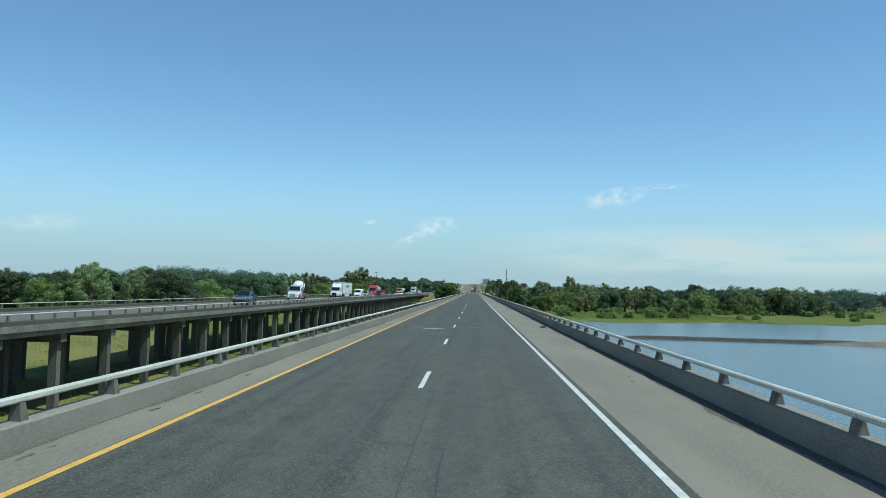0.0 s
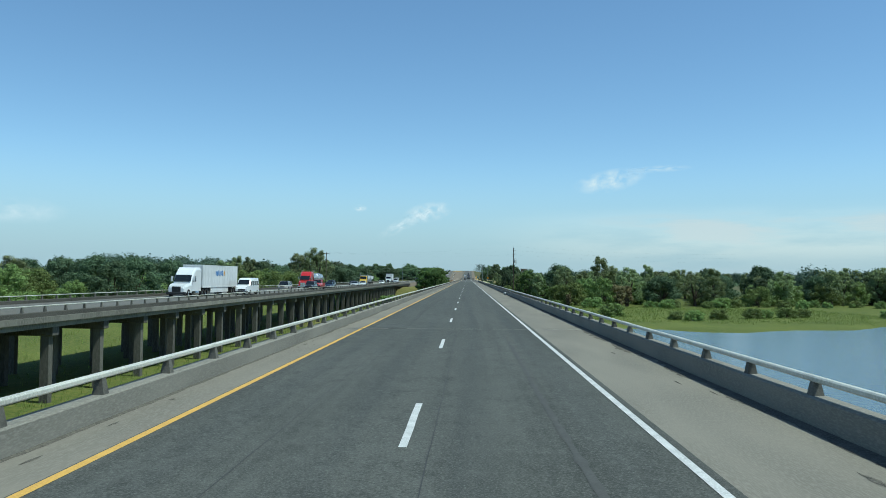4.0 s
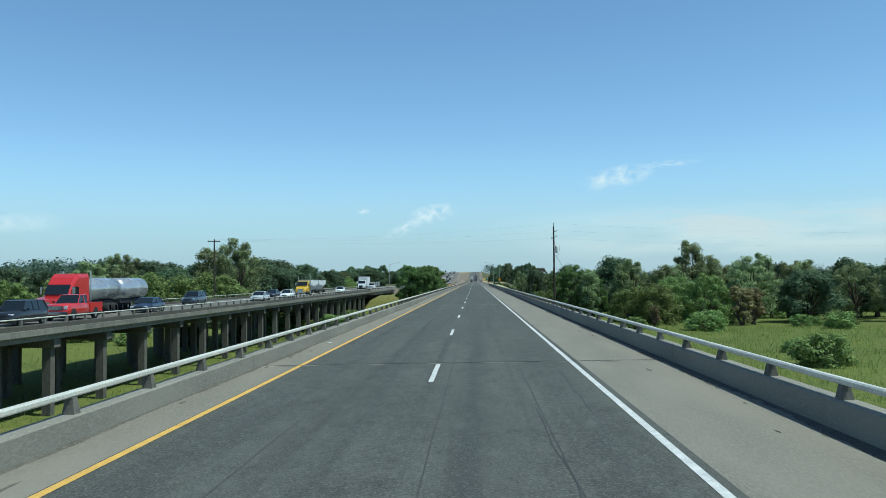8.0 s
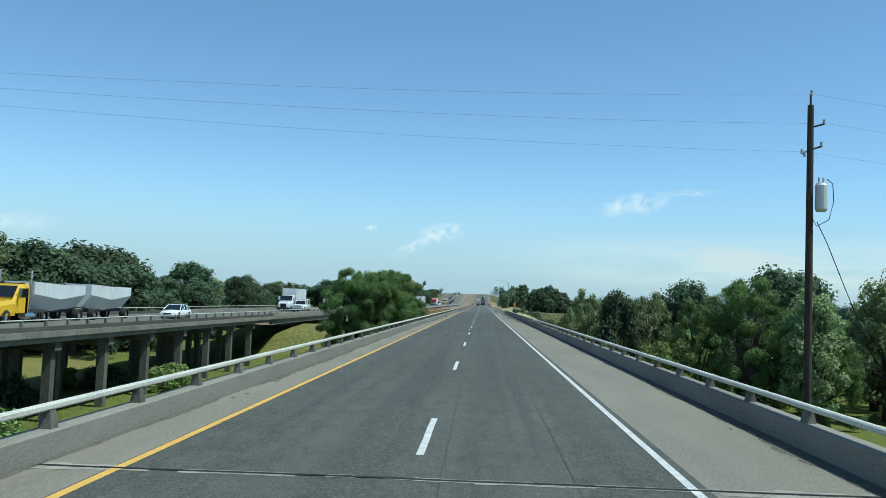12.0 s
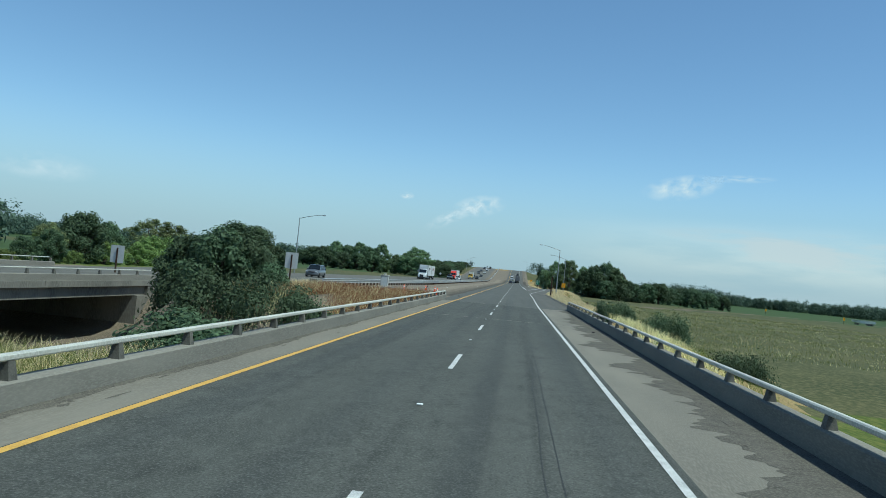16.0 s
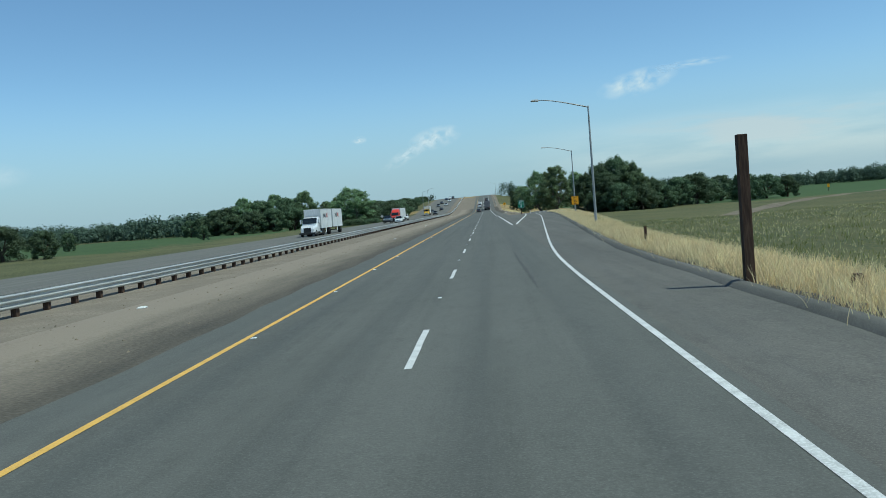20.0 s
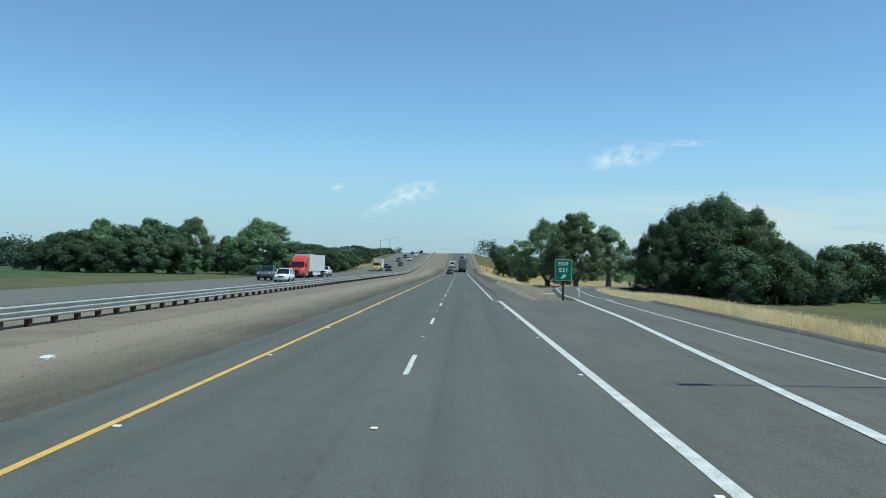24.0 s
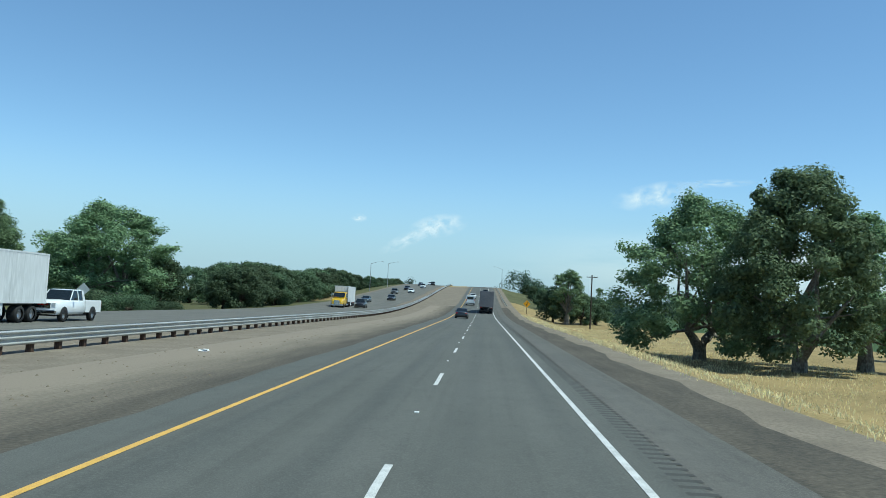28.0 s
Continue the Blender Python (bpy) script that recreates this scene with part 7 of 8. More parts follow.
blades("bank_grass", scatter(6000, lambda y: 5.7 + 6.5 * rs.random(), 366, 420), 0.2, 0.6, 0.009, GREEN_BLADE, "green grass among straw below the parapet", 34)
blades("dry_weeds", scatter(36000, lambda y: rs.uniform(-16.5, -6.9), 409, 428), 0.3, 0.9, 0.008, RUST_WEED, "rusty dry weeds on the median slope", 4)
blades("dry_grass", scatter(30000, lambda y: 7.4 + 26 * rs.random() ** 1.3, 645, 770), 0.06, 0.3, 0.02, STRAW, "short golden grass under the roadside trees", 5)
blades("marsh_reeds", scatter(30000, lambda y: -20 - 40 * rs.random() ** 1.4, 20, 330, 8, .5), 0.25, 0.7, 0.014, GREEN_BLADE, "green marsh grass below the bridges", 6)
blades("marsh_reeds", scatter(30000, lambda y: 10 + 90 * rs.random(), 226, 300, 8, .6), 0.25, 0.7, 0.016, GREEN_BLADE, "green marsh grass on the lake shore", 7)
blades("field_weeds", scatter(14000, lambda y: 14 + 70 * rs.random() ** 1.3, 420, 560, 5, .4), 0.1, 0.35, 0.010, STRAW, "dry stalks among the field weeds", 9)
blades("field_weeds", scatter(40000, lambda y: 14 + 70 * rs.random() ** 1.3, 420, 560, 6, .5), 0.12, 0.4, 0.012, GREEN_BLADE, "green weeds in the field", 8)


# ---- grit between asphalt and gravel ----
def grit_mat(name, x0, x1):
    """Dark road grit that thins out into gravel between two distances from the road."""
    m = bpy.data.materials.new(name)
    m.use_nodes = True
    n, l = m.node_tree.nodes, m.node_tree.links
    p = n["Principled BSDF"]
    tc = n.new("ShaderNodeTexCoord")
    sx = n.new("ShaderNodeSeparateXYZ")
    l.new(tc.outputs["Object"], sx.inputs["Vector"])
    mr = n.new("ShaderNodeMapRange")
    mr.inputs["From Min"].default_value, mr.inputs["From Max"].default_value = x0, x1
    mr.inputs["To Min"].default_value, mr.inputs["To Max"].default_value = 0.16, 1.16
    l.new(sx.outputs["X"], mr.inputs["Value"])
    mp = n.new("ShaderNodeMapping")
    mp.inputs["Scale"].default_value = (1.6, 0.22, 1)
    l.new(tc.outputs["Object"], mp.inputs["Vector"])
    a = n.new("ShaderNodeTexNoise")
    a.inputs["Scale"].default_value, a.inputs["Detail"].default_value = 0.9, 9
    l.new(mp.outputs["Vector"], a.inputs["Vector"])
    b = n.new("ShaderNodeTexNoise")
    b.inputs["Scale"].default_value, b.inputs["Detail"].default_value = 11, 5
    l.new(tc.outputs["Object"], b.inputs["Vector"])
    ad = n.new("ShaderNodeMath")
    ad.operation = "MULTIPLY_ADD"
    l.new(a.outputs["Fac"], ad.inputs[0])
    ad.inputs[1].default_value = 0.8
    l.new(mr.outputs["Result"], ad.inputs[2])
    a2 = n.new("ShaderNodeMath")
    a2.operation = "MULTIPLY_ADD"
    l.new(b.outputs["Fac"], a2.inputs[0])
    a2.inputs[1].default_value = 0.95
    l.new(ad.outputs[0], a2.inputs[2])
    cr = n.new("ShaderNodeValToRGB")
    e = cr.color_ramp.elements
    e[0].position, e[0].color = 0.40, (0.058, 0.053, 0.044, 1)
    e[1].position, e[1].color = 0.98, (0.225, 0.19, 0.145, 1)
    k = e.new(0.55)
    k.color = (0.092, 0.081, 0.063, 1)
    hf = n.new("ShaderNodeMath")
    hf.operation = "MULTIPLY"
    hf.inputs[1].default_value = 0.5
    l.new(a2.outputs[0], hf.inputs[0])
    l.new(hf.outputs[0], cr.inputs["Fac"])
    l.new(cr.outputs["Color"], p.inputs["Base Color"])
    p.inputs["Roughness"].default_value = 0.97
    p.inputs["Specular IOR Level"].default_value = 0.15
    bp_ = n.new("ShaderNodeBump")
    bp_.inputs["Strength"].default_value, bp_.inputs["Distance"].default_value = 0.7, 0.03
    l.new(b.outputs["Fac"], bp_.inputs["Height"])
    l.new(bp_.outputs["Normal"], p.inputs["Normal"])
    return m


m = Mesh()
xs = (-12.0, -10.0, -8.0, -5.95)
ys = np.arange(436, 800, 3.0)
m.add([(x, y, ground_z(x, y) + 0.012) for y in ys for x in xs], [(j * 4 + i, j * 4 + i + 1, j * 4 + i + 5, j * 4 + i + 4) for j in range(len(ys) - 1) for i in range(3)])
structure("median_grit", m, grit_mat("median_grit", -6.4, -10.0), "dark road grit fading into pale gravel", "ground")
m = Mesh()
strip(m, lambda y: (4.3, 6.0 + 0.2 * math.sin(y * 0.4) + 0.15 * math.sin(y * 1.1)), 648, 800, 2, 0.03, zf=ground_z)
strip(m, lambda y: (pavement_edge(y), pavement_edge(y) + 0.8 + 0.3 * math.sin(y * 0.5)), 429, 596, 2, 0.03, zf=ground_z)
structure("verge_grit", m, grit_mat("verge_grit", 6.0, 9.2), "grey road grit beside the shoulder", "ground")

# ---- dirt, debris and small things ----
def blot(m, x, y, rx, ry, z, seed, crown=0.012):
    rk = random.Random(seed)
    n = 22
    pts = [(x + rx * math.cos(2 * math.pi * k / n) * rk.uniform(.35, 1.15), y + ry * math.sin(2 * math.pi * k / n) * rk.uniform(.35, 1.15)) for k in range(n)]
    m.add([(a, b, z(a, b)) for a, b in pts] + [(x, y, z(x, y) + crown)], [(k, (k + 1) % n, n) for k in range(n)])


def drift(m, x0, side, y0, y1, width):
    """A ragged sheet of grit along a parapet, width(y) metres across."""
    ys = np.arange(y0, y1, 0.14)
    vs = []
    for y in ys:
        w = max(0.02, width(y) * (0.75 + 0.9 * noise.noise((y * 0.35, x0, 0))) + 0.30 * width(y) * noise.noise((y * 2.1, x0, 4)) + 0.22 * width(y) * noise.noise((y * 7.0, x0, 8)))
        xi = x0 - side * w
        vs += [(x0, y, road_z(x0, y) + 0.016), ((x0 + xi) / 2, y, road_z(xi, y) + 0.012), (xi, y, road_z(xi, y) + 0.003)]
    n = len(ys)
    m.add(vs, [((k * 3 + j), (k * 3 + j + 1), (k * 3 + j + 4), (k * 3 + j + 3)) for k in range(n - 1) for j in range(2)])


m = Mesh()
rd = random.Random(21)
drift(m, PAR_R - 0.005, 1, -30, 423.5, lambda y: 0.30 + 0.20 * max(0.0, noise.noise((y * 0.03, 0, 2))) + 1.25 * smooth(335, 372, y) * (1 - 0.4 * smooth(408, 422, y)))
drift(m, PAR_L + 0.005, -1, -30, 423.5, lambda y: 0.10 + 0.30 * max(0.0, noise.noise((y * 0.035, 5, 2))) + 0.12 * smooth(300, 380, y))
for i in range(300):
    y = -20 + 440 * rd.random()
    rx = rd.uniform(.02, .07)
    s_ = rd.random() < 0.6
    blot(m, (PAR_R - 0.25 - 0.7 * rd.random() ** 2) if s_ else (PAR_L + 0.2 + 0.4 * rd.random() ** 2), y, rx, rd.uniform(.05, .35), lambda a, b: road_z(a, b) + 0.004, i)
structure("shoulder_dirt", m, DIRT, "dark dirt and grit drifted along the parapets", "dirt", kind="stuff")

TAR = mat("tar_and_tyre_marks", (0.040, 0.041, 0.041), (0.034, 0.035, 0.035), (0.05, 0.05, 0.05), rough=0.8, scale=2, fine=30, bump=0.2)
m = Mesh()
for i in range(46):
    y0 = rd.uniform(-10, 440)
    x0 = rd.choice((-3.9, -2.0, -0.3, 1.7, 0.9)) + rd.uniform(-.25, .25)
    L_ = rd.uniform(3, 14)
    w_ = rd.uniform(.004, .008)
    pts = [(x0 + .10 * noise.noise((i * 3.3, k * .25, 0)) + .03 * noise.noise((i * 5.1, k * 1.3, 2)), y0 + L_ * k / 12) for k in range(13)]
    for (xa, ya), (xb, yb) in zip(pts, pts[1:]):
        m.add([(xa - w_, ya, road_z(xa, ya) + .004), (xa + w_, ya, road_z(xa, ya) + .004), (xb + w_, yb, road_z(xb, yb) + .004), (xb - w_, yb, road_z(xb, yb) + .004)], [(0, 1, 2, 3)])
for x0, y0, y1 in ((-0.72, 2, 300), (-2.9, 60, 210), (0.95, 150, 424)):
    ys = np.arange(y0, y1, 0.6)
    pts = [(x0 + .05 * noise.noise((y * .08, x0, 0)) + .02 * noise.noise((y * .9, x0, 3)), y) for y in ys]
    w_ = .007
    m.add([p for x, y in pts for p in ((x - w_, y, road_z(x, y) + .0035), (x + w_, y, road_z(x, y) + .0035))], [(2 * k, 2 * k + 1, 2 * k + 3, 2 * k + 2) for k in range(len(pts) - 1)])
structure("tar_cracks", m, TAR, "thin dark cracks and tar seams along the lanes", "crack", kind="stuff")
m = Mesh()
for x0, y0, y1, w0 in ((-1.95, 533, 553, .11), (-1.45, 531, 556, .08), (1.35, 476, 492, .06), (-2.6, 500, 512, .05), (-0.45, 424.5, 444, .06), (0.12, 424.5, 440, .05), (-2.3, 236, 262, .08), (0.6, 285, 318, .08), (1.1, 88, 118, .07), (-1.7, 4, 34, .06)):
    ys = np.arange(y0, y1, 0.25)
    pts = [(x0 + .12 * noise.noise((y * .07, x0, 0)), y, max(.004, w0 * min(1, (y1 - y) / 6, (y - y0) / 3 + .2) * (0.8 + 0.9 * noise.noise((y * 2.3, x0, 5))))) for y in ys]
    m.add([p for x, y, w in pts for p in ((x - w, y, road_z(x, y) + .0035), (x + w, y, road_z(x, y) + .0035))], [(2 * k, 2 * k + 1, 2 * k + 3, 2 * k + 2) for k in range(len(pts) - 1)])
TYRE_MARK = mat("rubbed_off_tyre_rubber", (0.064, 0.064, 0.058), (0.075, 0.075, 0.067), (0.056, 0.056, 0.051), rough=0.85, scale=3, fine=30, bump=0.2)
structure("tyre_marks", m, TYRE_MARK, "dark rubbed tyre marks along the lanes", "tyre mark", kind="stuff")

m = Mesh()
for y in np.arange(604, 805, 0.32):
    m.add([(2.60, y, road_z(2.6, y) + .001), (3.0, y, road_z(3.0, y) + .001), (3.0, y + .14, road_z(3.0, y) + .001), (2.60, y + .14, road_z(2.6, y) + .001)], [(0, 1, 2, 3)])
RUMBLE = mat("rumble_groove", (0.060, 0.059, 0.052), (0.052, 0.051, 0.046), rough=0.95, scale=2, fine=30, bump=0.2)
structure("rumble_strip", m, RUMBLE, "rumble strip grooves in the shoulder", "rumble strip", kind="stuff")

m = Mesh()
for i in range(4600):
    if i < 3600:
        y = rd.uniform(430, 720)
        x = rd.uniform(-14.5, -6.9)
    else:
        y = rd.uniform(598, 645)
        x = rd.uniform(5.6, 9.0 + (y - 598) * .1)
    z = ground_z(x, y)
    r = .015 + .05 * rd.random() ** 2
    m.add([(x - r, y, z), (x, y - r * rd.uniform(.6, 1.6), z), (x + r, y, z), (x, y + r, z), (x, y, z + r * .8)], [(0, 1, 4), (1, 2, 4), (2, 3, 4), (3, 0, 4)])
structure("loose_stones", m, EARTH, "loose stones and bark scraps on the gravel", "stones", kind="stuff")

LITTER = plain("white_litter", (0.6, 0.6, 0.58), 0.7)
for i, (x, y, s, c) in enumerate(((-9.5, 566, .25, 0), (-10.5, 668, .3, 0), (-8.2, 520, .2, 0), (-11, 480, .22, 0), (-5.2, 190.5, .12, 0), (-5.35, 374, .2, 1), (4.3, 176, .18, 0), (4.2, 41.5, .3, 1), (-5.3, 208, .12, 0), (5.35, 646.2, .5, 0), (-5.4, 436.5, .2, 1), (4.1, 400, .16, 1))):
    t = thing("litter", "crumpled pale litter" if not c else "dark scrap of tyre rubber", "litter", (x, y, road_z(x, y) if -5.8 < x < 4.8 else ground_z(x, y)))
    mm = Mesh()
    rk = random.Random(i)
    mm.loft([[(rk.uniform(-.6, -.3) * s, rk.uniform(-.9, -.5) * s), (rk.uniform(.3, .6) * s, rk.uniform(-.9, -.4) * s), (rk.uniform(.3, .6) * s, rk.uniform(.4, .9) * s), (rk.uniform(-.6, -.3) * s, rk.uniform(.4, .9) * s)] for _ in range(3)], [0, .12 * s, .3 * s])
    part("scrap", mm, LITTER if not c else RUBBER, t)
bd = thing("plank", "white painted broken plank lying on gravel", "plank", (8.6, 618.6, ground_z(8.6, 618.6)), -58)
m = Mesh()
m.box(-.14, .14, -1.5, 1.3, .0, .045, ch=.008)
part("board", m, LITTER, bd)
m = Mesh()
for i in range(420):
    y = rd.uniform(598, 644)
    x = rd.uniform(5.9, 8.4 + (y - 598) * .06)
    z = ground_z(x, y) + .012
    a = rd.uniform(-.6, .6) + 1.57
    q = rd.uniform(.05, .28)
    m.tube([(x, y, z), (x + q * math.sin(a), y + q * math.cos(a), z + .01)], rd.uniform(.002, .006), 4)
structure("dry_twigs", m, BARK, "dry twigs and bark strips strewn over gravel", "twigs", kind="stuff")
jug = thing("metal_canister", "dented round metal canister lying by the parapet", "canister", (4.45, 178.6, CROSS * 4.45))
m = Mesh()
m.tube([(-.1, -.14, .16), (-.08, -.11, .16), (.08, .11, .16), (.1, .14, .16)], [.10, .16, .16, .1], 14)
part("can", m, GALV, jug)

# work site in the median
CABINET = mat("cabinet_pale_paint", (0.46, 0.45, 0.41), (0.36, 0.35, 0.32), (0.5, 0.49, 0.45), rough=0.7, scale=1.5, fine=20, bump=0.05, stretch=(1, 1, 0.4))
cb = thing("signal_cabinet", "pale grey concrete utility cabinet in the median", "cabinet", (-14.7, 444.5, -0.3))
m = Mesh()
m.box(-.42, .42, -.35, .35, -.3, 1.45, ch=.03)
part("body", m, CABINET, cb)
m = Mesh()
m.box(-.46, .46, -.39, .39, 1.45, 1.53, ch=.02)
m.tube([(0, 0, 1.53), (0, 0, 1.72)], .13, 8)
part("cap", m, CABINET, cb)
m = Mesh()
m.box(-.34, .34, -.362, -.352, .1, 1.3)
part("door", m, ALU, cb, "flat metal door")
gate = thing("fallen_truss", "collapsed grey lattice sign frame lying on gravel", "lattice frame", (-12.3, 443.6, -0.2), 4)
for k in range(2):
    m = Mesh()
    m.tube([(-2.6, -.35 + .7 * k, .12), (3.4, -.35 + .7 * k, .14)], .045, 6)
    part("chord", m, GALV, gate)
for k in range(9):
    m = Mesh()
    m.tube([(-2.5 + .7 * k, -.35, .13), (-2.15 + .7 * k, .35, .13)], .03, 5)
    part("lattice_bar", m, GALV, gate)
for k in range(2):
    m = Mesh()
    m.tube([(.2 + 2.2 * k, 0, .1), (.5 + 2.2 * k, .1, .75)], .05, 6)
    part("upright", m, WOOD, gate)


def cone(x, y, lean=0):
    t = thing("traffic_cone", "orange traffic cone on gravel", "traffic cone", (x, y, ground_z(x, y)), group="cones by the work site")
    b = Mesh()
    b.box(-.19, .19, -.19, .19, 0, .035, ch=.01)
    part("base", b, ORANGE, t)
    c_ = Mesh()
    c_.tube([(0, 0, .03), (0, 0, .25), (0, 0, .7)], [.14, .105, .035], 14)
    part("cone", c_, ORANGE, t, shade=True)
    w = Mesh()
    w.tube([(0, 0, .40), (0, 0, .52)], [.084, .066], 14)
    part("band", w, SIGN_WHITE, t, "white reflective band")


for x, y in ((-8.6, 442.2), (-9.8, 443.6), (-12.0, 442.0), (-7.6, 436.0)):
    cone(x, y)

# farm track and equipment on the right
R = Mesh()
fl = curve([(36, 560), (70, 612), (110, 650), (160, 668), (260, 680), (500, 690)], 8)
ribbon(R, fl, -2.2, 2.2, lambda x, y: ground_z(x, y) + 0.05)
structure("farm_track", R, EARTH, "pale dusty farm track between the fields", "road")
tr = thing("farm_trailer", "white flat farm trailer parked by a track", "trailer", (143, 660, ground_z(143, 660)), 95)
m = Mesh()
loft_y(m, [[(-1.1, .9), (-1.25, 1.9), (1.25, 1.9), (1.1, .9)], [(-1.1, .7), (-1.25, 2.0), (1.25, 2.0), (1.1, .7)], [(-.6, 1.2), (-1.25, 2.0), (1.25, 2.0), (.6, 1.2)]], [-4.5, 0, 4.5])
part("hopper", m, TRAILER_W, tr)
for s in (-1, 1):
    for yy in (-3.2, -2.0, 2.8):
        wheel(tr, s * .95, yy, .45, .4)
for x, y in ((118, 700), (126, 640)):
    t = thing("field_marker", "small yellow road sign beside the track", "road sign", (x, y, ground_z(x, y)))
    m = Mesh()
    m.box(-.05, .05, 0, .1, -.2, 2.2)
    part("post", m, WOOD, t)
    m = Mesh()
    plate(m, .75, 1.2, -.02, 0, 1.9, .05)
    part("panel", m, SIGN_YELLOW, t)

# lamps and rail on the climb to the overpass
for x, y, a in ((-30.6 - 6, 862, 3.5), (-37, 905, 3.5), (7.6, 930, -3.2)):
    street_lamp(x, y, rise(y) - 1.0, rise(y) + 8.6, a, "slim grey street lamp beside the climb to the overpass")
rr_ = thing("overpass_rail", "galvanised guardrail along the climb", "guardrail", kind="structure")
m = Mesh()
strip(m, lambda y: (5.6, 5.62), 800, 1090, 8, 0.35)
vs = []
for y in np.arange(800, 1090, 8):
    z = rise(y)
    m.add([(5.6, y, z + .35), (5.6, y + 8, rise(y + 8) + .35), (5.6, y + 8, rise(y + 8) + .75), (5.6, y, z + .75)], [(0, 1, 2, 3)])
part("beam", m, GALV, rr_)

# ---- thin clouds far away ----
def cloud_mat(name, thick, scale, seed, ratio):
    m = bpy.data.materials.new(name)
    m.use_nodes = True
    n, l = m.node_tree.nodes, m.node_tree.links
    n.clear()
    out = n.new("ShaderNodeOutputMaterial")
    em = n.new("ShaderNodeEmission")
    em.inputs["Color"].default_value = (0.86, 0.93, 1.0, 1)
    em.inputs["Strength"].default_value = 0.80
    tr_ = n.new("ShaderNodeBsdfTransparent")
    mx_ = n.new("ShaderNodeMixShader")
    tc = n.new("ShaderNodeTexCoord")
    gr = n.new("ShaderNodeTexGradient")
    gr.gradient_type = "SPHERICAL"
    mp = n.new("ShaderNodeMapping")
    nz = n.new("ShaderNodeTexNoise")
    nz.inputs["Scale"].default_value = scale
    nz.inputs["Detail"].default_value = 5
    nz.inputs["Distortion"].default_value = 0.25
    mp.inputs["Location"].default_value = (seed, seed * 0.7, 0)
    mp.inputs["Scale"].default_value = (min(ratio, 3.0) * 0.75, 1.0, 1.0)
    l.new(tc.outputs["Object"], gr.inputs["Vector"])
    l.new(tc.outputs["Object"], mp.inputs["Vector"])
    l.new(mp.outputs["Vector"], nz.inputs["Vector"])
    mr = n.new("ShaderNodeMapRange")
    mr.inputs["From Min"].default_value, mr.inputs["From Max"].default_value = 0.34, 0.78
    l.new(nz.outputs["Fac"], mr.inputs["Value"])
    mu = n.new("ShaderNodeMath")
    mu.operation = "MULTIPLY"
    l.new(mr.outputs["Result"], mu.inputs[0])
    l.new(gr.outputs["Fac"], mu.inputs[1])
    m2 = n.new("ShaderNodeMath")
    m2.operation = "MULTIPLY"
    m2.use_clamp = True
    m2.inputs[1].default_value = thick
    l.new(mu.outputs[0], m2.inputs[0])
    l.new(m2.outputs[0], mx_.inputs["Fac"])
    l.new(tr_.outputs["BSDF"], mx_.inputs[1])
    l.new(em.outputs["Emission"], mx_.inputs[2])
    l.new(mx_.outputs["Shader"], out.inputs["Surface"])
    return m


def cloud(az, el, w, h, rot, thick, scale, seed):
    """A wisp at a bearing and height in degrees, w and h degrees across."""
    D = 3400.0
    a, e = radians(az), radians(el)
    p = Vector((math.sin(a) * math.cos(e), STATION * math.cos(a) * math.cos(e), math.sin(e))) * D + Vector((0, 360, 0))
    m = Mesh()
    m.add([(-1, 0, -1), (1, 0, -1), (1, 0, 1), (-1, 0, 1)], [(0, 1, 2, 3)])
    ob = new("cloud", m.data("cloud", [cloud_mat("cloud_wisp", thick, scale, seed, w / h)]))
    ob.matrix_basis = Matrix.Translation(p) @ pose(0, 0, 0, 0, rot, -az) @ Matrix.Diagonal((D * math.tan(radians(w / 2)), 1, D * math.tan(radians(h / 2)), 1))
    ob.visible_shadow = False
    return tagged(ob, "thin white wisp of high cloud", "cloud", kind="structure")


cloud(-3.6, 5.75, 4.6, 1.9, -12, 2.2, 1.5, 3.1)
cloud(-5.9, 4.6, 5.0, 1.2, -28, 1.3, 1.7, 9.4)
cloud(-9.6, 6.0, 1.3, 0.7, 0, 1.8, 1.5, 5.2)
cloud(12.3, 8.5, 6.4, 2.1, -10, 2.0, 1.4, 7.7)
cloud(16.5, 9.4, 5.5, 0.7, -2, 0.9, 1.6, 2.4)
cloud(-36, 4.6, 8, 2.2, 0, 1.0, 1.2, 6.6)

# added shell that glows low over the horizon, painting in pale haze and cloud
hz = bpy.data.materials.new("painted_haze_glow")
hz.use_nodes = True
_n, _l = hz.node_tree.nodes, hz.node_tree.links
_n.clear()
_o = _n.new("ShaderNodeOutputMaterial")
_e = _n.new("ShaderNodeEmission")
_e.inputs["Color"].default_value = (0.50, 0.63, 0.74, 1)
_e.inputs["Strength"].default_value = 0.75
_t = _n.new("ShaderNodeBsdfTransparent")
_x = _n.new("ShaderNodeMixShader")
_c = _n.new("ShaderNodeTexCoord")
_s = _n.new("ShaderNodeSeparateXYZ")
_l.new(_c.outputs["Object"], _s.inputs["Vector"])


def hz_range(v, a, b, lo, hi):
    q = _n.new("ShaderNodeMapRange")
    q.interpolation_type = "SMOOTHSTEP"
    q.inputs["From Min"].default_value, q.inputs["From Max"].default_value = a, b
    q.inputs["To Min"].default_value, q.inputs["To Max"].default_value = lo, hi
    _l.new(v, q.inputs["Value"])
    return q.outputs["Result"]


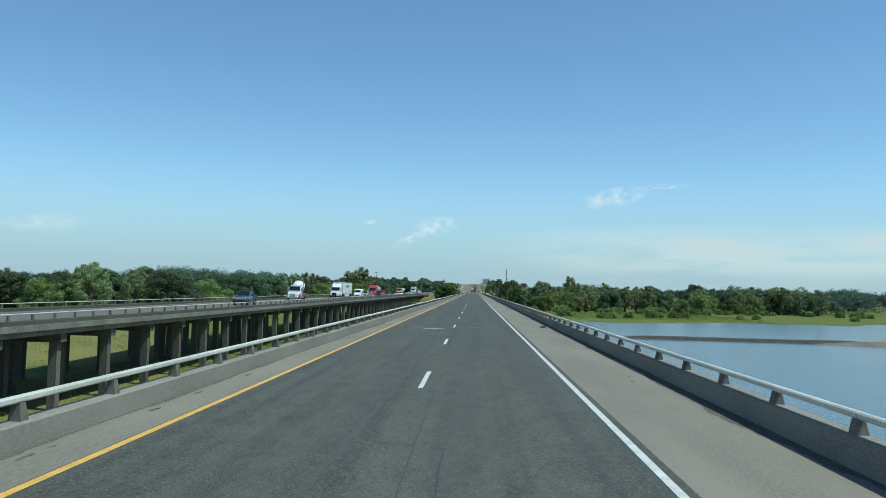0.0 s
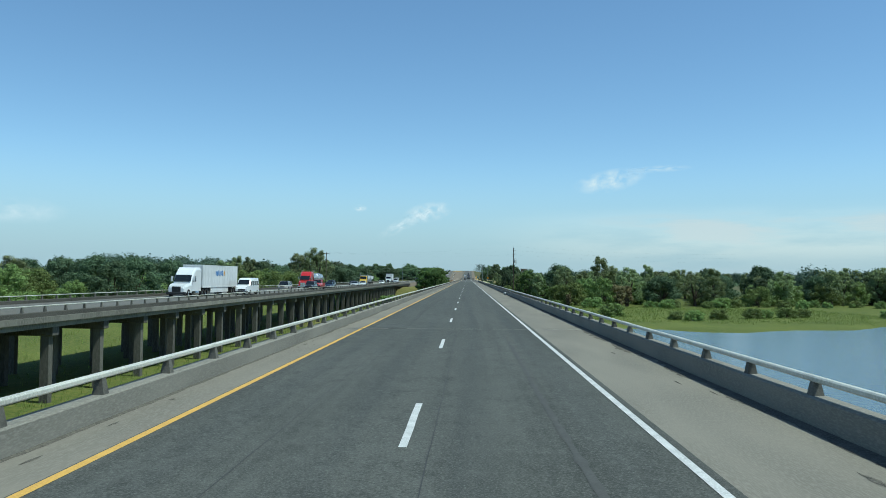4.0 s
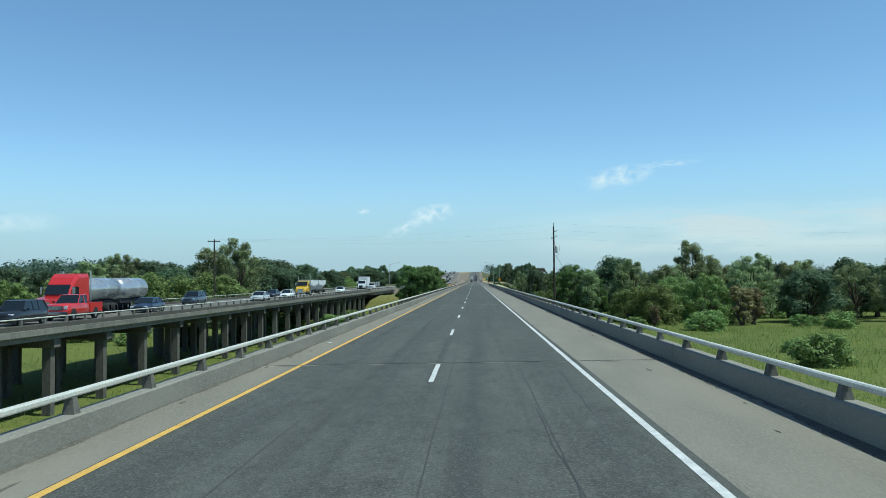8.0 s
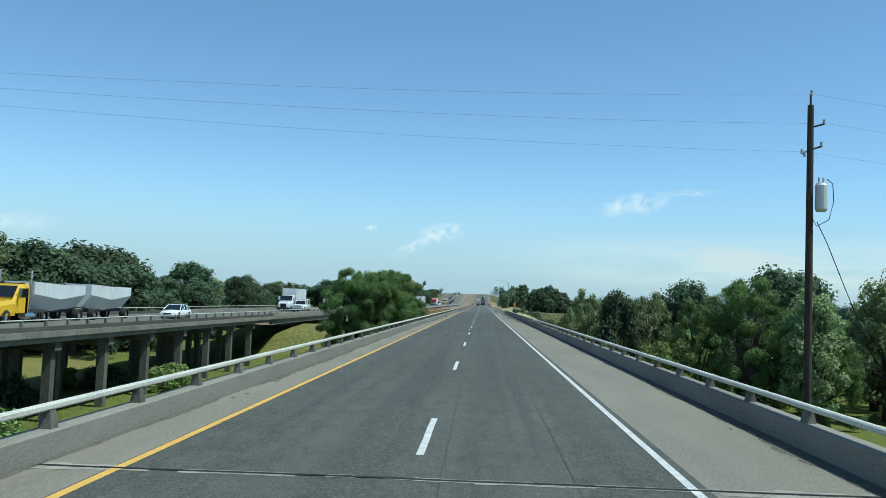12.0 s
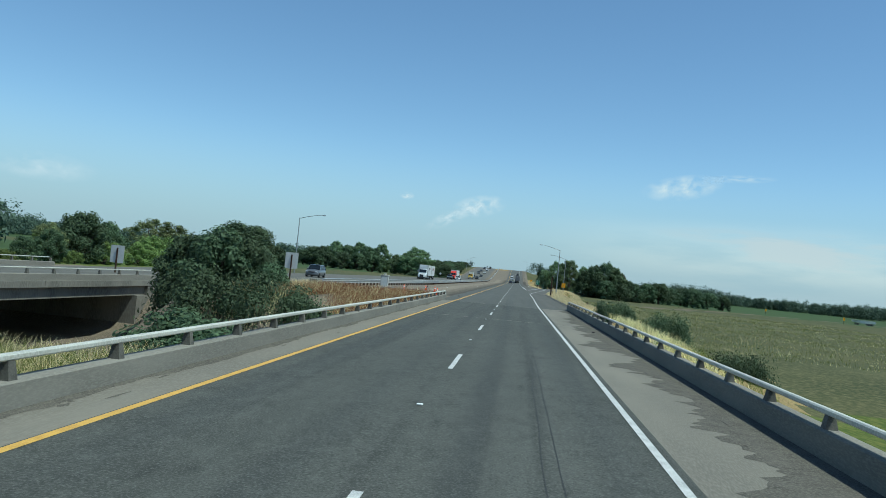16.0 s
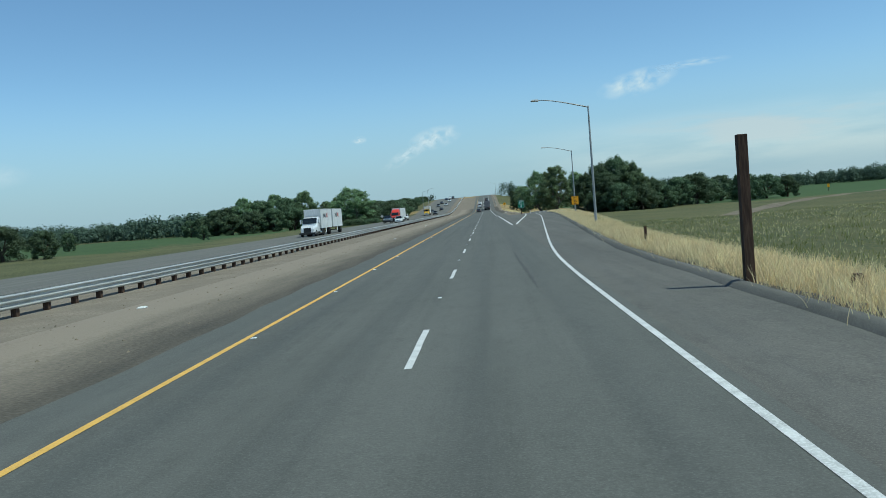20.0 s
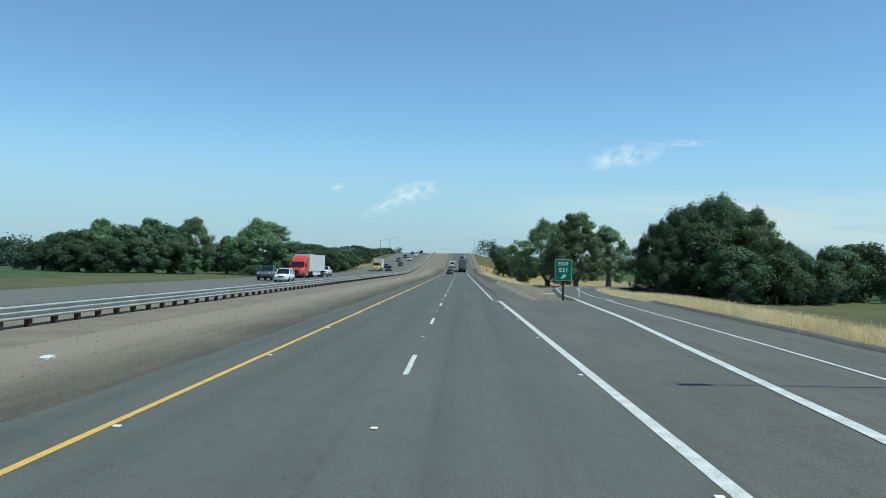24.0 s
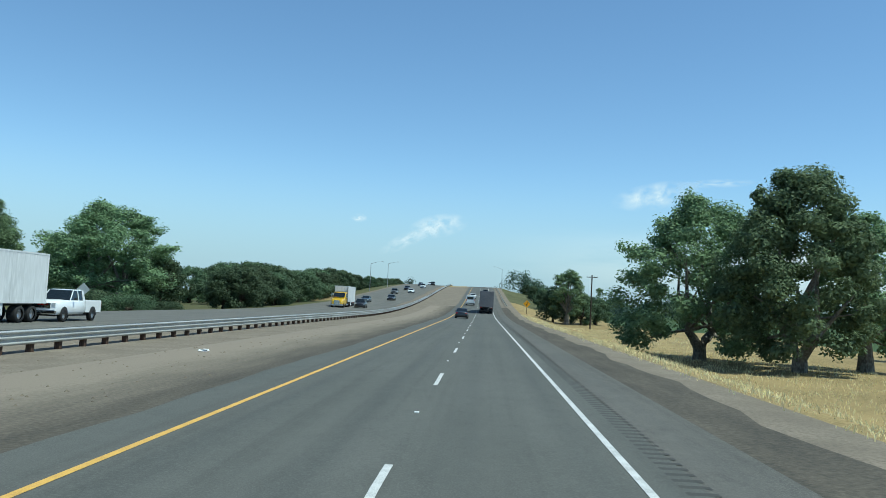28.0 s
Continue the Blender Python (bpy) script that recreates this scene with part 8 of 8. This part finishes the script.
def hz_math(op, a, b):
    q = _n.new("ShaderNodeMath")
    q.operation = op
    q.use_clamp = True
    for k, v in enumerate((a, b)):
        if isinstance(v, float):
            q.inputs[k].default_value = v
        else:
            _l.new(v, q.inputs[k])
    return q.outputs[0]


_m = _n.new("ShaderNodeMapping")
_m.inputs["Scale"].default_value = (0.0011, 0.0009, 0.006)
_l.new(_c.outputs["Object"], _m.inputs["Vector"])
_z = _n.new("ShaderNodeTexNoise")
_z.inputs["Scale"].default_value, _z.inputs["Detail"].default_value, _z.inputs["Roughness"].default_value = 1.4, 7, 0.55
_l.new(_m.outputs["Vector"], _z.inputs["Vector"])
low = hz_range(_s.outputs["Z"], 0, 650, 0.88, 0.0)
band = hz_math("MULTIPLY", hz_math("MULTIPLY", hz_range(_s.outputs["Z"], 65, 195, 0.2, 1.0), hz_range(_s.outputs["Z"], 293, 407, 1.0, 0.0)),
               hz_math("MULTIPLY", hz_range(_s.outputs["X"], -200, 1220, 0.0, 1.0), hz_range(_z.outputs["Fac"], 0.28, 0.58, 0.25, 1.0)))
fac = hz_math("MAXIMUM", low, hz_math("MULTIPLY", band, 0.85))
_k = _n.new("ShaderNodeMix")
_k.data_type = "RGBA"
_k.inputs["A"].default_value = (0.47, 0.61, 0.74, 1)
_k.inputs["B"].default_value = (0.82, 0.84, 0.87, 1)
_l.new(band, _k.inputs["Factor"])
_l.new(_k.outputs["Result"], _e.inputs["Color"])
_l.new(fac, _x.inputs["Fac"])
_l.new(_t.outputs["BSDF"], _x.inputs[1])
_l.new(_e.outputs["Emission"], _x.inputs[2])
_l.new(_x.outputs["Shader"], _o.inputs["Surface"])
m = Mesh()
n = 48
vs = []
for k in range(n):
    a = 2 * math.pi * k / n
    vs += [(3500 * math.sin(a), 300 + 3500 * math.cos(a), -20), (3500 * math.sin(a), 300 + 3500 * math.cos(a), 650)]
m.add(vs, [(2 * k, (2 * k + 2) % (2 * n), (2 * k + 3) % (2 * n), 2 * k + 1) for k in range(n)])
haze = structure("haze", m, hz, "glowing shell painted with pale blue haze along the horizon", "haze")
haze.visible_shadow = False
